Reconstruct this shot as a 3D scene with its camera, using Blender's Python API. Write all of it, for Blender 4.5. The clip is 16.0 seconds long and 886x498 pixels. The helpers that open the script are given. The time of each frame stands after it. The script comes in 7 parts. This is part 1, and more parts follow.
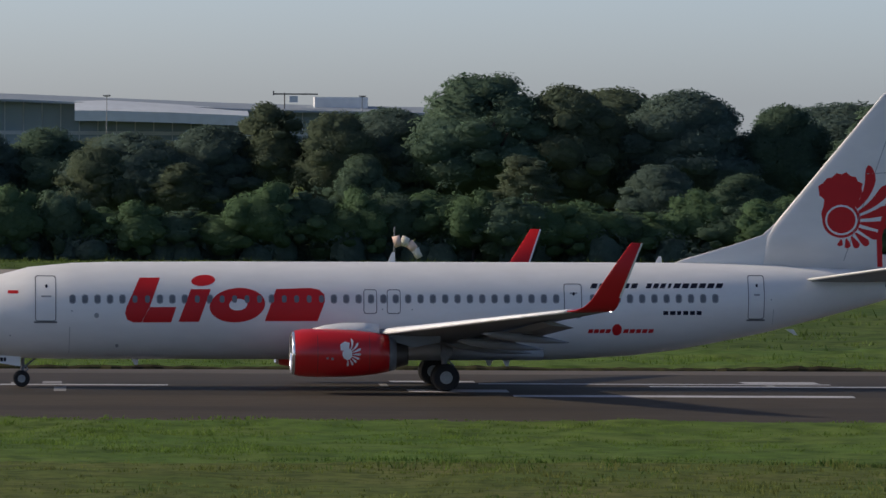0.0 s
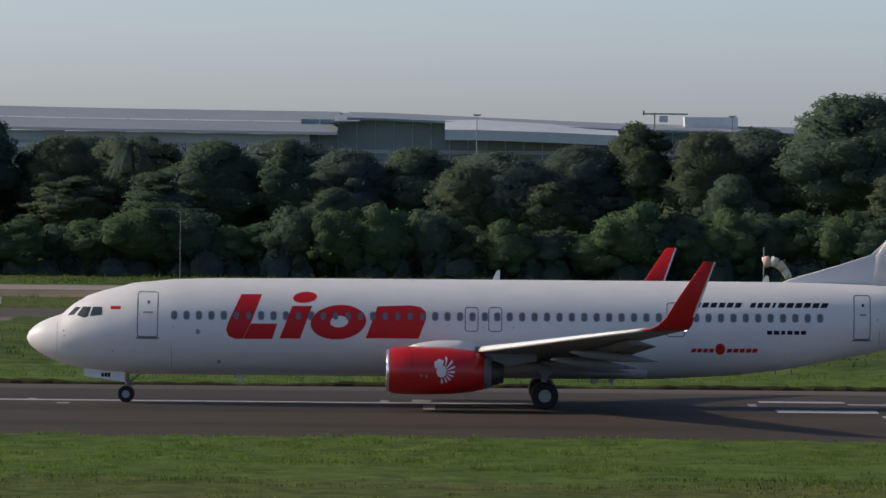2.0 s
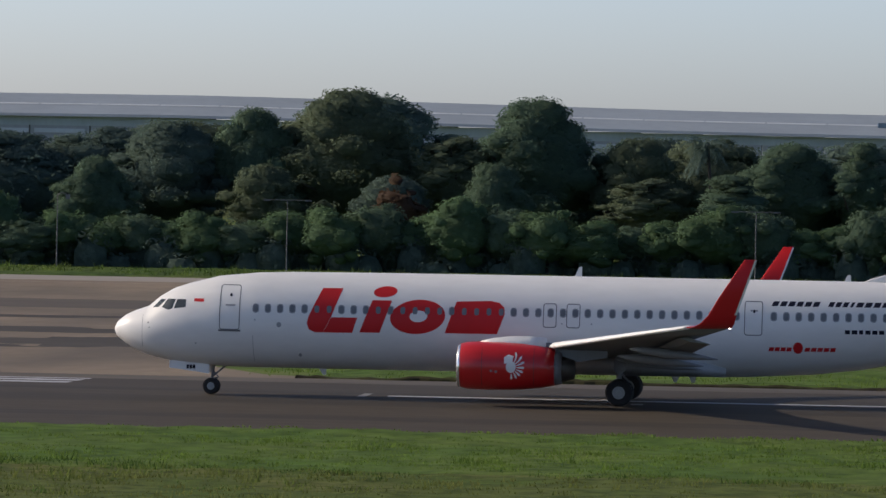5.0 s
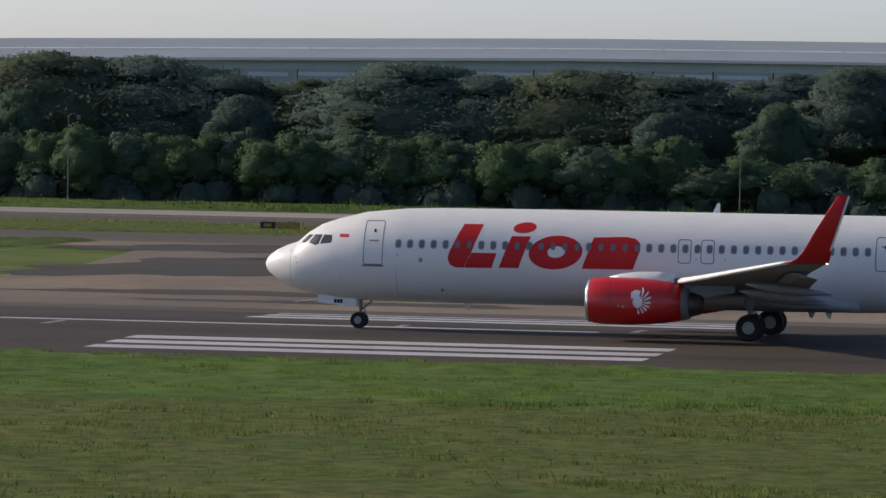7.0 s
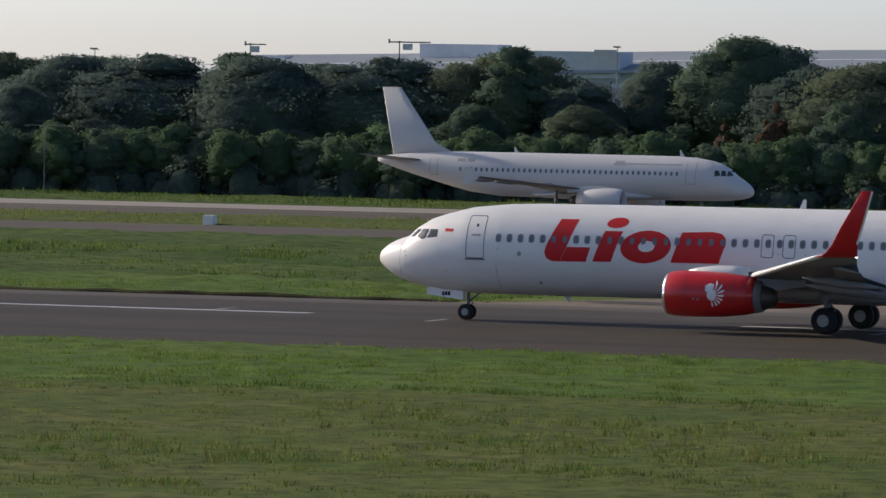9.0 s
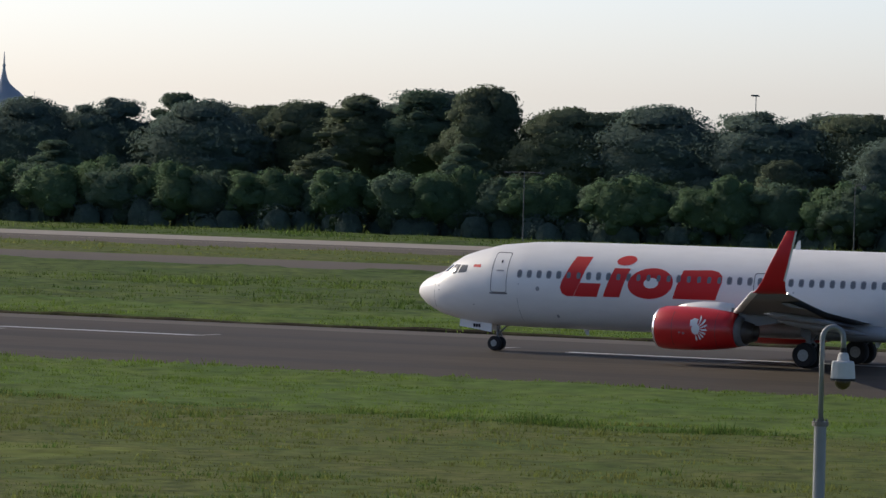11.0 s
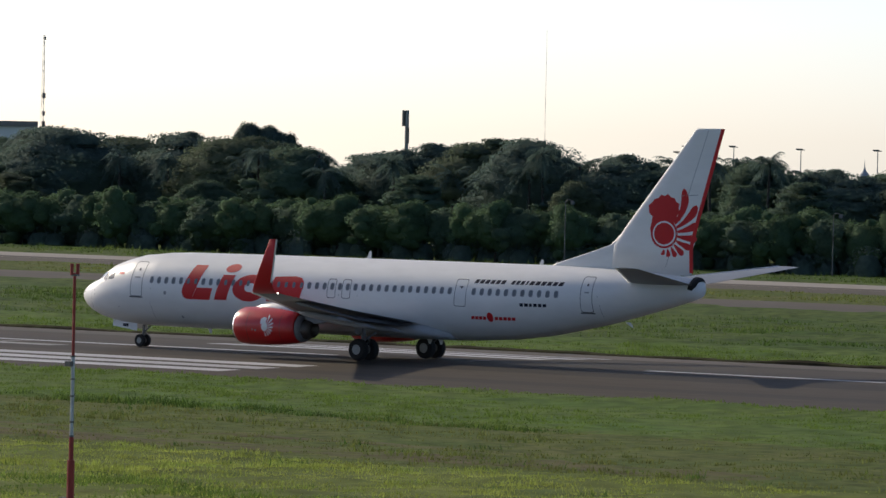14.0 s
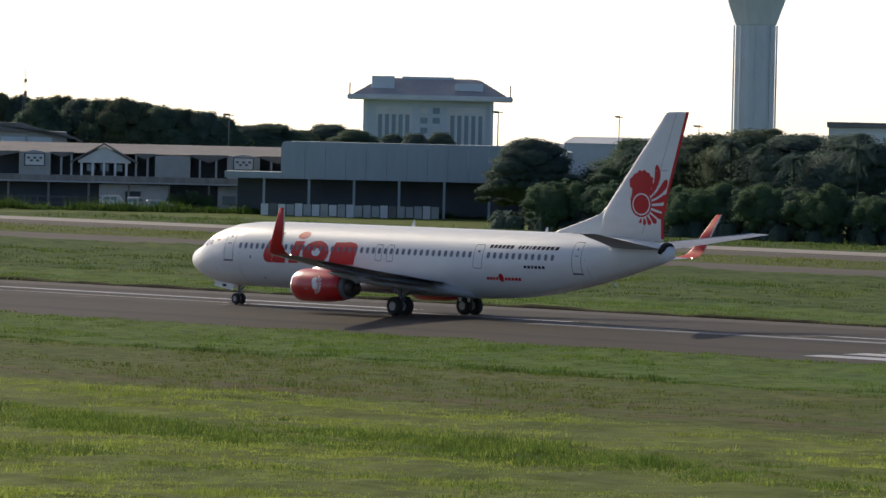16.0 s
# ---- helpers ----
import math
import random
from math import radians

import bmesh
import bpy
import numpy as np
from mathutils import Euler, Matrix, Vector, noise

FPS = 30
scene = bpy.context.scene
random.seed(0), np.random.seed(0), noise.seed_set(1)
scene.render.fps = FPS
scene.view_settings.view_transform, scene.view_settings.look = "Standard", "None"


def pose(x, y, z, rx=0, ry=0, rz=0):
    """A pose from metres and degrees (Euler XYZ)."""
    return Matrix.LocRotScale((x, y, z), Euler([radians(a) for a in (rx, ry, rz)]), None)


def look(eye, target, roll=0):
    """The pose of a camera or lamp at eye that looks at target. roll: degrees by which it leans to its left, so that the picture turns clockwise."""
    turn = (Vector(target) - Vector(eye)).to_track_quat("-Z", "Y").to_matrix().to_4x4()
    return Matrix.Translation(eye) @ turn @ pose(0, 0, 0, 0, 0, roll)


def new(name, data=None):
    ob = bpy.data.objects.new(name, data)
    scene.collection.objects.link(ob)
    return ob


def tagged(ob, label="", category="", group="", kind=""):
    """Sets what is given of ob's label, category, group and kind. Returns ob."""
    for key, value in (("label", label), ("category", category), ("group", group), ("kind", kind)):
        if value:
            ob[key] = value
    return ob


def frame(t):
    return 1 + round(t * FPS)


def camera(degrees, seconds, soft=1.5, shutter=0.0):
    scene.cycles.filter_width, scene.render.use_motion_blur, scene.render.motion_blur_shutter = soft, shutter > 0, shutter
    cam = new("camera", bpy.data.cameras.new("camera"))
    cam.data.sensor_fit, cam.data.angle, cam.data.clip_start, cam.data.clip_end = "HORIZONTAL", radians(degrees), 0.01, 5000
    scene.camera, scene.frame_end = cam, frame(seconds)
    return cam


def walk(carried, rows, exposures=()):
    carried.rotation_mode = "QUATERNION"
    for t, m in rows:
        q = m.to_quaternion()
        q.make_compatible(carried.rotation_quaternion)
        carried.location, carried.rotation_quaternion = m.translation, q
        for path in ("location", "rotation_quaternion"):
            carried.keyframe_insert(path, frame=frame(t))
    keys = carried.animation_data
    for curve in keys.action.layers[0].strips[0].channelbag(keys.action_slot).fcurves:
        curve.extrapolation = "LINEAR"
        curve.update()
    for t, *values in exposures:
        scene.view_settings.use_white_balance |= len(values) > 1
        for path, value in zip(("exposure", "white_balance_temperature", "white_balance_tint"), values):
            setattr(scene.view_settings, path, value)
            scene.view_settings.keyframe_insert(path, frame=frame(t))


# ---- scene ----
EYE = Vector((0.0, 0.0, 11.8))
CL = 250.55            # distance of the runway's centre line from the camera
cam = camera(8.324, 16.0, soft=1.5, shutter=0.0)

# seconds, turn to the left, tilt up, roll (degrees)
PAN = [
    (0, -3.329, -1.397, 0.367),
    (0.5, -2.752, -1.297, 0.409),
    (1, -2.118, -1.206, 0.452),
    (1.5, -1.219, -1.190, 0.476),
    (2, 0.149, -1.238, 0.540),
    (2.5, 0.922, -1.314, 0.538),
    (3, 1.637, -1.378, 0.514),
    (3.2, 1.872, -1.388, 0.622),
    (5.3, 6.256, -1.275, 0.882),
    (5.5, 6.764, -1.305, 0.804),
    (6, 8.825, -1.484, 0.860),
    (6.5, 10.323, -1.701, 0.849),
    (7, 11.975, -1.884, 0.895),
    (7.5, 13.556, -1.941, 0.851),
    (8, 15.671, -1.927, 0.940),
    (8.5, 17.660, -1.897, 0.864),
    (9, 19.762, -1.891, 0.861),
    (9.5, 21.715, -1.869, 0.863),
    (10, 24.072, -1.817, 0.743),
    (10.2, 25.284, -1.786, 0.962),
    (12.3, 30.322, -0.894, 1.181),
    (12.5, 31.219, -0.872, 1.234),
    (13, 33.540, -0.866, 1.248),
    (13.5, 35.723, -0.999, 1.221),
    (14, 36.994, -1.101, 1.264),
    (14.5, 38.963, -1.170, 1.159),
    (15, 41.402, -1.207, 1.313),
    (15.5, 43.533, -1.234, 1.393),
    (16, 45.661, -1.264, 1.298),
]


def aim(yaw, pitch, roll):
    y, p = radians(yaw), radians(pitch)
    ahead = Vector((-math.sin(y) * math.cos(p), math.cos(y) * math.cos(p), math.sin(p)))
    return look(EYE, EYE + ahead * 100, roll)


walk(cam, [(t, aim(y, p, r)) for t, y, p, r in PAN],
     exposures=((0, -0.04, 6450, 12), (3.2, -0.02, 6450, 12), (5.3, 0.1, 6450, 12), (10.2, 0.15, 6400, 12), (12.3, 0.01, 6300, 9), (16, 0.06, 6550, 9)))

# seconds, place of the airliner's nose along the runway
ROLL = [
    (0, -6.75),
    (0.5, -9.25),
    (1, -12.02),
    (1.5, -14.65),
    (2, -17.64),
    (2.5, -20.41),
    (3, -23.58),
    (3.2, -24.86),
    (5.3, -40.76),
    (5.5, -42.80),
    (6, -48.32),
    (6.5, -54.00),
    (7, -60.70),
    (7.5, -67.51),
    (8, -75.49),
    (8.5, -83.54),
    (9, -92.85),
    (9.5, -102.08),
    (10, -112.67),
    (10.2, -116.96),
    (12.3, -164.04),
    (12.5, -169.47),
    (13, -183.59),
    (13.5, -197.52),
    (14, -212.74),
    (14.5, -227.87),
    (15, -244.46),
    (15.5, -260.96),
    (16, -278.13),
]

# ---- light ----
SUN_DIR = Vector((-0.872, 0.132, 0.471)).normalized()
world = bpy.data.worlds.new("sky")
scene.world = world
world.use_nodes = True
_n = world.node_tree.nodes
_sky = _n.new("ShaderNodeTexSky")
_sky.sky_type, _sky.sun_disc = "NISHITA", False
_sky.sun_elevation = math.asin(SUN_DIR.z)
_sky.sun_rotation = math.atan2(SUN_DIR.x, SUN_DIR.y)
_sky.air_density, _sky.dust_density, _sky.ozone_density = 0.42, 0.9, 0.7
_n["Background"].inputs["Strength"].default_value = 0.15
world.node_tree.links.new(_sky.outputs[0], _n["Background"].inputs["Color"])
_sun = new("sun", bpy.data.lights.new("sun", "SUN"))
_sun.data.energy, _sun.data.angle, _sun.data.color = 3.3, radians(1.2), (1.0, 0.86, 0.68)
_sun.matrix_world = look((0, 0, 300), Vector((0, 0, 300)) - SUN_DIR)


# ---- materials ----
def mat(name, color, rough=0.6, metal=0.0, vary=0.0, scale=1.0, vary2=0.0, scale2=8.0, bump=0.0, tint=None, coat=0.0, stretch=(1, 1, 1), spec=0.5, per=0.0, trans=0.0, relief=0.05):
    """A surface with variation at two scales, mixed towards tint, and fine relief."""
    m = bpy.data.materials.new(name)
    m.use_nodes = True
    nt = m.node_tree
    b = nt.nodes["Principled BSDF"]
    b.inputs["Roughness"].default_value = rough
    b.inputs["Metallic"].default_value = metal
    b.inputs["Coat Weight"].default_value = coat
    b.inputs["Coat Roughness"].default_value = 0.28
    b.inputs["Specular IOR Level"].default_value = spec
    color = (*color, 1)
    b.inputs["Base Color"].default_value = color
    co = nt.nodes.new("ShaderNodeTexCoord")
    mp = nt.nodes.new("ShaderNodeMapping")
    mp.inputs["Scale"].default_value = stretch
    nt.links.new(co.outputs["Object"], mp.inputs["Vector"])
    last = None
    for amount, sc, target in ((vary, scale, tint), (vary2, scale2, None)):
        if not amount:
            continue
        tex = nt.nodes.new("ShaderNodeTexNoise")
        tex.inputs["Scale"].default_value, tex.inputs["Detail"].default_value = sc, 6.0
        nt.links.new(mp.outputs[0], tex.inputs["Vector"])
        ramp = nt.nodes.new("ShaderNodeMapRange")
        ramp.inputs[1].default_value, ramp.inputs[2].default_value = 0.35, 0.68
        nt.links.new(tex.outputs["Fac"], ramp.inputs[0])
        mul = nt.nodes.new("ShaderNodeMath")
        mul.operation = "MULTIPLY"
        mul.inputs[1].default_value = amount
        nt.links.new(ramp.outputs[0], mul.inputs[0])
        mix = nt.nodes.new("ShaderNodeMix")
        mix.data_type = "RGBA"
        if last is None:
            mix.inputs["A"].default_value = color
        else:
            nt.links.new(last, mix.inputs["A"])
        other = target if target else tuple(c * 0.45 for c in color[:3])
        mix.inputs["B"].default_value = (*other, 1)
        nt.links.new(mul.outputs[0], mix.inputs["Factor"])
        last = mix.outputs["Result"]
    if per:
        info = nt.nodes.new("ShaderNodeObjectInfo")
        geo = nt.nodes.new("ShaderNodeNewGeometry")
        add = nt.nodes.new("ShaderNodeMath")
        nt.links.new(info.outputs["Random"], add.inputs[0])
        nt.links.new(geo.outputs["Random Per Island"], add.inputs[1])
        rng = nt.nodes.new("ShaderNodeMapRange")
        rng.inputs[1].default_value, rng.inputs[2].default_value = 0.2, 1.8
        rng.inputs[3].default_value, rng.inputs[4].default_value = 1 - per, 1 + per
        nt.links.new(add.outputs[0], rng.inputs[0])
        hsv = nt.nodes.new("ShaderNodeHueSaturation")
        hsv.inputs["Color"].default_value = color
        if last is not None:
            nt.links.new(last, hsv.inputs["Color"])
        nt.links.new(rng.outputs[0], hsv.inputs["Value"])
        last = hsv.outputs["Color"]
    if last is not None:
        nt.links.new(last, b.inputs["Base Color"])
    if trans:
        tr = nt.nodes.new("ShaderNodeBsdfTranslucent")
        tr.inputs["Color"].default_value = color
        if last is not None:
            nt.links.new(last, tr.inputs["Color"])
        ms = nt.nodes.new("ShaderNodeMixShader")
        ms.inputs[0].default_value = trans
        nt.links.new(b.outputs[0], ms.inputs[1])
        nt.links.new(tr.outputs[0], ms.inputs[2])
        nt.links.new(ms.outputs[0], nt.nodes["Material Output"].inputs["Surface"])
    if bump:
        tex = nt.nodes.new("ShaderNodeTexNoise")
        tex.inputs["Scale"].default_value, tex.inputs["Detail"].default_value = scale2, 8.0
        nt.links.new(mp.outputs[0], tex.inputs["Vector"])
        bp = nt.nodes.new("ShaderNodeBump")
        bp.inputs["Strength"].default_value, bp.inputs["Distance"].default_value = bump, relief
        nt.links.new(tex.outputs["Fac"], bp.inputs["Height"])
        nt.links.new(bp.outputs[0], b.inputs["Normal"])
    return m


WHITE = mat("white_aircraft_paint", (0.79, 0.785, 0.765), 0.42, vary=0.30, scale=0.45, tint=(0.66, 0.65, 0.62), vary2=0.10, scale2=2.4, coat=0.15, stretch=(0.35, 1, 1))
BELLY = mat("grey_belly_paint", (0.40, 0.41, 0.42), 0.4, vary=0.2, scale=0.7, vary2=0.1, scale2=4.0)
RED = mat("red_aircraft_paint", (0.55, 0.013, 0.017), 0.5, vary=0.10, scale=0.8, vary2=0.05, scale2=5.0, coat=0.05, spec=0.3)
RED_NACELLE = mat("red_nacelle_paint", (0.56, 0.012, 0.014), 0.3, vary=0.12, scale=0.9, vary2=0.08, scale2=5.0, coat=0.4)
# Near-white, non-metal; the sunlight on the leading edges is in this colour.
EDGE = mat("sunlit_white_edge", (0.86, 0.86, 0.85), 0.42, 0.0, vary=0.1, scale=2.0)
WING_GREY = mat("grey_wing_paint", (0.20, 0.21, 0.22), 0.4, vary=0.25, scale=0.6, vary2=0.15, scale2=3.0)
CHROME = mat("bare_aluminium", (0.80, 0.80, 0.81), 0.22, 0.9, vary=0.08, scale=2.0)
METAL = mat("dark_metal", (0.16, 0.15, 0.14), 0.45, 0.8, vary=0.3, scale=3.0)
EXHAUST = mat("heat_stained_metal", (0.12, 0.105, 0.095), 0.5, 0.7, vary=0.4, scale=2.0)
GEAR = mat("gear_grey_paint", (0.20, 0.20, 0.21), 0.45, vary=0.3, scale=6.0)
RUBBER = mat("tyre_rubber", (0.012, 0.012, 0.013), 0.8, vary=0.2, scale=9.0)
HUB = mat("wheel_hub_paint", (0.30, 0.31, 0.31), 0.4, 0.3, vary=0.25, scale=8.0)
GLASS = mat("cockpit_glass", (0.045, 0.055, 0.055), 0.08, vary=0.5, scale=2.5, spec=0.9)
PANE = mat("cabin_window_pane", (0.17, 0.18, 0.195), 0.2, vary=0.35, scale=3.0)
DOOR_LINE = mat("door_outline_grey", (0.13, 0.135, 0.14), 0.6)
LINE = mat("seam_grey", (0.30, 0.31, 0.32), 0.6)
NAVY = mat("navy_marking", (0.012, 0.014, 0.03), 0.75, spec=0.2)
ASPHALT = mat("asphalt", (0.083, 0.070, 0.055), 0.78, spec=0.09, vary=0.6, scale=0.06, tint=(0.052, 0.046, 0.040), vary2=0.35, scale2=1.5, bump=0.15, stretch=(0.25, 1, 1))
ASPHALT_OLD = mat("aged_asphalt", (0.245, 0.195, 0.140), 0.85, spec=0.12, vary=0.9, scale=0.09, tint=(0.120, 0.102, 0.084), vary2=0.25, scale2=1.0, bump=0.1, stretch=(1, 0.3, 1))
ASPHALT_MID = mat("grey_taxiway_asphalt", (0.118, 0.102, 0.086), 0.9, spec=0.12, vary=0.6, scale=0.05, tint=(0.082, 0.074, 0.066), vary2=0.25, scale2=1.0, bump=0.1, stretch=(0.3, 1, 1))
PALE_STRIP = mat("pale_concrete_strip", (0.32, 0.285, 0.24), 0.7, spec=0.3, vary=0.5, scale=0.06, tint=(0.22, 0.195, 0.16), vary2=0.25, scale2=0.8, stretch=(0.4, 1, 1))
PAINT = mat("runway_paint", (0.52, 0.52, 0.53), 0.7, vary=0.6, scale=0.5, tint=(0.25, 0.25, 0.26), vary2=0.5, scale2=3.0, stretch=(0.12, 1, 1))
PAINT_WORN = mat("worn_runway_paint", (0.30, 0.29, 0.28), 0.8, vary=0.7, scale=0.6, tint=(0.12, 0.12, 0.12), vary2=0.4, scale2=4.0)
GRASS = mat("grass", (0.096, 0.148, 0.030), 0.95, vary=0.9, scale=0.10, tint=(0.150, 0.168, 0.048), vary2=0.6, scale2=0.35, bump=0.8, relief=0.3, spec=0.08, stretch=(0.5, 1, 1))
MOWN = mat("mown_grass", (0.084, 0.126, 0.026), 0.95, vary=1.0, scale=0.14, tint=(0.136, 0.142, 0.044), vary2=0.85, scale2=1.3, bump=0.8, relief=0.2, spec=0.08)
BARE = mat("bare_earth", (0.120, 0.100, 0.056), 0.95, vary=1.0, scale=0.5, tint=(0.105, 0.130, 0.034), stretch=(0.5, 1, 1), vary2=0.7, scale2=1.2, bump=0.8, relief=0.2, spec=0.08)
BLADE = mat("grass_blades", (0.156, 0.238, 0.046), 0.8, vary=0.9, scale=0.22, tint=(0.120, 0.188, 0.036), vary2=0.6, scale2=0.9, per=0.25, spec=0.2, trans=0.5)
BLADE_DEEP = mat("dark_grass_blades", (0.064, 0.122, 0.026), 0.8, vary=0.8, scale=0.22, tint=(0.098, 0.160, 0.036), vary2=0.7, scale2=1.1, per=0.35, spec=0.2, trans=0.5)
# Lush yellow-green blades, with a sunlit tone put into the base colour.
BLADE_LUSH = mat("sunlit_grass_blades", (0.395, 0.450, 0.100), 0.8, vary=1.0, scale=0.2, tint=(0.215, 0.305, 0.060), vary2=0.85, scale2=1.0, per=0.3, spec=0.2, trans=0.5)
BLADE_TALL = mat("tall_green_blades", (0.130, 0.215, 0.040), 0.8, vary=0.9, scale=0.25, tint=(0.210, 0.290, 0.060), vary2=0.7, scale2=1.2, per=0.35, spec=0.2, trans=0.5)
BLADE_DRY = mat("dry_grass_blades", (0.200, 0.215, 0.066), 0.85, vary=1.0, scale=0.14, tint=(0.122, 0.184, 0.038), vary2=0.75, scale2=0.9, per=0.35, spec=0.2, trans=0.5)
# Leaf colours raised and blued, so the distance haze is in them.
LEAF = mat("foliage", (0.116, 0.186, 0.13), 0.8, vary=0.6, scale=0.15, tint=(0.138, 0.19, 0.108), vary2=0.35, scale2=1.4, per=0.12, spec=0.12, trans=0.5, bump=1.0, relief=0.55)
LEAF_DARK = mat("dark_foliage", (0.122, 0.182, 0.156), 0.8, vary=0.6, scale=0.15, tint=(0.138, 0.188, 0.134), vary2=0.35, scale2=1.4, per=0.12, spec=0.12, trans=0.5, bump=1.0, relief=0.55)
BARK = mat("bark", (0.055, 0.050, 0.043), 0.9, vary=0.5, scale=2.0)
ROOF = mat("terminal_roof_metal", (0.26, 0.305, 0.345), 0.75, spec=0.25, vary=0.2, scale=0.05, vary2=0.1, scale2=0.4)
CONCRETE = mat("concrete", (0.50, 0.50, 0.49), 0.8, vary=0.3, scale=0.15, vary2=0.2, scale2=1.0)


# ---- building helpers ----
def part(name, bm, material, parent=None, label="", smooth=False):
    me = bpy.data.meshes.new(name)
    bm.to_mesh(me)
    bm.free()
    if smooth:
        for p in me.polygons:
            p.use_smooth = True
    me.materials.append(material)
    ob = new(name, me)
    if parent is not None:
        ob.parent = parent
    if label:
        tagged(ob, label)
    return ob


def shared(name, me, parent, m=None, label=""):
    ob = new(name, me)
    ob.parent = parent
    if m is not None:
        ob.matrix_basis = m
    if label:
        tagged(ob, label)
    return ob


def thing(name, label, category, group="", kind="", at=None):
    ob = new(name)
    if at is not None:
        ob.matrix_basis = at
    return tagged(ob, label, category, group, kind)


def add_box(bm, c, s, m=None):
    """A box of size s about c."""
    base = Matrix.Translation(c) @ Matrix.Diagonal((*s, 1))
    return bmesh.ops.create_cube(bm, size=1, matrix=(m @ base) if m is not None else base)["verts"]


def add_rod(bm, a, b, r0, r1=None, seg=10):
    a, b = Vector(a), Vector(b)
    d = b - a
    q = Vector((0, 0, 1)).rotation_difference(d).to_matrix().to_4x4()
    return bmesh.ops.create_cone(bm, cap_ends=True, segments=seg, radius1=r0, radius2=r0 if r1 is None else r1, depth=d.length,
                                 matrix=Matrix.Translation((a + b) / 2) @ q)["verts"]


def loft(bm, rings, closed=True, caps=True):
    """Skin a list of rings of equal length."""
    vs = [[bm.verts.new(p) for p in ring] for ring in rings]
    n = len(vs[0])
    for a, b in zip(vs, vs[1:]):
        for i in range(n if closed else n - 1):
            j = (i + 1) % n
            bm.faces.new((a[i], a[j], b[j], b[i]))
    if caps:
        bm.faces.new(vs[0][::-1])
        bm.faces.new(vs[-1])
    bmesh.ops.recalc_face_normals(bm, faces=bm.faces)
    return vs


def lerp_table(x, xs, ys):
    return float(np.interp(x, xs, ys))


# ---- ground ----
GY = (-400, 0, 60, 120, 224, 228, 240, 247, 250.5, 254, 261, 273, 276, 320, 420, 500, 530, 560, 700, 1500, 4500)
GZ = (-1.5, -1.5, -0.95, -0.6, -0.5, -0.34, -0.157, -0.05, -0.05, -0.05, -0.157, -0.34, -0.6, -1.0, -2.0, -2.9, -3.0, -3.0, -3.0, -3.0, -25.0)


def ground_z(y):
    return lerp_table(y, GY, GZ)


def strip(bm, x0, x1, y0, y1, lift, x0b=None, x1b=None, step=0):
    """A patch that follows the ground's profile; x0b and x1b: its ends at y1, where they differ."""
    x0b, x1b = x0 if x0b is None else x0b, x1 if x1b is None else x1b
    ys = sorted({y0, y1, *[g for g in GY if y0 < g < y1]})
    rows = []
    for y in ys:
        k = (y - y0) / (y1 - y0)
        rows.append([bm.verts.new((a + (b - a) * k, y, ground_z(y) + lift)) for a, b in ((x0, x0b), (x1, x1b))])
    for a, b in zip(rows, rows[1:]):
        bm.faces.new((a[0], a[1], b[1], b[0]))


bm = bmesh.new()
xs = [-5000, -1500, -900] + [-800 + 40 * i for i in range(26)] + [400, 1500, 5000]
grid = [[bm.verts.new((x, y, z)) for x in xs] for y, z in zip(GY, GZ)]
for a, b in zip(grid, grid[1:]):
    for i in range(len(xs) - 1):
        bm.faces.new((a[i], a[i + 1], b[i + 1], b[i]))
ground = tagged(part("ground", bm, GRASS), "uneven airfield grass, green with dry mown patches", "grass", kind="structure")

bm = bmesh.new()
strip(bm, -1400, 900, 228, 273.5, 0.012)
runway = tagged(part("runway", bm, ASPHALT), "dark worn asphalt runway with tyre marks", "runway", kind="structure")


# ---- airliner ----
# body: distance from the nose, top, bottom, half width
FU = (-0.10, 0.0, 0.12, 0.4, 0.8, 1.35, 1.8, 2.4, 3.05, 4.3, 6.0, 7.5, 12.0, 26.0, 29.0, 31.0, 32.5, 34.7, 37.0, 38.5, 39.6, 40.2)
FT = (2.67, 2.90, 3.03, 3.24, 3.43, 3.62, 4.02, 4.38, 4.60, 4.92, 5.09, 5.14, 5.17, 5.19, 5.19, 5.19, 5.17, 5.12, 5.02, 4.92, 4.80, 4.70)
FB = (2.59, 2.37, 2.25, 2.03, 1.80, 1.58, 1.47, 1.34, 1.25, 1.17, 1.15, 1.15, 1.15, 1.16, 1.33, 1.57, 1.85, 2.30, 2.90, 3.30, 3.62, 3.85)
FW = (0.02, 0.25, 0.37, 0.60, 0.83, 1.06, 1.22, 1.40, 1.55, 1.74, 1.86, 1.88, 1.88, 1.88, 1.86, 1.78, 1.68, 1.42, 1.05, 0.78, 0.55, 0.40)


def body(u):
    return lerp_table(u, FU, FT), lerp_table(u, FU, FB), lerp_table(u, FU, FW)


def skin(u, w, out=0.0):
    """The body's half width at u, w."""
    t, b, hw = body(u)
    c, h = (t + b) / 2, (t - b) / 2
    k = max(0.0, 1 - ((w - c) / h) ** 2)
    return hw * math.sqrt(k) + out


def hull(table, seg=48):
    us = sorted(set([*table[0], *np.linspace(table[0][0] + 0.05, table[0][-1], 60)]))
    rings = []
    for u in us:
        t, b, hw = (lerp_table(u, table[0], table[i]) for i in (1, 2, 3))
        rings.append([(u, hw * math.sin(a), (t + b) / 2 + (t - b) / 2 * math.cos(a)) for a in [2 * math.pi * k / seg for k in range(seg)]])
    bm = bmesh.new()
    loft(bm, rings)
    return bm


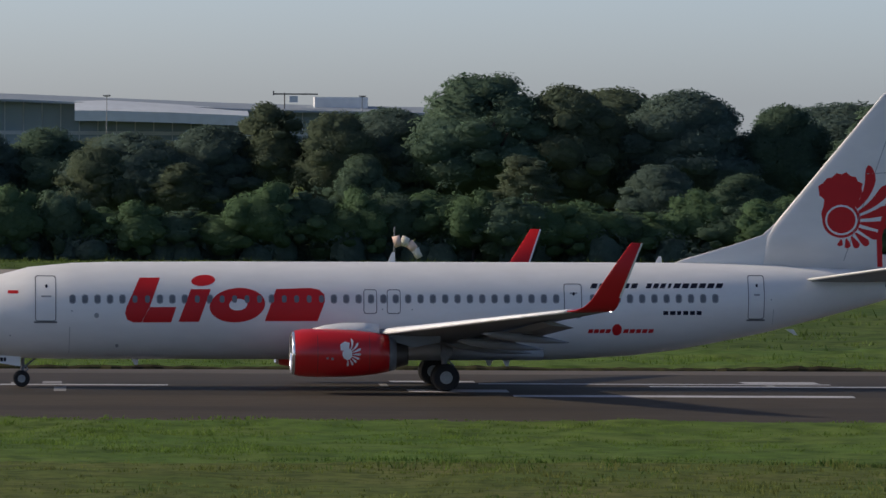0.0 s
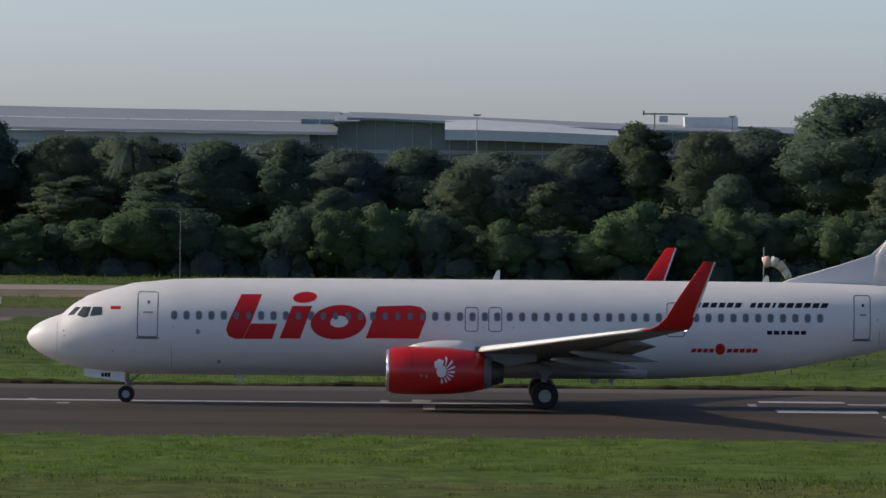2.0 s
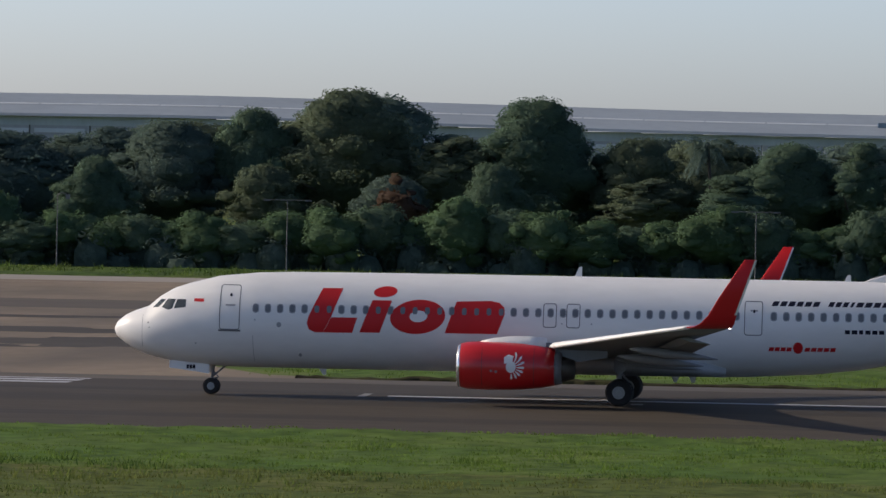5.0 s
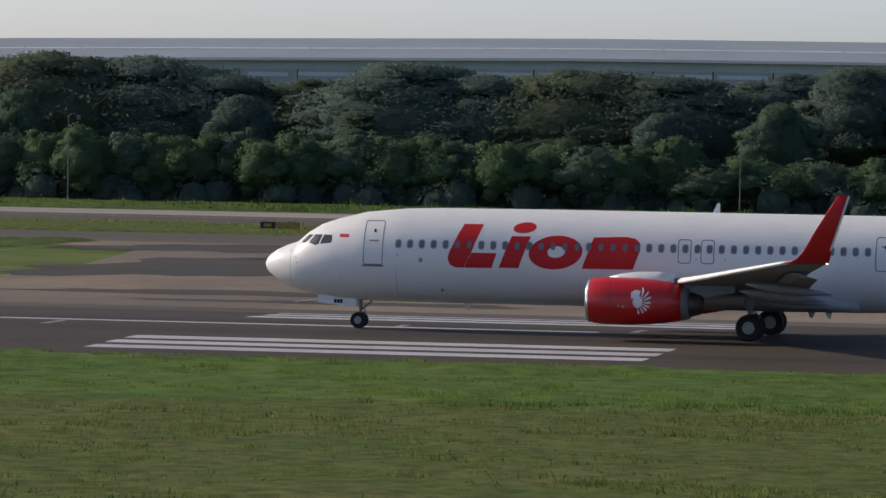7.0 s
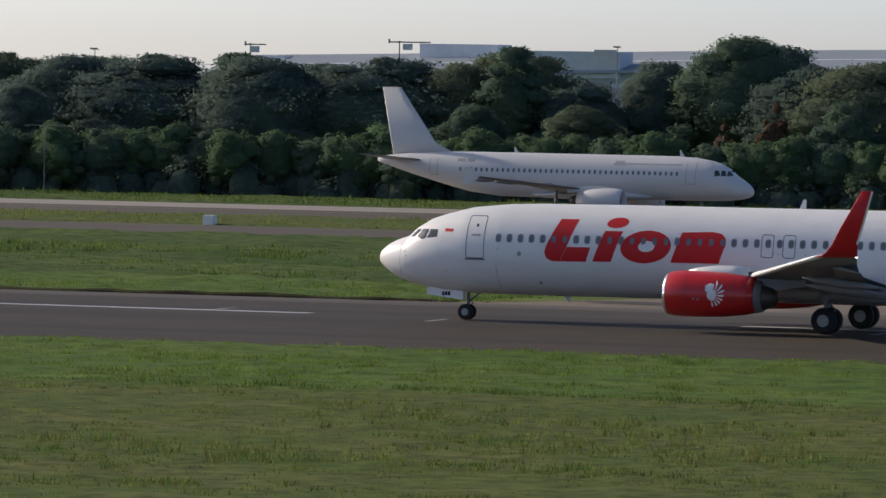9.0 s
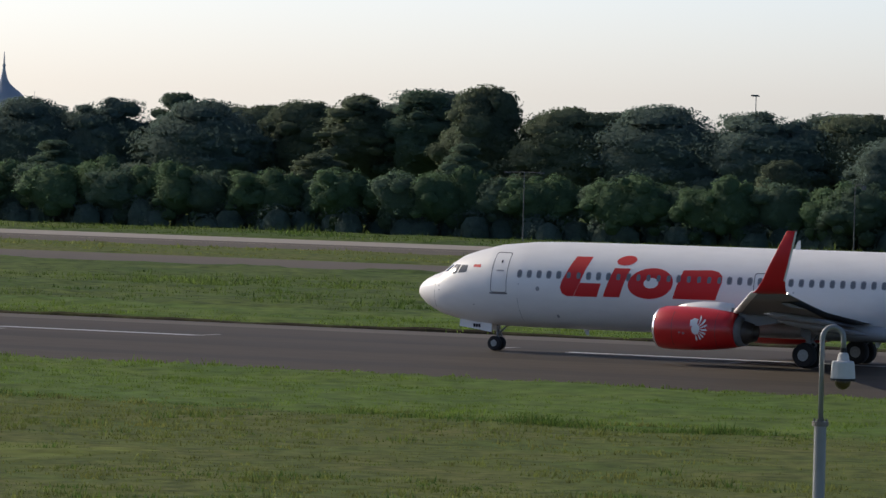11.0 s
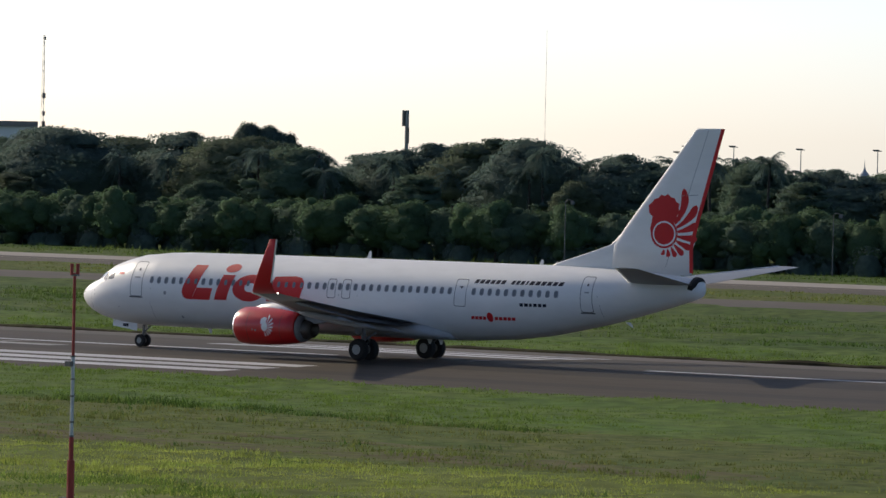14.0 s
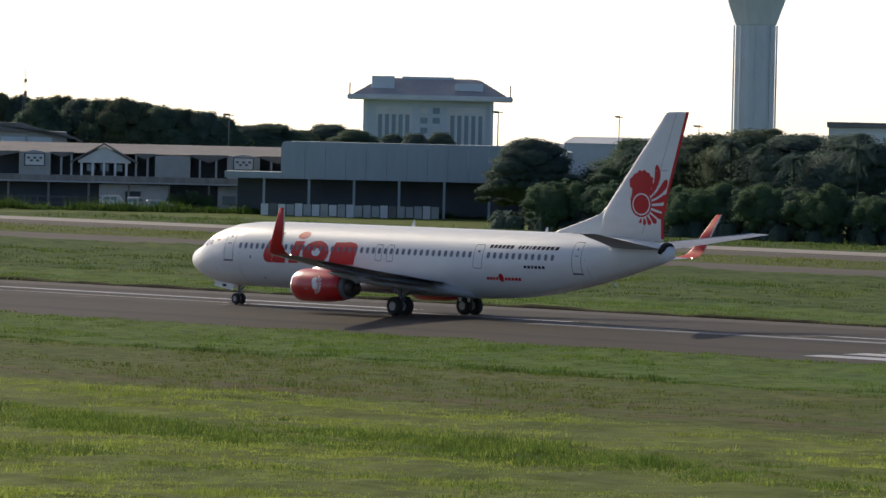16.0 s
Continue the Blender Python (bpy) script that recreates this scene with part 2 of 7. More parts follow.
def foil(chord, thick, x, y, z, lean=0.0, n=12):
    """A wing section as a ring: leading edge at x; lean turns it from lying flat (0) to standing (pi / 2)."""
    ring = []
    for side in (1, -1):
        for k in range(n):
            s = k / n if side == 1 else 1 - k / n
            s = 0.5 - 0.5 * math.cos(math.pi * s)
            h = thick * chord * (1.48 * math.sqrt(s) - 0.63 * s - 1.76 * s * s + 1.42 * s ** 3 - 0.51 * s ** 4) * 1.0
            ring.append((x + s * chord, y + side * h * math.sin(lean), z + side * h * math.cos(lean)))
    return ring


def flex(side, v):
    """The far wing hangs a little lower than the near one."""
    return 0.24 * (v / 18) ** 2 if side == 1 else 0.0


def wing(side):
    """side: -1 towards the camera, 1 away. Sections: leading edge, span, height, chord, thickness, lean."""
    rows = ((15.4, 0.9, 1.95, 8.3, 0.115), (16.4, 1.9, 2.05, 7.2, 0.115), (18.5, 4.9, 2.45, 5.0, 0.11), (19.45, 6.6, 2.64, 4.2, 0.11), (22.1, 11.6, 3.2, 2.85, 0.105), (24.6, 16.3, 3.72, 1.65, 0.10))
    bm = bmesh.new()
    loft(bm, [foil(c, th * 0.5, le, side * v, w - flex(side, v)) for le, v, w, c, th in rows])
    return bm


def winglet(side):
    rows = ((24.6, 16.3, 3.72, 1.65, 0.0), (24.9, 16.75, 3.77, 1.5, 0.25), (25.2, 17.1, 3.93, 1.3, 0.7), (25.5, 17.33, 4.25, 1.08, 1.15), (25.88, 17.5, 4.9, 0.92, 1.3), (26.88, 17.95, 6.42, 0.46, 1.33))
    bm = bmesh.new()
    loft(bm, [foil(c, 0.05, le, side * v, w - flex(side, v), -side * lean) for le, v, w, c, lean in rows])
    return bm


plane = thing("airliner", "white twin-engine airliner with red engines and winglets rolling along the runway", "airplane")
fuselage = part("fuselage", hull((FU, FT, FB, FW)), WHITE, plane, "glossy white fuselage with faint grime", True)
for side in (-1, 1):
    part("wing", wing(side), WING_GREY, plane, "grey metal wing", True)
    part("winglet", winglet(side), RED, plane, "red blended winglet", True)
# fin and tailplane
bm = bmesh.new()
loft(bm, [foil(c, 0.05, le, 0, w, math.pi / 2) for le, w, c in ((34.6, 4.9, 5.0), (34.75, 6.3, 4.75), (35.35, 7.1, 4.35), (39.6, 12.2, 1.65), (39.75, 12.3, 1.5))])
fin = part("fin", bm, WHITE, plane, "white tail fin", True)
bm = bmesh.new()
loft(bm, [foil(c, 0.02, le, 0, w, math.pi / 2) for le, w, c in ((30.6, 5.0, 5.0), (31.2, 5.3, 4.6), (33.3, 5.92, 3.0), (34.6, 6.35, 1.8), (35.15, 6.85, 1.2))])
part("dorsal_fin", bm, WHITE, plane, smooth=True)
for side in (-1, 1):
    bm = bmesh.new()
    loft(bm, [foil(c, 0.05, le, side * v, w) for le, v, w, c in ((35.9, 0.3, 4.45, 4.0), (36.3, 0.8, 4.52, 3.7), (39.9, 7.1, 5.36, 1.35), (40.05, 7.2, 5.37, 1.1))])
    part("tailplane", bm, WING_GREY, plane, "grey horizontal tailplane", True)


def ring_body(bm, stations, cx, cy, cz, seg=36, caps=True, flat=0.0):
    """Turned body along x: stations of (x, radius)."""
    rings = []
    for x, r in stations:
        ring = []
        for k in range(seg):
            a = 2 * math.pi * k / seg
            y, z = math.sin(a) * r, math.cos(a) * r
            if flat and z < -r * (1 - flat):
                z = -r * (1 - flat)
            ring.append((cx + x, cy + y, cz + z))
        rings.append(ring)
    return loft(bm, rings, caps=caps)


for side in (-1, 1):
    eng = new("engine")
    eng.parent = plane
    tagged(eng, "red jet engine with a bare metal intake lip")
    y = side * 4.83
    bm = bmesh.new()
    ring_body(bm, [(0.12, 0.90), (0.35, 0.97), (0.9, 1.0), (1.7, 1.0), (2.6, 0.97), (3.4, 0.88), (3.95, 0.77), (3.96, 0.73), (3.4, 0.76)], 14.72, y, 1.6, caps=False, flat=0.06)
    part("cowling", bm, RED_NACELLE, eng, smooth=True)
    bm = bmesh.new()
    ring_body(bm, [(0.6, 0.74), (0.2, 0.76), (0.05, 0.81), (0.0, 0.85), (0.04, 0.885), (0.13, 0.912)], 14.72, y, 1.6, caps=False, flat=0.06)
    part("intake_lip", bm, CHROME, eng, "bare metal intake lip", True)
    bm = bmesh.new()
    ring_body(bm, [(0.75, 0.78), (0.76, 0.2), (0.45, 0.08), (0.4, 0.01)], 14.72, y, 1.6)
    part("fan", bm, METAL, eng, "dark fan", True)
    bm = bmesh.new()
    ring_body(bm, [(3.0, 0.7), (3.9, 0.62), (4.4, 0.50), (4.75, 0.40), (4.73, 0.33), (4.5, 0.3)], 14.72, y, 1.55, caps=True)
    part("exhaust", bm, EXHAUST, eng, "heat-stained exhaust nozzle", True)
    bm = bmesh.new()
    loft(bm, [[(x, y - hw, z0), (x, y + hw, z0), (x, y + hw * 0.6, z1), (x, y - hw * 0.6, z1)] for x, hw, z0, z1 in
              ((15.6, 0.05, 2.50, 2.60), (16.1, 0.14, 2.4, 2.74), (16.8, 0.22, 2.3, 2.83), (17.6, 0.26, 2.2, 2.84), (18.3, 0.24, 2.2, 2.78))])
    part("pylon", bm, WHITE, eng, smooth=True)
    bm = bmesh.new()
    loft(bm, [[(x, y - hw, z0), (x, y + hw, z0), (x, y + hw * 0.6, z1), (x, y - hw * 0.6, z1)] for x, hw, z0, z1 in ((17.4, 0.2, 2.1, 2.6), (18.5, 0.2, 2.0, 2.6), (19.6, 0.16, 1.85, 2.45), (20.8, 0.05, 2.05, 2.3))])
    part("strut", bm, WING_GREY, eng, "grey pylon strut under the wing")
    bm = bmesh.new()
    ring_body(bm, [(3.5, 0.70), (3.9, 0.72), (4.25, 0.64), (4.24, 0.5)], 14.72, y, 1.58, caps=False)
    part("fan_nozzle", bm, GEAR, eng, "grey fan nozzle ring", True)


def wheel(x, y, r, wide, parent):
    w = new("wheel")
    w.parent = parent
    w.location = (x, y, r)
    bm = bmesh.new()
    prof = [(-wide / 2, r * 0.45), (-wide / 2, r * 0.86), (-wide * 0.36, r * 0.97), (0, r), (wide * 0.36, r * 0.97), (wide / 2, r * 0.86), (wide / 2, r * 0.45)]
    rings = [[(math.sin(a) * q, yy, math.cos(a) * q) for a in [2 * math.pi * k / 28 for k in range(28)]] for yy, q in prof]
    loft(bm, rings)
    part("tyre", bm, RUBBER, w, smooth=False)
    bm = bmesh.new()
    rings = [[(math.sin(a) * q, yy, math.cos(a) * q) for a in [2 * math.pi * k / 24 for k in range(24)]] for yy, q in
             ((-wide * 0.52, r * 0.46), (-wide * 0.50, r * 0.40), (-wide * 0.42, r * 0.36), (-wide * 0.42, r * 0.2), (-wide * 0.56, r * 0.16), (wide * 0.56, r * 0.16), (wide * 0.42, r * 0.2), (wide * 0.42, r * 0.36), (wide * 0.5, r * 0.40), (wide * 0.52, r * 0.46))]
    loft(bm, rings)
    part("rim", bm, HUB, w, "pale metal wheel rim")
    return w


WHEELS = []
for y in (-0.22, 0.22):
    WHEELS.append((wheel(4.0, y, 0.345, 0.2, plane), (4.0, y, 0.345)))
for side in (-1, 1):
    for dy in (-0.43, 0.43):
        WHEELS.append((wheel(21.17, side * 2.86 + dy, 0.565, 0.4, plane), (21.17, side * 2.86 + dy, 0.565)))


# ---- airliner: skin details ----
def cut(bm, step=0.12):
    """Slice flat shapes (in the u, w plane, y = 0) into fine rows and columns, so that they can wrap round the body."""
    vs = [v.co for v in bm.verts]
    for axis in (0, 2):
        lo, hi = min(v[axis] for v in vs), max(v[axis] for v in vs)
        n = int((hi - lo) / step)
        for k in range(1, n + 1):
            co, no = [0, 0, 0], [0, 0, 0]
            co[axis], no[axis] = lo + (hi - lo) * k / (n + 1), 1
            bmesh.ops.bisect_plane(bm, geom=[*bm.verts, *bm.edges, *bm.faces], plane_co=co, plane_no=no)


def oval(cu, cw, a, b, tilt=0.0, n=28):
    c, s = math.cos(tilt), math.sin(tilt)
    return [(cu + a * math.cos(t) * c - b * math.sin(t) * s, cw + a * math.cos(t) * s + b * math.sin(t) * c) for t in [2 * math.pi * k / n for k in range(n)]]


def rounded(u0, u1, w0, w1, r, n=4):
    pts = []
    for cu, cw, a0 in ((u1 - r, w1 - r, 0), (u0 + r, w1 - r, 90), (u0 + r, w0 + r, 180), (u1 - r, w0 + r, 270)):
        for k in range(n + 1):
            a = radians(a0 + 90 * k / n)
            pts.append((cu + r * math.cos(a), cw + r * math.sin(a)))
    # break up the long sides, so that they follow the curved skin
    out = []
    for p, q in zip(pts, pts[1:] + pts[:1]):
        m = max(1, int(math.hypot(q[0] - p[0], q[1] - p[1]) / 0.12))
        m = m if m < 3 else 12
        out += [(p[0] + (q[0] - p[0]) * k / m, p[1] + (q[1] - p[1]) * k / m) for k in range(m)]
    return out


def decal(name, shapes, material, parent, side=-1, out=0.006, label="", wrap=skin, step=0.12):
    """Flat paint shapes laid on the skin of the near (-1) or far (1) side."""
    bm = bmesh.new()
    for pts in shapes:
        bm.faces.new([bm.verts.new((u, 0, w)) for u, w in pts])
    cut(bm, step)
    for v in bm.verts:
        v.co.y = side * wrap(v.co.x, v.co.z, out)
    bmesh.ops.triangulate(bm, faces=bm.faces)
    bmesh.ops.recalc_face_normals(bm, faces=bm.faces)
    for f in bm.faces:
        if f.normal.y * side < 0:
            f.normal_flip()
    return part(name, bm, material, parent, label, True)


def frame_decal(name, outer, inner, material, parent, side=-1, out=0.005, label=""):
    bm = bmesh.new()
    a = [bm.verts.new((u, side * skin(u, w, out), w)) for u, w in outer]
    b = [bm.verts.new((u, side * skin(u, w, out), w)) for u, w in inner]
    for i in range(len(a)):
        j = (i + 1) % len(a)
        bm.faces.new((a[i], a[j], b[j], b[i]))
    return part(name, bm, material, parent, label)


# cabin windows
DOORS = ((4.5, 5.36, 2.75, 4.60), (26.15, 26.9, 2.95, 4.36), (33.82, 34.52, 2.9, 4.72))
EXITS = ((17.90, 18.46, 3.10, 4.10), (18.86, 19.43, 3.10, 4.10))
for side in (-1, 1):
    for k in range(53):
        u = 6.02 + 0.508 * k
        if any(a - 0.18 < u < b + 0.18 for a, b, *_ in DOORS) or 25.9 < u < 27.1:
            continue
        w = 3.66 + (u - 6) * 0.004
        win = decal("cabin_window", [rounded(u - 0.135, u + 0.135, w - 0.19, w + 0.19, 0.11)], LINE, fuselage, side, 0.003, step=0.2)
        decal("pane", [rounded(u - 0.10, u + 0.10, w - 0.15, w + 0.15, 0.085)], PANE, win, side, 0.008, step=0.2)
    for i, (a, b, c, d) in enumerate(DOORS + EXITS):
        r = 0.12
        name = "cabin_door" if i < 3 else "overwing_exit"
        o = frame_decal(name, rounded(a, b, c, d, r), rounded(a + 0.035, b - 0.035, c + 0.035, d - 0.035, r - 0.03), DOOR_LINE, fuselage, side)
        if i == 0 or i == 2:
            decal("door_sill", [[(a - 0.04, c - 0.07), (b + 0.04, c - 0.07), (b + 0.04, c), (a - 0.04, c)]], DOOR_LINE, o, side, 0.02)
        if i < 3:
            decal("door_window", [oval((a + b) / 2 + 0.03, d - 0.42, 0.05, 0.07)], NAVY, o, side, 0.012)
            decal("door_handle", [[(a + 0.25, c + 0.98), (b - 0.2, c + 0.98), (b - 0.2, c + 1.05), (a + 0.25, c + 1.05)]], LINE, o, side, 0.012)
# cockpit
for side in (-1, 1):
    cockpit = decal("cockpit_window", [[(1.60, 3.58), (1.86, 3.60), (2.16, 3.92), (1.93, 3.93)]], GLASS, fuselage, side, 0.006, "dark cockpit glass", step=0.08)
    decal("cockpit_window", [[(2.00, 3.60), (2.31, 3.50), (2.47, 3.56), (2.60, 3.95), (2.24, 3.95)]], GLASS, fuselage, side, 0.006, "dark cockpit glass", step=0.08)
    decal("cockpit_window", [[(2.54, 3.57), (3.05, 3.63), (3.05, 3.95), (2.67, 3.95)]], GLASS, fuselage, side, 0.006, "dark cockpit glass", step=0.08)
    decal("flag_marking", [[(3.40, 3.87), (3.82, 3.87), (3.82, 4.0), (3.40, 4.0)]], RED, fuselage, side, 0.006)
    for u, w, r in ((1.45, 2.95, 0.035), (1.5, 2.75, 0.03), (3.5, 2.15, 0.03), (6.0, 3.18, 0.03), (7.0, 3.0, 0.10), (7.85, 1.75, 0.07), (19.9, 3.28, 0.03), (18.68, 3.28, 0.03), (34.8, 3.72, 0.03)):
        decal("access_panel", [oval(u, w, r, r * 1.1, n=12)], LINE, fuselage, side, 0.006, step=0.3)
    # seams
    for u in (1.18, 5.9, 34.9):
        t, b, _ = body(u)
        decal("skin_seam", [[(u, b + 0.3), (u + 0.018, b + 0.3), (u + 0.018, b + (t - b) * (0.35 if u > 2 else 0.85)), (u, b + (t - b) * (0.35 if u > 2 else 0.85))]], LINE, fuselage, side, 0.003)

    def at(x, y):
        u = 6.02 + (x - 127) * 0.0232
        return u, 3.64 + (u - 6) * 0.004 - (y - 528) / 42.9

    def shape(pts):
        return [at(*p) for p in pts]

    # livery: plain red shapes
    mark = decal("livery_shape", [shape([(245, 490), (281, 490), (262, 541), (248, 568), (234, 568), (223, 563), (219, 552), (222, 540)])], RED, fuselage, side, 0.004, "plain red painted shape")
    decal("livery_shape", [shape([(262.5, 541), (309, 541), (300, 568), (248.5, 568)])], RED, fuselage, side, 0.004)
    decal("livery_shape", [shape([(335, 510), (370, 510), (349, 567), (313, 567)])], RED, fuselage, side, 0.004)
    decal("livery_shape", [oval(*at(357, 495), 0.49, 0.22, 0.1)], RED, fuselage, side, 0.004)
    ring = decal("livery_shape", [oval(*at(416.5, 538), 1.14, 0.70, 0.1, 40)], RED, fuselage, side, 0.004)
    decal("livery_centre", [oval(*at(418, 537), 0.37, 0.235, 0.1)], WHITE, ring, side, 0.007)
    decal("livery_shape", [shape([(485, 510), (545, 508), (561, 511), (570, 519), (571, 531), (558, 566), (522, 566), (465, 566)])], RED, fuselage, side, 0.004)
    # lettering as bars
    letters = [(1042 + 14.4 * k, 1053.5 + 14.4 * k) for k in range(6)] + [(1141 + 12.6 * k, 1151 + 12.6 * k) for k in range(3)] + [(1180, 1186)] + [(1190 + 15.2 * k, 1202.5 + 15.2 * k) for k in range(6)]
    for x0, x1 in letters:
        decal("marking_bar", [shape([(x0, 509), (x0 + 4, 500.5), (x1 + 3, 500.5), (x1 - 1, 509)])], NAVY, fuselage, side, 0.004, "dark navy bar")
    for x0, x1 in ((1172, 1181), (1184, 1194), (1197, 1204), (1208, 1217), (1220, 1229), (1232, 1241)):
        decal("marking_bar", [shape([(x0, 556), (x0, 549), (x1, 549), (x1, 556)])], NAVY, fuselage, side, 0.004, "dark navy bar")
    for x0, x1 in [(1038 + 10.4 * k, 1046.5 + 10.4 * k) for k in range(4)] + [(1101 + 11.2 * k, 1110 + 11.2 * k) for k in range(5)]:
        decal("marking_bar", [shape([(x0, 588), (x0 + 2, 581), (x1 + 2, 581), (x1, 588)])], RED, fuselage, side, 0.004, "small red bar")
    decal("emblem", [oval(*at(1090, 582), 0.2, 0.24)], RED, fuselage, side, 0.004)


def fin_skin(u, w, out):
    le = lerp_table(w, (4.9, 6.3, 7.1, 12.2), (34.6, 34.75, 35.35, 39.6))
    c = lerp_table(w, (4.9, 6.3, 7.1, 12.2), (5.0, 4.75, 4.35, 1.65))
    s = min(1.0, max(0.0, (u - le) / c))
    return 0.05 * c * max(0.0, 1.48 * math.sqrt(s) - 0.63 * s - 1.76 * s * s + 1.42 * s ** 3 - 0.51 * s ** 4) + out


def blade(cu, cw, a0, a1, r0, r1, wide, n=9):
    """A curved feather shape from the disc outwards."""
    left, right = [], []
    for k in range(n + 1):
        t = k / n
        a = radians(a0 + (a1 - a0) * t ** 1.3)
        r = r0 + (r1 - r0) * t
        h = wide * (0.35 + 1.3 * t) * (1 - max(0, (t - 0.75) / 0.25) ** 2 * 0.75)
        u, w = cu + r * math.cos(a), cw + r * math.sin(a)
        left.append((u - h * math.sin(a), w + h * math.cos(a)))
        right.append((u + h * math.sin(a), w - h * math.cos(a)))
    return left + right[::-1]


for side in (-1, 1):
    c = (37.90, 6.99)
    emblem = decal("tail_emblem", [oval(*c, 0.60, 0.55)], RED, fin, side, 0.006, "plain red disc with curved blades", fin_skin, 0.25)
    decal("emblem_ring", [[*oval(*c, 0.80, 0.74, n=40)]], RED, fin, side, 0.003, "", fin_skin, 0.25)
    decal("emblem_gap", [[*oval(*c, 0.68, 0.63, n=40)]], WHITE, fin, side, 0.0045, "", fin_skin, 0.25)
    decal("emblem_crest", [[(37.12, 6.9), (37.05, 7.25), (37.14, 7.55), (37.18, 7.85), (36.97, 8.0), (36.92, 8.4), (37.12, 8.52), (37.28, 8.72), (37.5, 8.76), (37.68, 8.94), (37.9, 8.88), (38.1, 8.98), (38.28, 8.82), (38.5, 8.78), (38.58, 8.6), (38.8, 8.5), (38.74, 8.3), (38.8, 8.1), (38.66, 7.9), (38.6, 7.7), (38.45, 7.5), (38.1, 7.2), (37.5, 7.0)]], RED, fin, side, 0.0035, "", fin_skin, 0.25)
    for a0, a1, r1, wd in ((40, 62, 2.55, 0.20), (24, 36, 2.40, 0.17), (8, 14, 2.05, 0.15), (-9, -7, 1.95, 0.14), (-26, -24, 1.75, 0.13), (-42, -42, 1.55, 0.12), (-58, -58, 1.35, 0.11), (-74, -76, 1.2, 0.10), (-90, -94, 1.08, 0.09)):
        decal("emblem_blade", [blade(*c, a0, a1, 0.80, r1, wd)], RED, fin, side, 0.004, "", fin_skin, 0.25)
# red rear edge of the rudder
bm = bmesh.new()
loft(bm, [foil(0.24, 0.10, le, 0, w, math.pi / 2, 6) for le, w in ((39.42, 5.05), (39.38, 6.3), (39.58, 7.1), (41.13, 12.2), (41.16, 12.3))])
part("rudder_edge", bm, RED, plane, "red trailing edge of the rudder")
for side in (-1, 1):
    decal("rudder_seam", [[(38.0, 5.3), (38.03, 5.3), (40.45, 12.2), (40.42, 12.2)]], LINE, fin, side, 0.003, "", fin_skin, 0.3)
    decal("rudder_seam", [[(38.95, 8.9), (39.9, 8.95), (39.9, 8.98), (38.95, 8.93)]], LINE, fin, side, 0.004, "", fin_skin, 0.3)
# tail cone outlet
bm = bmesh.new()
ring_body(bm, [(0.0, 0.54), (0.25, 0.50), (0.40, 0.40), (0.36, 0.2)], 39.72, 0, 4.35, 24)
for v in bm.verts:
    v.co.x += (v.co.z - 4.35) * 0.35
part("tail_outlet", bm, RUBBER, plane, "black tail cone outlet", True)

# nacelle emblem
def nacelle_skin(u, w, out):
    r = lerp_table(u - 14.72, (0.12, 0.35, 0.9, 1.7, 2.6, 3.4), (0.90, 0.97, 1.0, 1.0, 0.97, 0.88))
    return 4.83 + math.sqrt(max(0.01, r * r - (w - 1.6) ** 2)) + out


for ob in [o for o in plane.children if o.name.startswith("engine")]:
    side = -1 if ob.children[0].bound_box[0][1] < 0 else 1
    decal("engine_emblem", [oval(16.95, 1.62, 0.20, 0.24)], WHITE, ob, side, 0.012, "plain white emblem", nacelle_skin)
    decal("engine_emblem", [[(16.68, 1.75), (16.66, 2.0), (16.85, 2.12), (17.05, 2.06), (17.0, 1.8)]], WHITE, ob, side, 0.011, "", nacelle_skin)
    for a0, a1, r1 in ((52, 72, 0.66), (35, 45, 0.66), (18, 22, 0.62), (0, 0, 0.58), (-18, -20, 0.55), (-36, -40, 0.52), (-56, -60, 0.50), (-80, -84, 0.48)):
        decal("engine_emblem", [blade(16.92, 1.6, a0, a1, 0.24, r1, 0.035)], WHITE, ob, side, 0.012, "", nacelle_skin)
    for u in (15.75, 17.85):
        decal("cowl_seam", [[(u, 0.85), (u + 0.02, 0.85), (u + 0.02, 2.35), (u, 2.35)]], EXHAUST, ob, side, 0.004, "", nacelle_skin)
    decal("cowl_latch", [oval(16.15, 1.45, 0.05, 0.05, n=10)], HUB, ob, side, 0.006, "", nacelle_skin)
    decal("cowl_latch", [oval(16.35, 1.42, 0.06, 0.06, n=10)], HUB, ob, side, 0.006, "", nacelle_skin)

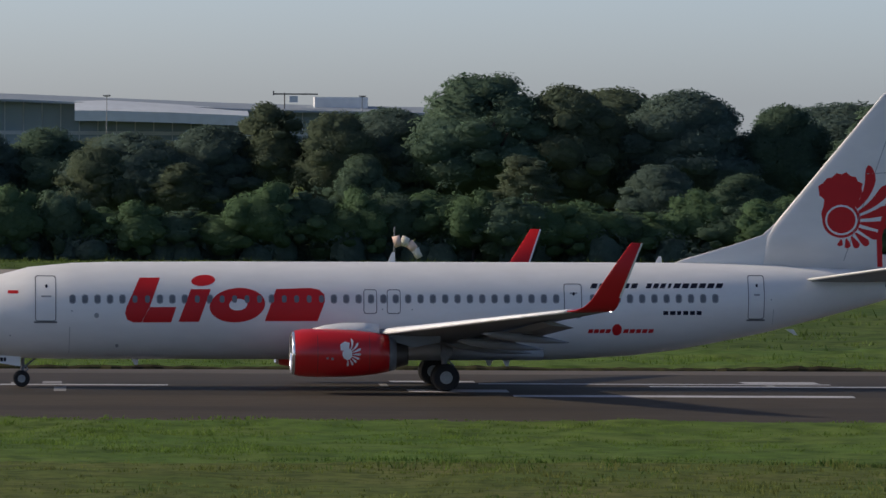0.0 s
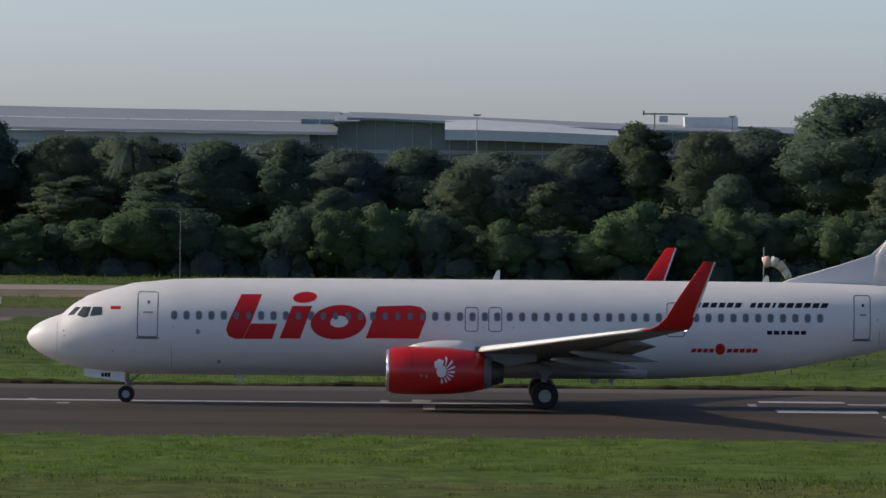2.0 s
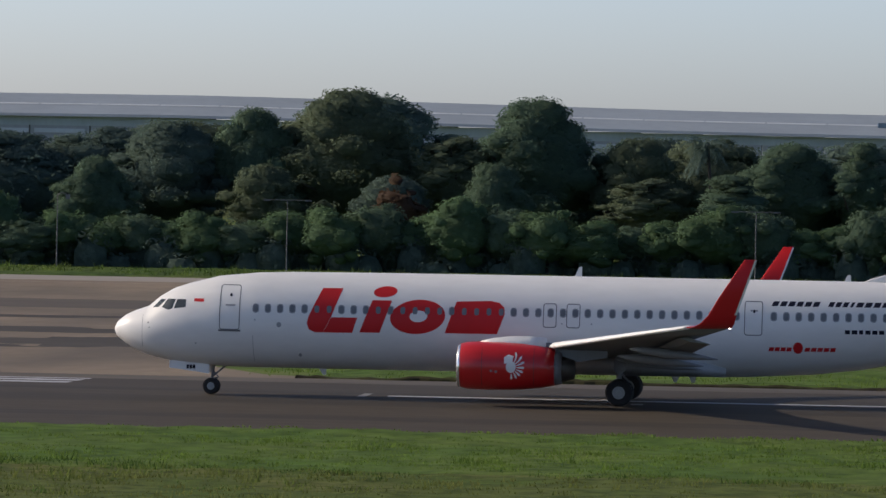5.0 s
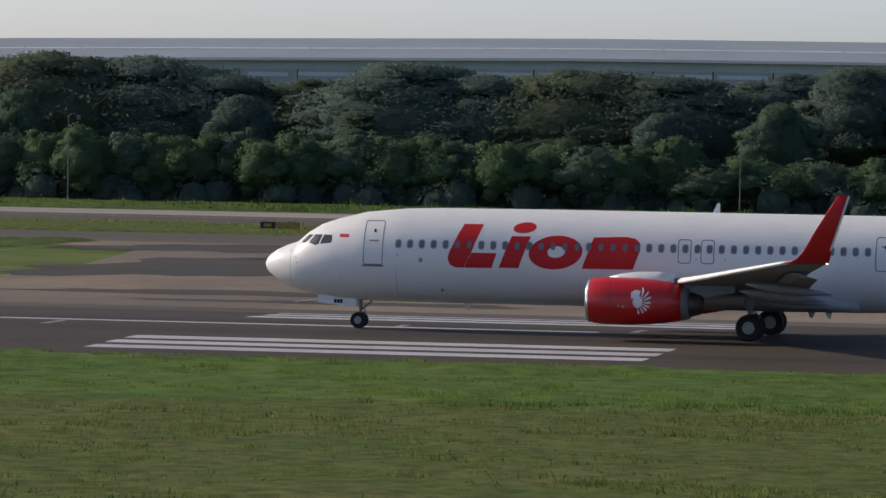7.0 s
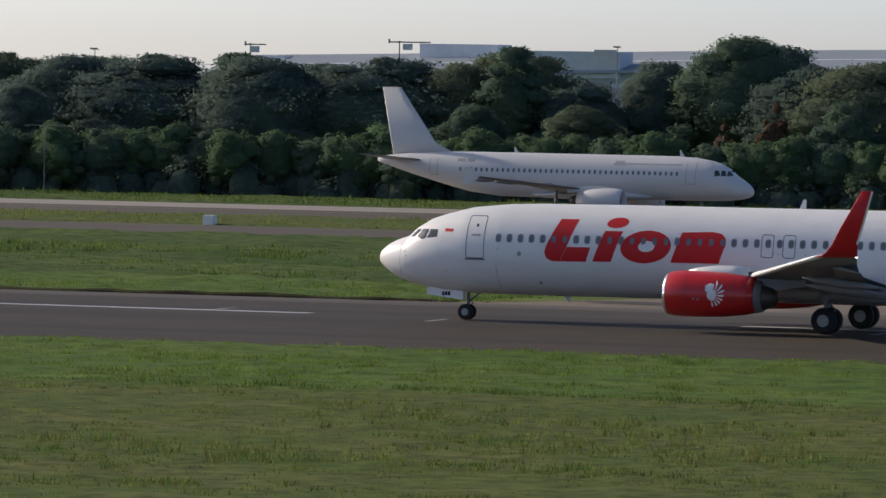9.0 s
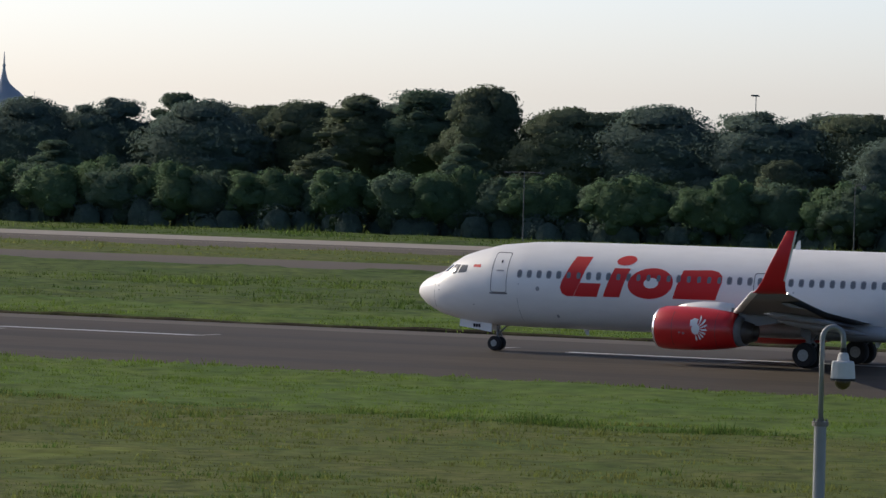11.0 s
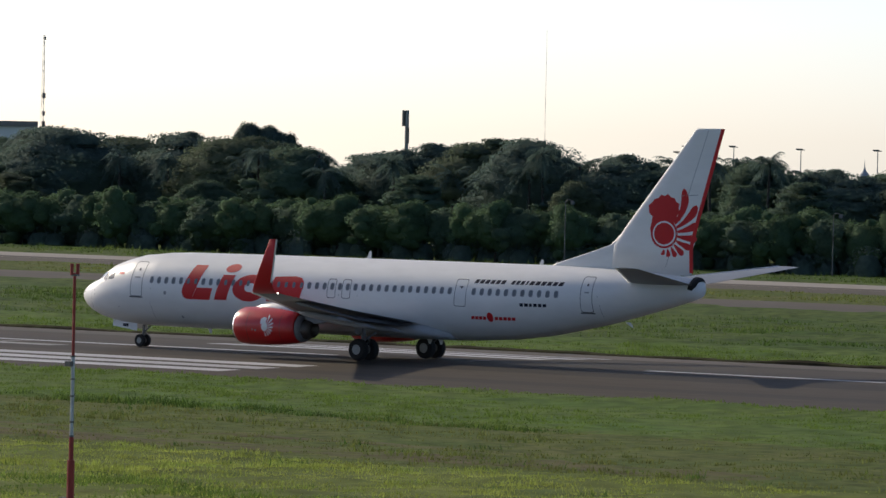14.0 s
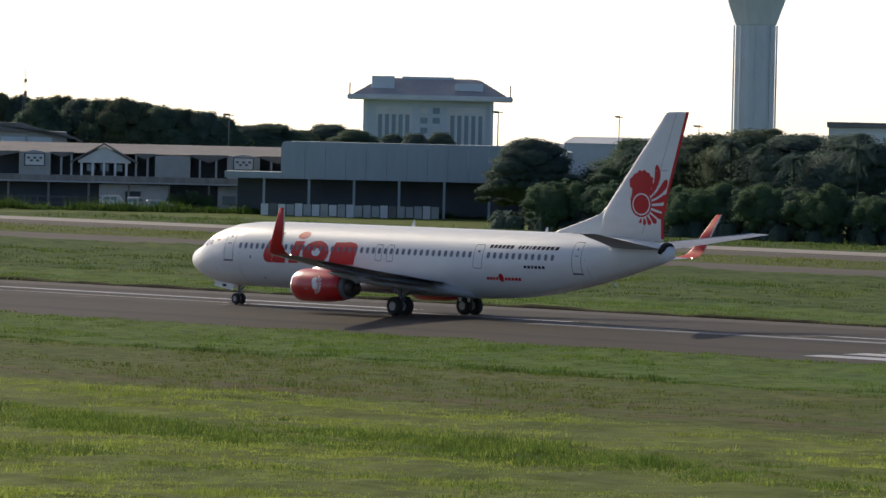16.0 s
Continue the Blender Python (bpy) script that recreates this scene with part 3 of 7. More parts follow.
# wing fittings
WING_TE = ((4.0, 23.4, 2.15), (6.6, 23.6, 2.4), (9.5, 24.3, 2.8), (12.4, 25.0, 3.15))
for side in (-1, 1):
    for v, te, w in WING_TE[:3]:
        bm = bmesh.new()
        ring_body(bm, [(0, 0.03), (0.5, 0.14), (1.3, 0.19), (2.2, 0.17), (3.0, 0.09), (3.5, 0.02)], te - 2.3, side * v, w - 0.28, 14)
        for q in bm.verts:
            q.co.z -= (q.co.x - te + 1.5) * 0.10
        part("flap_fairing", bm, WING_GREY, plane, "grey canoe-shaped flap fairing", True)
    # lowered flaps
    for (va, ta, wa), (vb, tb, wb) in ((WING_TE[0], WING_TE[1]), (WING_TE[1], WING_TE[3])):
        bm = bmesh.new()
        rings = []
        for v, te, w in ((va - (1.9 if va < 5 else -0.05), ta - (0.35 if va < 5 else 0), wa - (0.15 if va < 5 else 0)), (vb, tb, wb)):
            rings.append([(te - 0.9, side * v, w + 0.03), (te - 0.5, side * v, w + 0.05), (te + 0.35, side * v, w - 0.20), (te - 0.5, side * v, w - 0.12)])
        loft(bm, rings)
        part("flap", bm, WING_GREY, plane, "lowered wing flap")
    bm = bmesh.new()
    rows = ((16.34, 1.9, 2.05, 7.2), (18.44, 4.9, 2.45, 5.0), (19.39, 6.6, 2.64, 4.2), (22.04, 11.6, 3.2, 2.85), (24.55, 16.3, 3.72, 1.65))
    rings = []
    for le, v, w, c in rows[1:]:
        h = 0.012 * c + 0.035
        w -= flex(side, v)
        rings.append([(le - 0.08, side * v, w - 0.02), (le - 0.02, side * v, w + h * 0.9), (le + 0.14, side * v, w + h * 1.7), (le + 0.6, side * v, w + h * 2.5), (le + 0.6, side * v, w), (le + 0.10, side * v, w - h * 1.1), (le - 0.03, side * v, w - h * 0.8)])
    loft(bm, rings)
    part("slat", bm, EDGE, plane, "leading edge coloured bright white as if sunlit", True)
    bm = bmesh.new()
    bmesh.ops.create_icosphere(bm, subdivisions=1, radius=0.05, matrix=Matrix.Translation((26.3, side * 16.5, 3.74 - flex(side, 16.5))))
    lit = bpy.data.materials.get("position_light_glow") or mat("position_light_glow", (1, 1, 1))
    lit.node_tree.nodes["Principled BSDF"].inputs["Emission Color"].default_value = (1, 0.96, 0.85, 1)
    lit.node_tree.nodes["Principled BSDF"].inputs["Emission Strength"].default_value = 4
    part("position_light", bm, lit, plane, "small lit white position light")
    # leading edge of the tailplane, in the same white that holds sunlight
    bm = bmesh.new()
    rings = [[(le - 0.03, side * v, w), (le + 0.18, side * v, w + 0.075), (le + 0.18, side * v, w - 0.06)] for le, v, w in ((36.35, 0.95, 4.54), (39.9, 7.08, 5.36))]
    loft(bm, rings)
    part("tailplane_edge", bm, EDGE, plane, "leading edge coloured bright white as if sunlit", True)
    # winglet rear edge
    bm = bmesh.new()
    rows = [(te, v, w - flex(side, v)) for te, v, w in ((26.58, 17.36, 4.28), (26.80, 17.5, 4.9), (27.34, 17.95, 6.41))]
    loft(bm, [[(te - 0.06, side * (v - 0.03), w), (te + 0.02, side * v, w), (te - 0.06, side * (v + 0.03), w)] for te, v, w in rows])
    part("winglet_edge", bm, WHITE, plane, "white rear edge")

# belly fairing
bm = bmesh.new()
rings = []
for u, top, bot, hw in ((14.9, 1.75, 1.2, 1.0), (15.8, 2.05, 1.17, 1.7), (17.5, 2.2, 1.15, 2.0), (20.0, 2.2, 1.14, 2.05), (22.5, 2.15, 1.14, 2.0), (24.0, 2.0, 1.16, 1.85), (25.4, 1.7, 1.15, 1.2)):
    rings.append([(u, hw * math.copysign(abs(math.sin(a)) ** 0.7, math.sin(a)), (top + bot) / 2 + (top - bot) / 2 * math.copysign(abs(math.cos(a)) ** 0.8, math.cos(a))) for a in [2 * math.pi * k / 32 for k in range(32)]])
loft(bm, rings)
part("belly_fairing", bm, BELLY, plane, "grey wing root fairing", True)
# aerials
for u, w, h, lean in ((19.0, 5.1, 0.48, 0.22), (30.1, 5.1, 0.35, 0.18), (8.45, 1.2, -0.3, 0.2), (23.8, 1.2, -0.32, 0.15), (23.1, 1.15, -0.25, 0.1), (35.6, 2.45, -0.25, 0.4)):
    bm = bmesh.new()
    loft(bm, [[(u, -0.02, w), (u + 0.34, 0, w), (u, 0.02, w)], [(u + lean, -0.01, w + h), (u + lean + 0.12, 0, w + h), (u + lean, 0.01, w + h)]])
    part("aerial", bm, WHITE, plane, "white blade aerial")

# landing gear
gear = new("nose_gear")
gear.parent = plane
tagged(gear, "slim grey nose gear leg with doors")
bm = bmesh.new()
add_rod(bm, (4.0, 0, 0.345), (4.08, 0, 1.5), 0.06, 0.08)
add_rod(bm, (4.0, -0.3, 0.345), (4.0, 0.3, 0.345), 0.05)
add_rod(bm, (4.05, 0, 0.75), (4.75, 0, 1.35), 0.04)
add_rod(bm, (4.04, 0, 0.6), (4.28, 0, 0.72), 0.025)
add_rod(bm, (4.28, 0, 0.72), (4.08, 0, 0.95), 0.025)
part("leg", bm, GEAR, gear)
for y in (-0.45, 0.45):
    bm = bmesh.new()
    loft(bm, [[(u, y - 0.015, b), (u, y + 0.015, b), (u, y * 0.92 + 0.015, t), (u, y * 0.92 - 0.015, t)] for u, b, t in ((2.28, 1.08, 1.40), (3.2, 0.97, 1.36), (3.95, 0.86, 1.30))])
    door = part("gear_door", bm, WHITE, gear, "white nose gear door")
    bm = bmesh.new()
    for x0, x1 in ((3.0, 3.1), (3.13, 3.23), (3.26, 3.36)):
        add_box(bm, ((x0 + x1) / 2, y + math.copysign(0.019, y), 1.14), (x1 - x0, 0.006, 0.16))
    part("marking_bar", bm, NAVY, door)
for side in (-1, 1):
    gear = new("main_gear")
    gear.parent = plane
    tagged(gear, "dark main gear leg")
    y = side * 2.86
    bm = bmesh.new()
    add_rod(bm, (21.17, y, 0.5), (21.1, y, 2.0), 0.11, 0.14)
    add_rod(bm, (21.17, y - 0.62, 0.565), (21.17, y + 0.62, 0.565), 0.08)
    add_rod(bm, (21.15, y, 1.0), (21.1, y - side * 1.5, 1.6), 0.06)
    add_rod(bm, (21.17, y, 0.75), (21.55, y, 1.0), 0.04)
    add_rod(bm, (21.55, y, 1.0), (21.15, y, 1.4), 0.04)
    part("leg", bm, GEAR, gear)
    bm = bmesh.new()
    loft(bm, [[(u, y + side * 0.5 - 0.02, b), (u, y + side * 0.5 + 0.02, b), (u, y + side * 0.35 + 0.02, 2.0), (u, y + side * 0.35 - 0.02, 2.0)] for u, b in ((20.95, 1.45), (21.2, 1.3), (21.45, 1.5))])
    part("gear_door", bm, GEAR, gear, "grey gear door")


# ---- second airliner ----
QS = 0.948
JET_WHITE = mat("dull_white_aircraft_paint", (0.60, 0.595, 0.58), 0.4, vary=0.15, scale=0.5, tint=(0.48, 0.47, 0.45), vary2=0.05, scale2=2.0, coat=0.15, stretch=(0.35, 1, 1))
QU = (0.0, 0.15, 0.5, 1.0, 1.7, 2.3, 3.0, 4.0, 5.5, 7.5, 20.0, 25.0, 28.0, 31.0, 34.0, 36.2, 37.3)
QT = (2.55, 2.9, 3.25, 3.6, 4.05, 4.6, 5.0, 5.35, 5.6, 5.72, 5.75, 5.75, 5.75, 5.70, 5.55, 5.3, 5.1)
QB = (2.45, 2.2, 1.98, 1.85, 1.75, 1.70, 1.66, 1.63, 1.60, 1.60, 1.60, 1.62, 2.0, 2.75, 3.6, 4.3, 4.65)
QW = (0.03, 0.4, 0.8, 1.15, 1.45, 1.62, 1.75, 1.88, 1.95, 1.975, 1.975, 1.97, 1.85, 1.5, 1.0, 0.5, 0.25)
QU, QT, QB, QW = (tuple(v * QS for v in row) for row in (QU, QT, QB, QW))


def jet_skin(u, w, out=0.0):
    t, b, hw = (lerp_table(u, QU, row) for row in (QT, QB, QW))
    k = max(0.0, 1 - ((w - (t + b) / 2) / ((t - b) / 2)) ** 2)
    return hw * math.sqrt(k) + out


jet = thing("taxiing_airliner", "plain white twin-engine airliner on the far taxiway", "airplane")
jet_body = part("fuselage", hull((QU, QT, QB, QW), 40), JET_WHITE, jet, "plain white fuselage", True)
bm = bmesh.new()
loft(bm, [foil(c, 0.05, le, 0, w, math.pi / 2) for le, w, c in ((27.75, 5.1, 6.2), (29.9, 6.2, 4.25), (33.3, 11.12, 1.75))])
part("fin", bm, JET_WHITE, jet, "white tail fin", True)
for side in (-1, 1):
    bm = bmesh.new()
    loft(bm, [foil(c, 0.055, le, side * v, w) for le, v, w, c in ((10.6, 1.0, 2.0, 7.2), (12.2, 2.2, 2.1, 6.0), (14.7, 6.3, 2.6, 3.9), (19.7, 16.2, 3.6, 1.5))])
    part("wing", bm, WING_GREY, jet, "grey wing", True)
    bm = bmesh.new()
    loft(bm, [foil(c, 0.09, le, side * 16.2, w, math.pi / 2, 6) for le, w, c in ((20.6, 2.95, 0.9), (20.0, 3.6, 1.3), (20.8, 4.35, 0.6))])
    part("wingtip_fence", bm, JET_WHITE, jet)
    for v, u in ((5.2, 16.6), (9.0, 18.2), (12.2, 19.6)):
        bm = bmesh.new()
        ring_body(bm, [(0, 0.03), (0.6, 0.2), (1.5, 0.26), (2.6, 0.14), (3.1, 0.02)], u, side * v, 2.35 + v * 0.075, 12)
        part("flap_fairing", bm, WING_GREY, jet, smooth=True)
    bm = bmesh.new()
    loft(bm, [foil(c, 0.05, le, side * v, w) for le, v, w, c in ((30.6, 0.4, 4.62, 3.6), (33.8, 6.0, 5.15, 1.35))])
    part("tailplane", bm, WING_GREY, jet, "grey tailplane", True)
    eng = new("engine")
    eng.parent = jet
    y = side * 5.55
    bm = bmesh.new()
    ring_body(bm, [(0.5, 0.82), (0.05, 0.88), (0.0, 0.95), (0.1, 1.03), (0.6, 1.12), (1.8, 1.14), (3.0, 1.02), (4.2, 0.70), (4.21, 0.62), (3.6, 0.6)], 10.3, y, 1.45, 32, caps=False)
    part("cowling", bm, JET_WHITE, eng, "white engine cowling", True)
    bm = bmesh.new()
    ring_body(bm, [(0.7, 0.84), (0.71, 0.25), (0.4, 0.04)], 10.3, y, 1.45, 24)
    part("fan", bm, METAL, eng, "dark fan", True)
    bm = bmesh.new()
    ring_body(bm, [(3.6, 0.55), (4.6, 0.42), (4.9, 0.3)], 10.3, y, 1.45, 20)
    part("exhaust", bm, EXHAUST, eng, smooth=True)
    bm = bmesh.new()
    loft(bm, [[(x, y - 0.15, z0), (x, y + 0.15, z0), (x, y + 0.1, z1), (x, y - 0.1, z1)] for x, z0, z1 in ((11.3, 2.3, 2.6), (13.0, 2.2, 2.8), (15.5, 2.1, 2.6))])
    part("pylon", bm, JET_WHITE, eng)
    for k in range(41):
        u = 6.6 + 0.508 * k
        decal("cabin_window", [rounded(u - 0.11, u + 0.11, 3.72, 4.08, 0.09)], PANE, jet_body, side, 0.006, "", jet_skin, 0.3)
    for a, b, c, d in ((4.9, 5.75, 3.0, 4.85), (29.2, 29.95, 3.3, 4.85)):
        decal("cabin_door", [[(a, c), (b, c), (b, c + 0.06), (a, c + 0.06)]], LINE, jet_body, side, 0.012, "", jet_skin)
        for e in (a, b):
            decal("door_seam", [[(e, c), (e + 0.05, c), (e + 0.05, d), (e, d)]], LINE, jet_body, side, 0.009, "", jet_skin)
    for a, b in ((1.75, 2.15), (2.2, 2.65), (2.7, 3.2)):
        decal("cockpit_window", [[(a, 3.82), (b, 3.74), (b + 0.05, 4.25), (a + 0.2, 4.25)]], GLASS, jet_body, side, 0.01, "dark cockpit glass", jet_skin)
    decal("marking_bar", [[(6.2, 4.62), (11.6, 4.62), (11.6, 4.75), (6.2, 4.75)]], BELLY, jet_body, side, 0.008, "faded grey bar", jet_skin)
    decal("marking_bar", [[(11.4, 4.55), (12.6, 4.55), (12.4, 4.95), (11.6, 4.95)]], BELLY, jet_body, side, 0.008, "", jet_skin)
    for a, b in ((25.6, 26.3), (26.45, 27.3)):
        decal("marking_bar", [[(a, 4.6), (b, 4.6), (b, 4.85), (a, 4.85)]], LINE, jet_body, side, 0.008, "", jet_skin)
for y, u, r in ((-0.25, 4.9, 0.38), (0.25, 4.9, 0.38), (-3.4, 17.2, 0.58), (-4.2, 17.2, 0.58), (3.4, 17.2, 0.58), (4.2, 17.2, 0.58)):
    WHEELS.append((wheel(u, y, r, 0.35, jet), (u, y, r)))
bm = bmesh.new()
add_rod(bm, (4.9, 0, 0.4), (4.9, 0, 1.8), 0.09)
part("nose_gear_leg", bm, GEAR, jet)
for y in (-3.8, 3.8):
    bm = bmesh.new()
    add_rod(bm, (17.2, y, 0.5), (17.1, y, 2.2), 0.14)
    part("main_gear_leg", bm, GEAR, jet)
bm = bmesh.new()
rings = []
for u, top, bot, hw in ((9.0, 2.0, 1.7, 1.0), (11.0, 2.3, 1.4, 1.9), (16.0, 2.3, 1.35, 2.0), (19.5, 2.0, 1.5, 1.5), (21.0, 1.9, 1.75, 0.6)):
    rings.append([(u, hw * math.sin(a), (top + bot) / 2 + (top - bot) / 2 * math.cos(a)) for a in [2 * math.pi * k / 24 for k in range(24)]])
loft(bm, rings)
part("belly_fairing", bm, JET_WHITE, jet, smooth=True)
for u in (6.5, 22.0):
    bm = bmesh.new()
    loft(bm, [[(u, -0.02, 5.4), (u + 0.4, 0, 5.4), (u, 0.02, 5.4)], [(u + 0.3, -0.01, 5.95), (u + 0.45, 0, 5.95), (u + 0.3, 0.01, 5.95)]])
    part("aerial", bm, JET_WHITE, jet)


# ---- runway markings and pavement ----
def paint(name, label, patches, material, parent=None, lift=0.018):
    bm = bmesh.new()
    for x0, x1, y0, y1 in patches:
        strip(bm, x0, x1, y0, y1, lift)
    return tagged(part(name, bm, material, parent), label) if parent else tagged(part(name, bm, material), label, "marking", kind="structure")


# centre line: 30 m stripes and 20 m gaps
for k in range(-10, 7):
    x0 = -176.7 + 50 * k
    paint("centre_stripe", "white painted centre line stripe", [(x0, x0 + 30, CL + 0.9, CL + 1.8)], PAINT, runway)
# old half-covered marks
for x0, x1, y0, y1 in ((12.7, 16.3, 255.6, 257.6), (16.3, 31.1, 253.6, 254.5), (13.0, 17.1, 246.6, 248.8), (17.1, 30.9, 243.8, 245.0), (27.6, 30.8, 255.0, 257.4)):
    paint("old_mark", "faded white paint remnant", [(x0, x1, y0, y1)], PAINT, runway)
for x0, x1, y0, y1 in ((-1.9, -1.1, 252.8, 255.4), (-1.4, -0.9, 246.5, 250.0), (-16.4, -15.9, 248.6, 249.8)):
    paint("old_mark", "faint grey paint remnant", [(x0, x1, y0, y1)], PAINT_WORN, runway)
# Pale streaks that paint the low-angle sheen onto the asphalt.
for x0, x1, y0, y1, face in ((-345, -266, 257.0, 258.5, PAINT), (-300, -274, 251.6, 252.3, PAINT_WORN), (-246, -212, 246.8, 248.4, PAINT_WORN), (-250, -236, 249.2, 250.0, PAINT_WORN)):
    paint("old_mark", "long pale streak painted as sheen along the runway", [(x0, x1, y0, y1)], face, runway)
# touchdown zone bars, in groups of three or fewer on either side of the centre line
for x0, length, count in ((-64.0, 22.5, 3), (-212.0, 22.5, 3)):
    for sgn in (-1, 1):
        for k in range(count):
            inner = 9.2 + 3.1 * k
            y0, y1 = sorted((CL + sgn * inner, CL + sgn * (inner + 1.85)))
            paint("touchdown_bar", "worn white touchdown bar", [(x0, x0 + length, y0, y1)], PAINT, runway)
# side stripes
for y in (CL + 20.6,):
    paint("side_stripe", "white side stripe", [(-1300, 850, y, y + 0.9)], PAINT_WORN, runway)
# joints and small worn ticks across the asphalt
rng = random.Random(5)
for k in range(30):
    x = -330 + k * 14.3 + rng.uniform(-3, 3)
    y = CL + rng.choice((-3.2, -1.6, 0.8, 2.5)) + rng.uniform(-0.6, 0.6)
    bm = bmesh.new()
    strip(bm, x, x + 0.35, y, y + rng.uniform(1.2, 3.2), 0.016)
    part("paint_tick", bm, PAINT_WORN, runway)
# rubber-dark wheel tracks
DARK_TRACK = mat("rubber_streaked_asphalt", (0.052, 0.046, 0.039), 0.75, spec=0.09, vary=0.6, scale=0.08, tint=(0.078, 0.066, 0.053), vary2=0.3, scale2=2.0, stretch=(0.12, 1.5, 1))
for y0, y1 in ((CL - 6.5, CL - 2.0), (CL + 2.2, CL + 6.0), (CL - 15.5, CL - 13.0)):
    bm = bmesh.new()
    strip(bm, -520, 220, y0, y1, 0.014)
    part("tyre_track", bm, DARK_TRACK, runway)

bm = bmesh.new()
strip(bm, -1400, 900, 481, 509, 0.03)
taxiway = tagged(part("taxiway", bm, ASPHALT_MID), "grey asphalt taxiway along the trees", "taxiway", kind="structure")
bm = bmesh.new()
strip(bm, -1400, 900, 509, 525, 0.03)
tagged(part("perimeter_road", bm, PALE_STRIP), "pale concrete strip at the edge of the taxiway", "road", kind="structure")
bm = bmesh.new()
strip(bm, -1400, -20, 408, 436, 0.03)
tagged(part("parallel_taxiway", bm, ASPHALT_MID), "dark grey asphalt taxiway between the grass", "taxiway", kind="structure")
# the connecting taxiway with its flared ends
bm = bmesh.new()
strip(bm, -112, -22, 273.5, 284, 0.028, -97, -36)
strip(bm, -97, -36, 284, 300, 0.028, -92, -42)
strip(bm, -92, -42, 300, 340, 0.028, -94, -42)
strip(bm, -94, -42, 340, 385, 0.028, -102, -38)
strip(bm, -102, -38, 385, 408, 0.028, -122, -24)
connector = tagged(part("connector_taxiway", bm, ASPHALT_OLD), "patched aged asphalt connecting taxiway", "taxiway", kind="structure")
bm = bmesh.new()
strip(bm, -90, -48, 436, 481, 0.028, -96, -42)
tagged(part("connector_link", bm, ASPHALT_OLD), "aged asphalt link between the two taxiways", "taxiway", kind="structure")
bm = bmesh.new()
strip(bm, -96, 110, 481, 509, 0.036, -104, 110)
tagged(part("apron", bm, ASPHALT_OLD), "pale aged asphalt apron along the trees", "apron", kind="structure")
PATCH = mat("dark_asphalt_patch", (0.058, 0.052, 0.046), 0.9, vary=0.6, scale=0.1, tint=(0.090, 0.079, 0.066), vary2=0.3, scale2=1.0, stretch=(0.3, 1, 1), spec=0.15)


def worn_patch(seed, cx, cy, rx, ry, lift=0.034):
    """A long stain with a ragged rounded outline."""
    r = random.Random(seed)
    p = [r.uniform(0, 6.3) for _ in range(3)]
    bm = bmesh.new()
    mid = bm.verts.new((cx, cy, ground_z(cy) + lift))
    ring = []
    for k in range(40):
        a = 2 * math.pi * k / 40
        q = 1 + 0.18 * math.sin(3 * a + p[0]) + 0.12 * math.sin(7 * a + p[1]) + 0.08 * math.sin(13 * a + p[2])
        y = cy + ry * q * math.sin(a)
        ring.append(bm.verts.new((cx + rx * q * math.cos(a), y, ground_z(y) + lift)))
    for u, v in zip(ring, ring[1:] + ring[:1]):
        bm.faces.new((mid, u, v))
    part("asphalt_patch", bm, PATCH, connector)


for k, (cx, cy, rx, ry) in enumerate(((-86, 347, 11, 22), (-98, 392, 10, 11), (-62, 318, 9, 5), (-74, 300, 12, 4), (-60, 352, 12, 6), (-86, 372, 5, 7), (-70, 384, 18, 4), (-90, 286, 6, 2.4), (-52, 330, 5, 10), (-66, 289, 10, 2.5))):
    worn_patch(60 + k, cx, cy, rx, ry)
YELLOW = mat("taxi_line_paint", (0.30, 0.27, 0.17), 0.8, vary=0.6, scale=0.6, tint=(0.15, 0.14, 0.12))
for x0, x1, x0b, x1b, y0, y1 in ((-69, -68.8, -69, -68.8, 290, 392),):
    bm = bmesh.new()
    strip(bm, x0, x1, y0, y1, 0.038, x0b, x1b)
    part("taxi_line", bm, YELLOW, connector)
bm = bmesh.new()
strip(bm, -1400, 900, 502.0, 502.4, 0.044)
part("taxi_line", bm, YELLOW, taxiway)

def patchy(name, label, material, seed, x0, x1, y0, y1, wave, lift, n=90):
    """A band of grass with wavering edges."""
    r = random.Random(seed)
    bm = bmesh.new()
    rows = []
    p = [r.uniform(0, 6.3) for _ in range(6)]
    for i in range(n + 1):
        x = x0 + (x1 - x0) * i / n
        a = y0 + wave * (math.sin(x / 17 + p[0]) + 0.6 * math.sin(x / 6.1 + p[1]) + r.uniform(-0.4, 0.4))
        b = y1 + wave * (math.sin(x / 21 + p[2]) + 0.6 * math.sin(x / 5.3 + p[3]) + r.uniform(-0.4, 0.4))
        fade = min(1.0, 6.0 * i / n, 6.0 * (n - i) / n)
        mid = (a + b) / 2
        ys = [mid + (a - mid + (b - a) * k / 6) * fade for k in range(7)]
        rows.append([bm.verts.new((x, y, ground_z(y) + (-0.03 if k in (0, 6) or i in (0, n) else lift))) for k, y in enumerate(ys)])
    for u, v in zip(rows, rows[1:]):
        for k in range(6):
            bm.faces.new((u[k], v[k], v[k + 1], u[k + 1]))
    return tagged(part(name, bm, material), label, "grass", kind="structure")


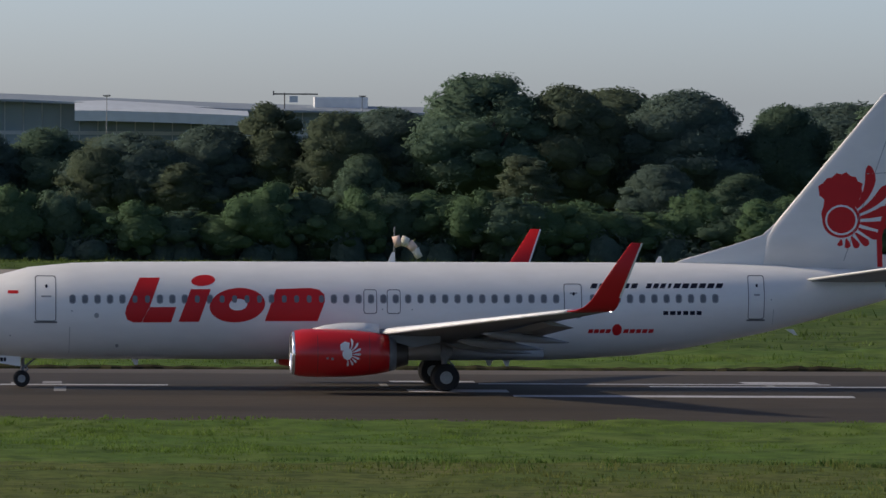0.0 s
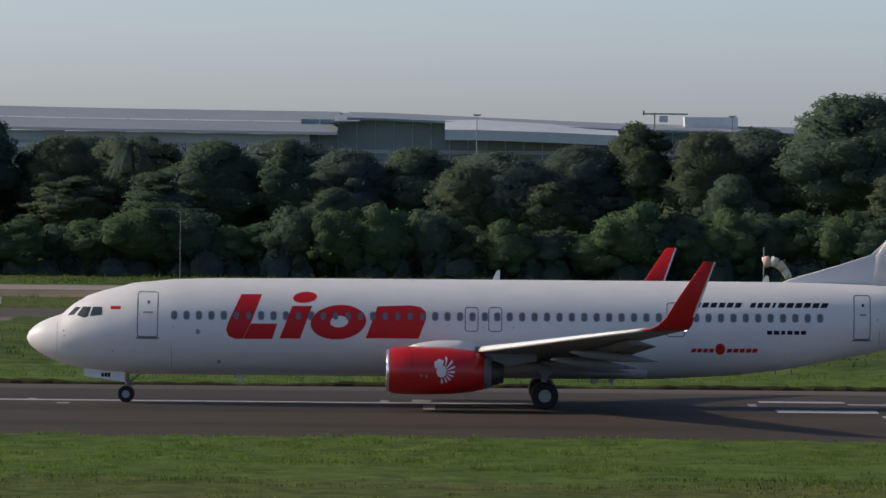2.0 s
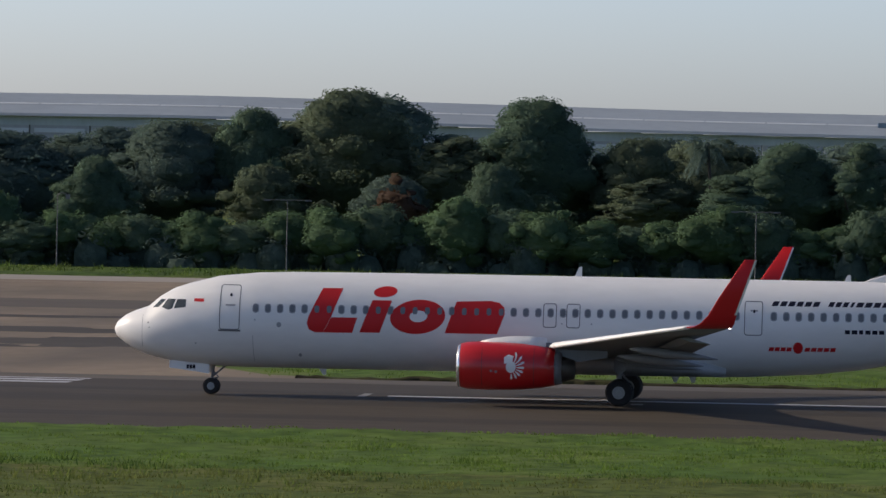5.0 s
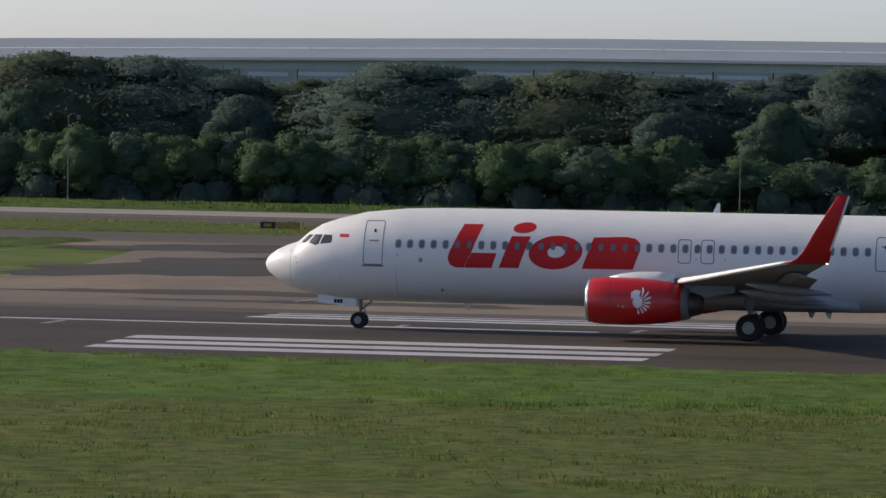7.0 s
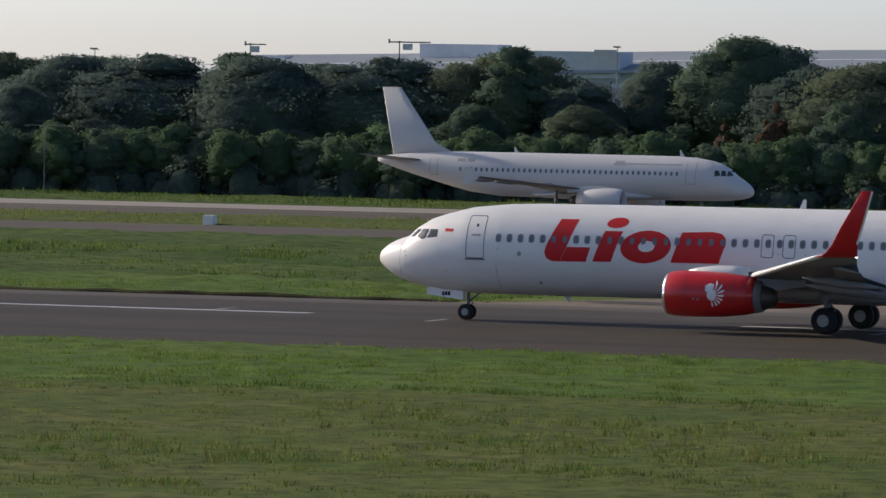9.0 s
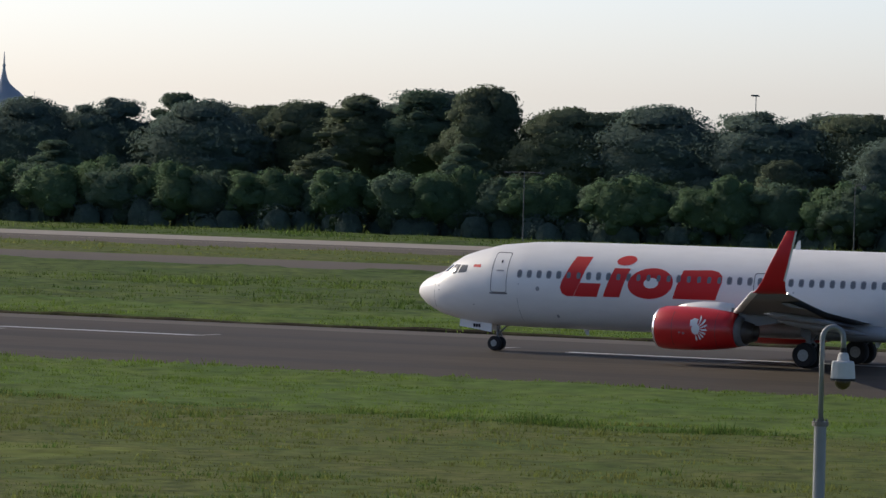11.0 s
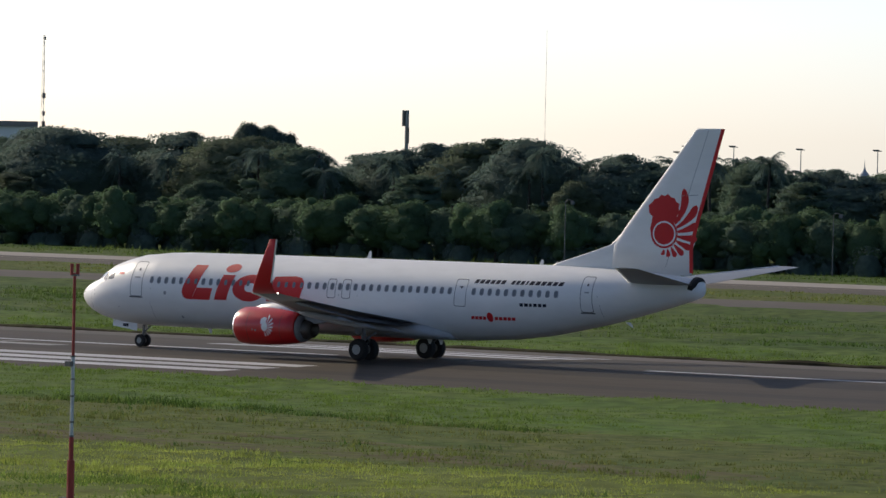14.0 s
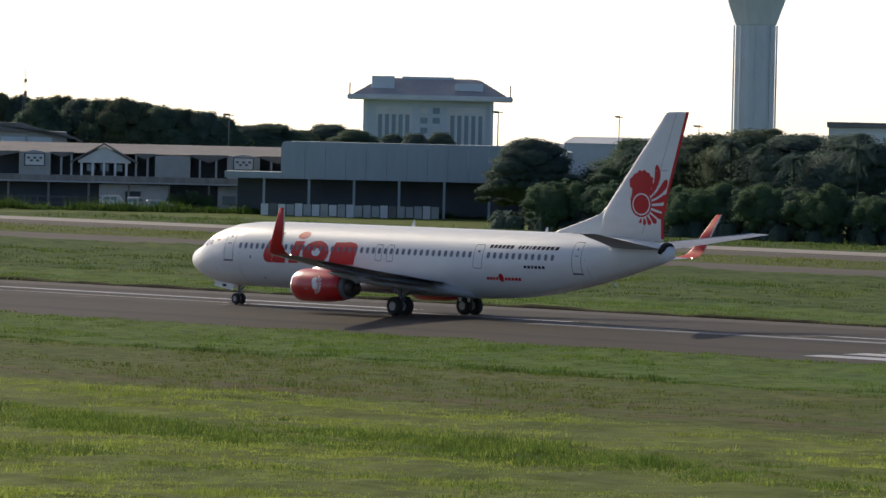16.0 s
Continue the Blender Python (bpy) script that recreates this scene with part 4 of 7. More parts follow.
DEEP = mat("deep_green_grass", (0.058, 0.104, 0.024), 0.95, vary=1.0, scale=0.07, tint=(0.112, 0.150, 0.036), vary2=0.8, scale2=0.8, bump=0.8, relief=0.25, spec=0.08)
LIGHT = mat("bright_green_grass", (0.084, 0.150, 0.030), 0.95, vary=0.9, scale=0.14, tint=(0.125, 0.170, 0.040), vary2=0.8, scale2=0.9, bump=0.8, relief=0.2, spec=0.08)
# Earth colour, darkened further as the shade under the turf's edge.
SOIL = mat("soil_with_undercut_shade", (0.036, 0.031, 0.021), 0.95, vary=0.8, scale=0.6, tint=(0.075, 0.080, 0.030), vary2=0.6, scale2=2.0, spec=0.05)
DUST = mat("dusty_asphalt_shoulder", (0.135, 0.116, 0.094), 0.75, spec=0.1, vary=0.8, scale=0.1, tint=(0.088, 0.078, 0.066), vary2=0.4, scale2=1.2, stretch=(0.2, 1, 1))
# dusty shoulder beyond the runway, ending at a low soil edge
bm = bmesh.new()
strip(bm, -1400, 900, 266.8, 280.5, 0.02)
tagged(part("shoulder", bm, DUST), "dusty pale asphalt shoulder along the runway", "shoulder", kind="structure")
# Ground below the lush blades; its sunlit tone is in the colour too.
LUSH = mat("lush_sunlit_grass", (0.165, 0.200, 0.046), 0.95, vary=0.9, scale=0.16, tint=(0.082, 0.118, 0.028), vary2=0.8, scale2=0.9, bump=0.8, relief=0.2, spec=0.08)
patchy("mown_band", "mown dry grass band in the foreground", MOWN, 2, -110, 120, 100, 158, 3.0, 0.02, 300)

LATTICE = np.random.default_rng(99).uniform(0, 1, (128, 128))


def waver(x, y, size):
    """Smooth random heights between 0 and 1, with lumps of about that size in metres."""
    u, v = np.asarray(x) / size, np.asarray(y) / size
    i, j = np.floor(u).astype(int), np.floor(v).astype(int)
    f, g = u - i, v - j
    f, g = f * f * (3 - 2 * f), g * g * (3 - 2 * g)
    at = lambda a, b: LATTICE[a % 128, b % 128]
    return (at(i, j) * (1 - f) + at(i + 1, j) * f) * (1 - g) + (at(i, j + 1) * (1 - f) + at(i + 1, j + 1) * f) * g


def lump(x, y):
    """The unevenness of the turf, 0 to about 1."""
    k = 0.45 * waver(x, y, 3.1) + 0.35 * waver(x + 40, y + 7, 1.2) + 0.2 * waver(x + 11, y + 90, 0.55)
    return np.clip((k - 0.28) / 0.5, 0, 1.2) ** 1.5


def turf(name, label, material, x0, x1, y0, y1, dx, dy, rise, near=None, coarse=1.0):
    """A stretch of uneven turf, lumpy all over, with a ragged near edge."""
    nx, ny = int((x1 - x0) / dx), int((y1 - y0) / dy)
    r = np.random.default_rng(int(abs(x0) + y0))
    x, t = np.meshgrid(np.linspace(x0, x1, nx + 1), np.linspace(0, 1, ny + 1), indexing="ij")
    lo = (y0 if near is None else near(x)) + 0.9 * (waver(x, x * 0 + y0, 6.0) - 0.5) + 1.1 * (waver(x, x * 0 + y0, 1.3) - 0.5)
    y = lo + (y1 - lo) * t
    x, y = x + r.uniform(-0.25, 0.25, x.shape) * dx, y + r.uniform(-0.25, 0.25, y.shape) * dy * (t > 0) * (t < 1)
    z = np.interp(y, GY, GZ) + 0.05 + rise * lump(x / coarse, y / coarse)
    z[0], z[-1], z[:, 0], z[:, -1] = (np.interp(q, GY, GZ) - 0.06 for q in (y[0], y[-1], y[:, 0], y[:, -1]))
    k = np.arange((nx + 1) * (ny + 1)).reshape(nx + 1, ny + 1)
    quads = np.stack([k[:-1, :-1], k[1:, :-1], k[1:, 1:], k[:-1, 1:]], -1).reshape(-1, 4)
    me = bpy.data.meshes.new(name)
    me.vertices.add(x.size)
    me.vertices.foreach_set("co", np.stack([x, y, z], -1).astype(np.float32).ravel())
    me.loops.add(quads.size)
    me.loops.foreach_set("vertex_index", quads.astype(np.int32).ravel())
    me.polygons.add(len(quads))
    me.polygons.foreach_set("loop_start", np.arange(0, quads.size, 4, dtype=np.int32))
    me.update(calc_edges=True)
    me.polygons.foreach_set("use_smooth", np.ones(len(quads), bool))
    me.materials.append(material)
    return tagged(new(name, me), label, "grass", kind="structure")


def verge_edge(x):
    """The near edge of the tall verge along the runway."""
    return np.interp(x, (-330, -240, -190, -150, -87, -50, 90), (207.5, 207.5, 206.5, 202.5, 201.8, 204.5, 204.5))


def tufts(name, label, material, seed, areas, edge=None, sink=0.0):
    """Grass as one mesh of leaning blades in clumps: areas of (clumps, blades in each, x0, x1, y0, y1, height, width, spread, patchiness)."""
    r = np.random.default_rng(seed)
    parts = []
    for n, blades, x0, x1, y0, y1, h, w, spread, gaps in areas:
        x, y = r.uniform(x0, x1, n), r.uniform(y0, y1, n)
        if edge is not None:
            lo = edge(x) + 0.8 * np.sin(x / 7.3) + 0.5 * np.sin(x / 2.9 + 1) + 0.35 * np.sin(x / 1.1)
            y = lo + (y - y0) / (y1 - y0) * ((y1 - lo) if y1 - y0 > 5 else y1 - y0)
        wave = np.sin(x / 9.1 + 1.9 * np.sin(y / 4.3 + x / 31)) * np.sin(y / 2.9 + x / 17) + 0.5 * np.sin(x / 3.7 + y) * np.sin(y / 1.3)
        keep = wave + r.uniform(-1.0, 1.0, n) > gaps
        x, y = x[keep], y[keep]
        n = len(x)
        hh = h * np.exp(r.normal(0, 0.25, n)) * (0.35 + 1.4 * waver(x, y, 1.1) ** 1.5) * (0.8 + 0.35 * wave[keep].clip(-1, 1))
        for _ in range(blades):
            px, py = x + r.normal(0, spread, n), y + r.normal(0, spread, n)
            z = np.interp(py, GY, GZ) + 0.02 + sink * lump(px, py)
            tall = hh * r.uniform(0.55, 1.1, n)
            a, b = r.uniform(0, 2 * np.pi, n), r.uniform(0, 2 * np.pi, n)
            lean = r.uniform(0.1, 0.8, n) * tall
            dx, dy = np.cos(a) * w * 0.5, np.sin(a) * w * 0.5
            tip = np.stack([px + np.cos(b) * lean, py + np.sin(b) * lean, z + tall], -1)
            parts.append(np.stack([np.stack([px - dx, py - dy, z - 0.02], -1), np.stack([px + dx, py + dy, z - 0.02], -1), tip], 1))
    tri = np.concatenate(parts).reshape(-1, 3)
    me = bpy.data.meshes.new(name)
    n = len(tri) // 3
    me.vertices.add(3 * n)
    me.vertices.foreach_set("co", tri.astype(np.float32).ravel())
    me.loops.add(3 * n)
    me.loops.foreach_set("vertex_index", np.arange(3 * n, dtype=np.int32))
    me.polygons.add(n)
    me.polygons.foreach_set("loop_start", np.arange(0, 3 * n, 3, dtype=np.int32))
    me.update(calc_edges=True)
    me.materials.append(material)
    return tagged(new(name, me), label, "grass", kind="stuff")


def soil_edge(seed, x0, x1, y, rise, n=300):
    """The low crumbling earth step where the turf ends at the pavement; its dark includes undercut shade."""
    r = random.Random(seed)
    bm = bmesh.new()
    rings = []
    for i in range(n + 1):
        x = x0 + (x1 - x0) * i / n
        h = rise * (0.7 + 0.3 * math.sin(x / 4.1) * math.sin(x / 1.7 + 1) + r.uniform(-0.2, 0.2))
        a = y + 0.3 * math.sin(x / 6.0) + r.uniform(-0.12, 0.12)
        g = ground_z(a)
        rings.append([(x, a - 0.2, g - 0.05), (x, a - 0.1, g + h * 0.6), (x, a + 0.15, g + h), (x, a + 1.0, g + h * 0.8), (x, a + 1.2, g - 0.05)])
    loft(bm, rings)
    tagged(part("soil_edge", bm, SOIL), "crumbling soil edge of the turf darkened for its shaded undercut", "soil", kind="structure")


turf("grass_verge", "thick bright green grass along the runway edge", LIGHT, -300, 90, 205, 229.0, 0.6, 0.6, 0.13, verge_edge)
turf("mown_turf", "mown dry yellow-green grass beside the runway", MOWN, -290, 90, 177, 206.5, 0.7, 0.7, 0.09)
turf("mown_turf", "mown dry grass in the foreground", MOWN, -112, 60, 138, 178, 0.7, 0.7, 0.10)
turf("bare_turf", "trampled bare earth streak in the mown grass", BARE, -300, -122, 180, 185, 0.7, 0.6, 0.12)
turf("bare_turf", "trampled bare earth streak in the mown grass", BARE, -206, -136, 187, 189.5, 0.7, 0.5, 0.12)
turf("lush_turf", "lush yellow-green grass in the foreground", LUSH, -240, -104, 126, 178, 0.6, 0.6, 0.2)
for k, (x0, x1) in enumerate(((-520, -100), (-34, 110))):
    soil_edge(70 + k, x0, x1, 279.6, 0.26)
    turf("far_turf", "light green grass beyond the runway shoulder", LIGHT, x0, x1, 280.2, 306, 0.7, 0.7, 0.24)
turf("rough_meadow", "rough dark green weeds between runway and taxiway", DEEP, -520, -110, 304, 406, 1.1, 1.0, 0.28, coarse=1.5)
turf("rough_meadow", "rough dark green weeds between runway and taxiway", DEEP, -30, 110, 304, 406, 1.2, 1.2, 0.25, coarse=1.5)
turf("far_mown_turf", "yellowed rough grass between the taxiways", MOWN, -720, -93, 438, 480, 1.6, 1.2, 0.15, coarse=1.6)
turf("far_mown_turf", "yellowed rough grass between the taxiways", MOWN, -45, 110, 438, 480, 1.6, 1.2, 0.15, coarse=1.6)
turf("foot_turf", "rough grass strip at the foot of the trees", DEEP, -640, 110, 526, 556, 1.6, 1.2, 0.2, coarse=1.6)
tufts("tall_grass", "fine blades over the verge along the runway", BLADE, 11, [(48000, 6, -280, 50, 202, 229.3, 0.13, 0.08, 0.2, -1.2)], verge_edge, 0.11)
# Darker blades along the verge's edge, coloured as the tufts' own shade.
tufts("verge_fringe", "shaggy fringe in darker blades as tuft shade where verge meets mown grass", BLADE_DEEP, 15, [(3600, 14, -280, 50, 202, 204.0, 0.24, 0.07, 0.35, 0.1)], lambda x: verge_edge(x) - 0.2, 0.05)
tufts("far_verge_grass", "fine grass along the far runway shoulder", BLADE, 16, [(5200, 12, -340, -98, 280.2, 296, 0.2, 0.09, 0.5, -0.7), (1200, 9, -36, 60, 280.2, 296, 0.26, 0.07, 0.4, -0.5)], None, 0.2)
tufts("short_grass", "short dry blades on the mown grass", BLADE_DRY, 12, [(27000, 6, -270, 50, 176, 206, 0.16, 0.09, 0.2, -0.8), (14000, 6, -112, 0, 140, 176, 0.16, 0.09, 0.2, -0.8)], None, 0.07)
tufts("grass_clumps", "scattered darker clumps in the mown grass", BLADE_DEEP, 17, [(3000, 14, -270, 30, 140, 205, 0.2, 0.07, 0.35, 0.55), (700, 14, -130, 10, 143, 146, 0.2, 0.07, 0.35, 0.2), (700, 14, -130, 10, 155, 158, 0.2, 0.07, 0.35, 0.2), (600, 14, -130, 10, 167, 169, 0.2, 0.07, 0.35, 0.2)], None, 0.07)
tufts("lush_grass", "lush sunlit blades", BLADE_LUSH, 13, [(13500, 20, -212, -116, 133, 177.5, 0.13, 0.07, 0.45, -1.0), (2600, 20, -158, -124, 121, 133, 0.13, 0.06, 0.4, -0.6)], None, 0.17)
tufts("lush_dark_grass", "belts of taller darker grass among the lush grass", BLADE_TALL, 18, [(4200, 20, -215, -114, 151.5, 161, 0.24, 0.07, 0.6, 0.0), (1500, 18, -200, -120, 136, 142, 0.2, 0.07, 0.6, 0.2)], None, 0.17)
BLADE_FAR = mat("olive_grass_blades", (0.078, 0.135, 0.032), 0.85, vary=1.0, scale=0.07, tint=(0.140, 0.185, 0.048), vary2=0.8, scale2=0.5, per=0.4, spec=0.2, trans=0.5)
tufts("far_weeds", "rough weeds beyond the runway", BLADE_FAR, 14, [(8000, 12, -430, -112, 306, 372, 0.24, 0.12, 0.6, -0.7), (1800, 12, -430, -112, 342, 360, 0.36, 0.14, 0.7, 0.0), (1600, 8, -30, 100, 306, 372, 0.34, 0.14, 0.5, -0.5), (4600, 8, -620, 100, 527, 551, 0.42, 0.16, 0.6, -0.6)], None, 0.2)
tufts("fence_weeds", "rough dark weeds along the fence by the low buildings", BLADE_DEEP, 21, [(2600, 14, -690, -596, 560, 564.5, 1.0, 0.16, 0.8, -0.4)], lambda x: 562.0 + 1.13 * (x + 661), 0.2)
tufts("far_dry_grass", "dry rough grass between the taxiways", BLADE_DRY, 19, [(5200, 8, -600, -95, 439, 479, 0.26, 0.16, 0.6, -0.2), (1200, 8, -44, 100, 439, 479, 0.26, 0.16, 0.6, -0.2)], None, 0.1)


# ---- trees ----
def leaf_mesh(name, blobs, leaf, per_area, seed, core=0.84, least=0.29):
    """A crown: blobs of (x, y, z, rx, ry, rz), covered in small bent leaf clumps, over a rough inner core."""
    r = np.random.default_rng(seed)
    tris, nors = [], []
    middle = np.mean([q[:3] for q in blobs], 0)
    widest = max(q[3] for q in blobs)
    for bx, by, bz, rx, ry, rz in blobs:
        near = [q for q in blobs if abs(q[0] - bx) < q[3] + rx]
        area = 4 * math.pi * ((rx * ry) ** 1.6 / 3 + (rx * rz) ** 1.6 / 3 + (ry * rz) ** 1.6 / 3) ** (1 / 1.6)
        n = int(area * per_area)
        d = r.normal(size=(n, 3))
        d /= np.linalg.norm(d, axis=1, keepdims=True)
        d[:, 2] = np.where(d[:, 2] < -0.35, -d[:, 2], d[:, 2])
        swell = 1 + 0.07 * np.sin(4 * d[:, :1] + bx) * np.sin(5 * d[:, 1:2] + by) + 0.05 * np.sin(7 * d[:, 2:] + bz)
        c = np.array([bx, by, bz]) + d * np.array([rx, ry, rz]) * swell * r.uniform(0.80, 1.16 if rx < 0.5 * widest else 1.03, (n, 1))
        # none deep inside the other blobs
        hid = np.zeros(n, bool)
        for ox, oy, oz, sx, sy, sz in near:
            if (ox, oy, oz) != (bx, by, bz):
                hid |= (((c - np.array([ox, oy, oz])) / np.array([sx, sy, sz])) ** 2).sum(1) < 0.78
        c, d = c[~hid], d[~hid]
        n = len(c)
        # a leaf clump: one pointed, tilted leaf shape
        nrm = d + r.normal(scale=0.55, size=(n, 3)) + np.array([0, 0, 0.35])
        nrm /= np.linalg.norm(nrm, axis=1, keepdims=True)
        t = np.cross(nrm, r.normal(size=(n, 3)))
        t /= np.linalg.norm(t, axis=1, keepdims=True)
        b = np.cross(nrm, t)
        s = leaf * r.uniform(0.55, 1.35, (n, 1))
        fold = nrm * s * r.uniform(-0.35, -0.05, (n, 1))
        p0, p1 = c - t * s, c + t * s * 1.1
        q0, q1 = c + b * s * 0.75 + fold, c - b * s * 0.75 + fold
        whole = c - middle if len(near) == len(blobs) or len(blobs) < 100 else c - np.array([bx, by, bz])
        whole = whole / np.maximum(np.linalg.norm(whole, axis=1, keepdims=True), 1e-6)
        soft = 0.5 * d / np.array([rx, ry, rz]) * min(rx, rz) + 0.30 * nrm + 0.5 * whole
        soft /= np.linalg.norm(soft, axis=1, keepdims=True)
        for tri in (np.stack([p0, q0, p1 + 0.3 * (q1 - c)], 1),):
            face = np.cross(tri[:, 1] - tri[:, 0], tri[:, 2] - tri[:, 0])
            back = (face * soft).sum(1) < 0
            tri[back] = tri[back][:, ::-1]
            tris.append(tri)
            nors.append(np.repeat(soft, 3, 0))
        # core
        if rx < max(q[3] for q in blobs) * least:
            continue
        k, rows = 8, 6
        th, ph = np.meshgrid(np.linspace(0, 2 * np.pi, k + 1), np.linspace(0, np.pi, rows), indexing="ij")
        th = th + 0.9 * bx
        way = np.stack([np.sin(ph) * np.cos(th), np.sin(ph) * np.sin(th), np.cos(ph)], -1)
        bulge = 1 + 0.07 * np.sin(4 * way[..., :1] + bx) * np.sin(5 * way[..., 1:2] + by) + 0.05 * np.sin(7 * way[..., 2:] + bz)
        g = way * np.array([rx, ry, rz]) * core * bulge + np.array([bx, by, bz])
        out = way / np.array([rx, ry, rz]) * min(rx, rz)
        far = g - middle if len(near) == len(blobs) or len(blobs) < 100 else g - np.array([bx, by, bz])
        out = 0.5 * out + 0.5 * far / np.maximum(np.linalg.norm(far, axis=-1, keepdims=True), 1e-6)
        out = out / np.maximum(np.linalg.norm(out, axis=-1, keepdims=True), 1e-6)
        i0, j0 = (q.ravel() for q in np.meshgrid(np.arange(k), np.arange(rows - 1), indexing="ij"))
        for (ia, ja), (ib, jb), (ic, jc) in (((0, 0), (0, 1), (1, 1)), ((0, 0), (1, 1), (1, 0))):
            tri = np.stack([g[i0 + ia, j0 + ja], g[i0 + ib, j0 + jb], g[i0 + ic, j0 + jc]], 1)
            nor = np.stack([out[i0 + ia, j0 + ja], out[i0 + ib, j0 + jb], out[i0 + ic, j0 + jc]], 1)
            full = np.linalg.norm(np.cross(tri[:, 1] - tri[:, 0], tri[:, 2] - tri[:, 0]), axis=1) > 1e-7
            tris.append(tri[full])
            nors.append(nor[full].reshape(-1, 3))
    v = np.concatenate(tris).reshape(-1, 3)
    me = bpy.data.meshes.new(name)
    n = len(v) // 3
    me.vertices.add(3 * n)
    me.vertices.foreach_set("co", v.astype(np.float32).ravel())
    me.loops.add(3 * n)
    me.loops.foreach_set("vertex_index", np.arange(3 * n, dtype=np.int32))
    me.polygons.add(n)
    me.polygons.foreach_set("loop_start", np.arange(0, 3 * n, 3, dtype=np.int32))
    me.update(calc_edges=True)
    me.normals_split_custom_set_from_vertices([tuple(q) for q in np.concatenate(nors)])
    return me


def trunk_mesh(blobs, h, r, thick):
    bm = bmesh.new()
    fork = (r.uniform(-0.3, 0.3), r.uniform(-0.3, 0.3), h * 0.32)
    add_rod(bm, (0, 0, -0.3), fork, thick, thick * 0.7, 8)
    for bx, by, bz, *_ in blobs[::5]:
        mid = (fork[0] + bx * 0.5, fork[1] + by * 0.5, fork[2] + (bz - fork[2]) * 0.55)
        add_rod(bm, fork, mid, thick * 0.5, thick * 0.32, 5)
        add_rod(bm, mid, (bx, by, bz), thick * 0.32, thick * 0.12, 5)
    return bm


def dome_blobs(r, w, h, n):
    """Broad rounded crown, from low down to the top."""
    out = [(0, 0, h * 0.52, w * 0.34, w * 0.34, h * 0.34)]
    for _ in range(n):
        a, k = r.uniform(0, 6.283), r.uniform(0.05, 1.0) ** 0.7
        z = h * (0.94 - 0.66 * k ** 1.6 * r.uniform(0.5, 1.2))
        s = w * r.choice((0.06, 0.08, 0.10, 0.13, 0.17))
        out.append((math.cos(a) * k * (w / 2 - s), math.sin(a) * k * (w / 2 - s), min(z, h - s * 0.8), s, s, s * 0.75))
    return out


def umbrella_blobs(r, w, h, n):
    """Spreading flat layers over a bare fork."""
    out = []
    for _ in range(n):
        a, k = r.uniform(0, 6.283), math.sqrt(r.uniform(0, 1))
        s = w * r.choice((0.05, 0.07, 0.09, 0.12, 0.15))
        z = h * (0.93 - 0.56 * k ** 2.4) - r.uniform(0, 0.10) * h
        out.append((math.cos(a) * k * (w / 2 - s), math.sin(a) * k * (w / 2 - s), z, s, s, s * 0.42))
    out.append((0, 0, h * 0.49, w * 0.43, w * 0.43, h * 0.43))
    return out


def shrub_blobs(r, w, h, n):
    """A tall hedge-like mass that overhangs its foot."""
    out = [(0, 0, h * 0.52, w * 0.36, w * 0.36, h * 0.40)]
    for _ in range(n):
        a, t = r.uniform(0, 6.283), r.uniform(0.0, 1.0)
        s = w * r.choice((0.06, 0.08, 0.11, 0.15))
        k = math.sin(math.pi * (0.12 + 0.80 * t)) ** 0.6 * r.uniform(0.65, 1.0)
        out.append((math.cos(a) * k * (w / 2 - s), math.sin(a) * k * (w / 2 - s), h * (0.16 + 0.78 * t) - s * 0.3, s, s, s * r.uniform(0.8, 1.2)))
    return out


# Olive and shrub leaves carry the same haze lift in their colour.
LEAF_OLIVE = mat("olive_foliage", (0.132, 0.178, 0.118), 0.8, vary=0.6, scale=0.2, tint=(0.152, 0.182, 0.104), vary2=0.35, scale2=1.4, per=0.12, spec=0.12, trans=0.5, bump=1.0, relief=0.55)
LEAF_RED = mat("rusty_foliage", (0.085, 0.050, 0.032), 0.8, vary=0.5, scale=0.3, tint=(0.055, 0.05, 0.025), per=0.4, spec=0.2, trans=0.4)
LEAF_SHRUB = mat("shrub_foliage", (0.124, 0.206, 0.104), 0.8, vary=0.6, scale=0.25, tint=(0.1, 0.16, 0.106), vary2=0.35, scale2=1.6, per=0.12, spec=0.12, trans=0.5, bump=1.0, relief=0.55)

r = random.Random(21)
PROTO = {}
for kind, maker, w, h, n, leaf, dens, leaves, thick in (
        ("dome", dome_blobs, 13, 15, 60, 0.165, 11.5, (LEAF, LEAF_DARK, LEAF_OLIVE), 0.45),
        ("umbrella", umbrella_blobs, 16, 11.9, 60, 0.16, 10.0, (LEAF_DARK, LEAF_OLIVE, LEAF_DARK), 0.5),
        ("slim", dome_blobs, 7.5, 15, 34, 0.165, 14, (LEAF, LEAF_OLIVE), 0.3),
        ("shrub", shrub_blobs, 6.5, 6.5, 24, 0.135, 15, (LEAF_SHRUB, LEAF_SHRUB, LEAF), 0.12),
        ("rusty", dome_blobs, 4.5, 8, 8, 0.30, 2.6, (LEAF_RED,), 0.15)):
    PROTO[kind] = []
    for i, lm in enumerate(leaves):
        blobs = maker(r, w, h, n)
        crown = leaf_mesh("crown", blobs, leaf, dens, r.randint(0, 9999), least=0.1 if kind == "umbrella" else 0.2)
        crown.materials.append(lm)
        bm = trunk_mesh(blobs, h, r, thick)
        tm = bpy.data.meshes.new("trunk")
        bm.to_mesh(tm)
        bm.free()
        tm.materials.append(BARK)
        PROTO[kind].append((crown, tm, w, h))

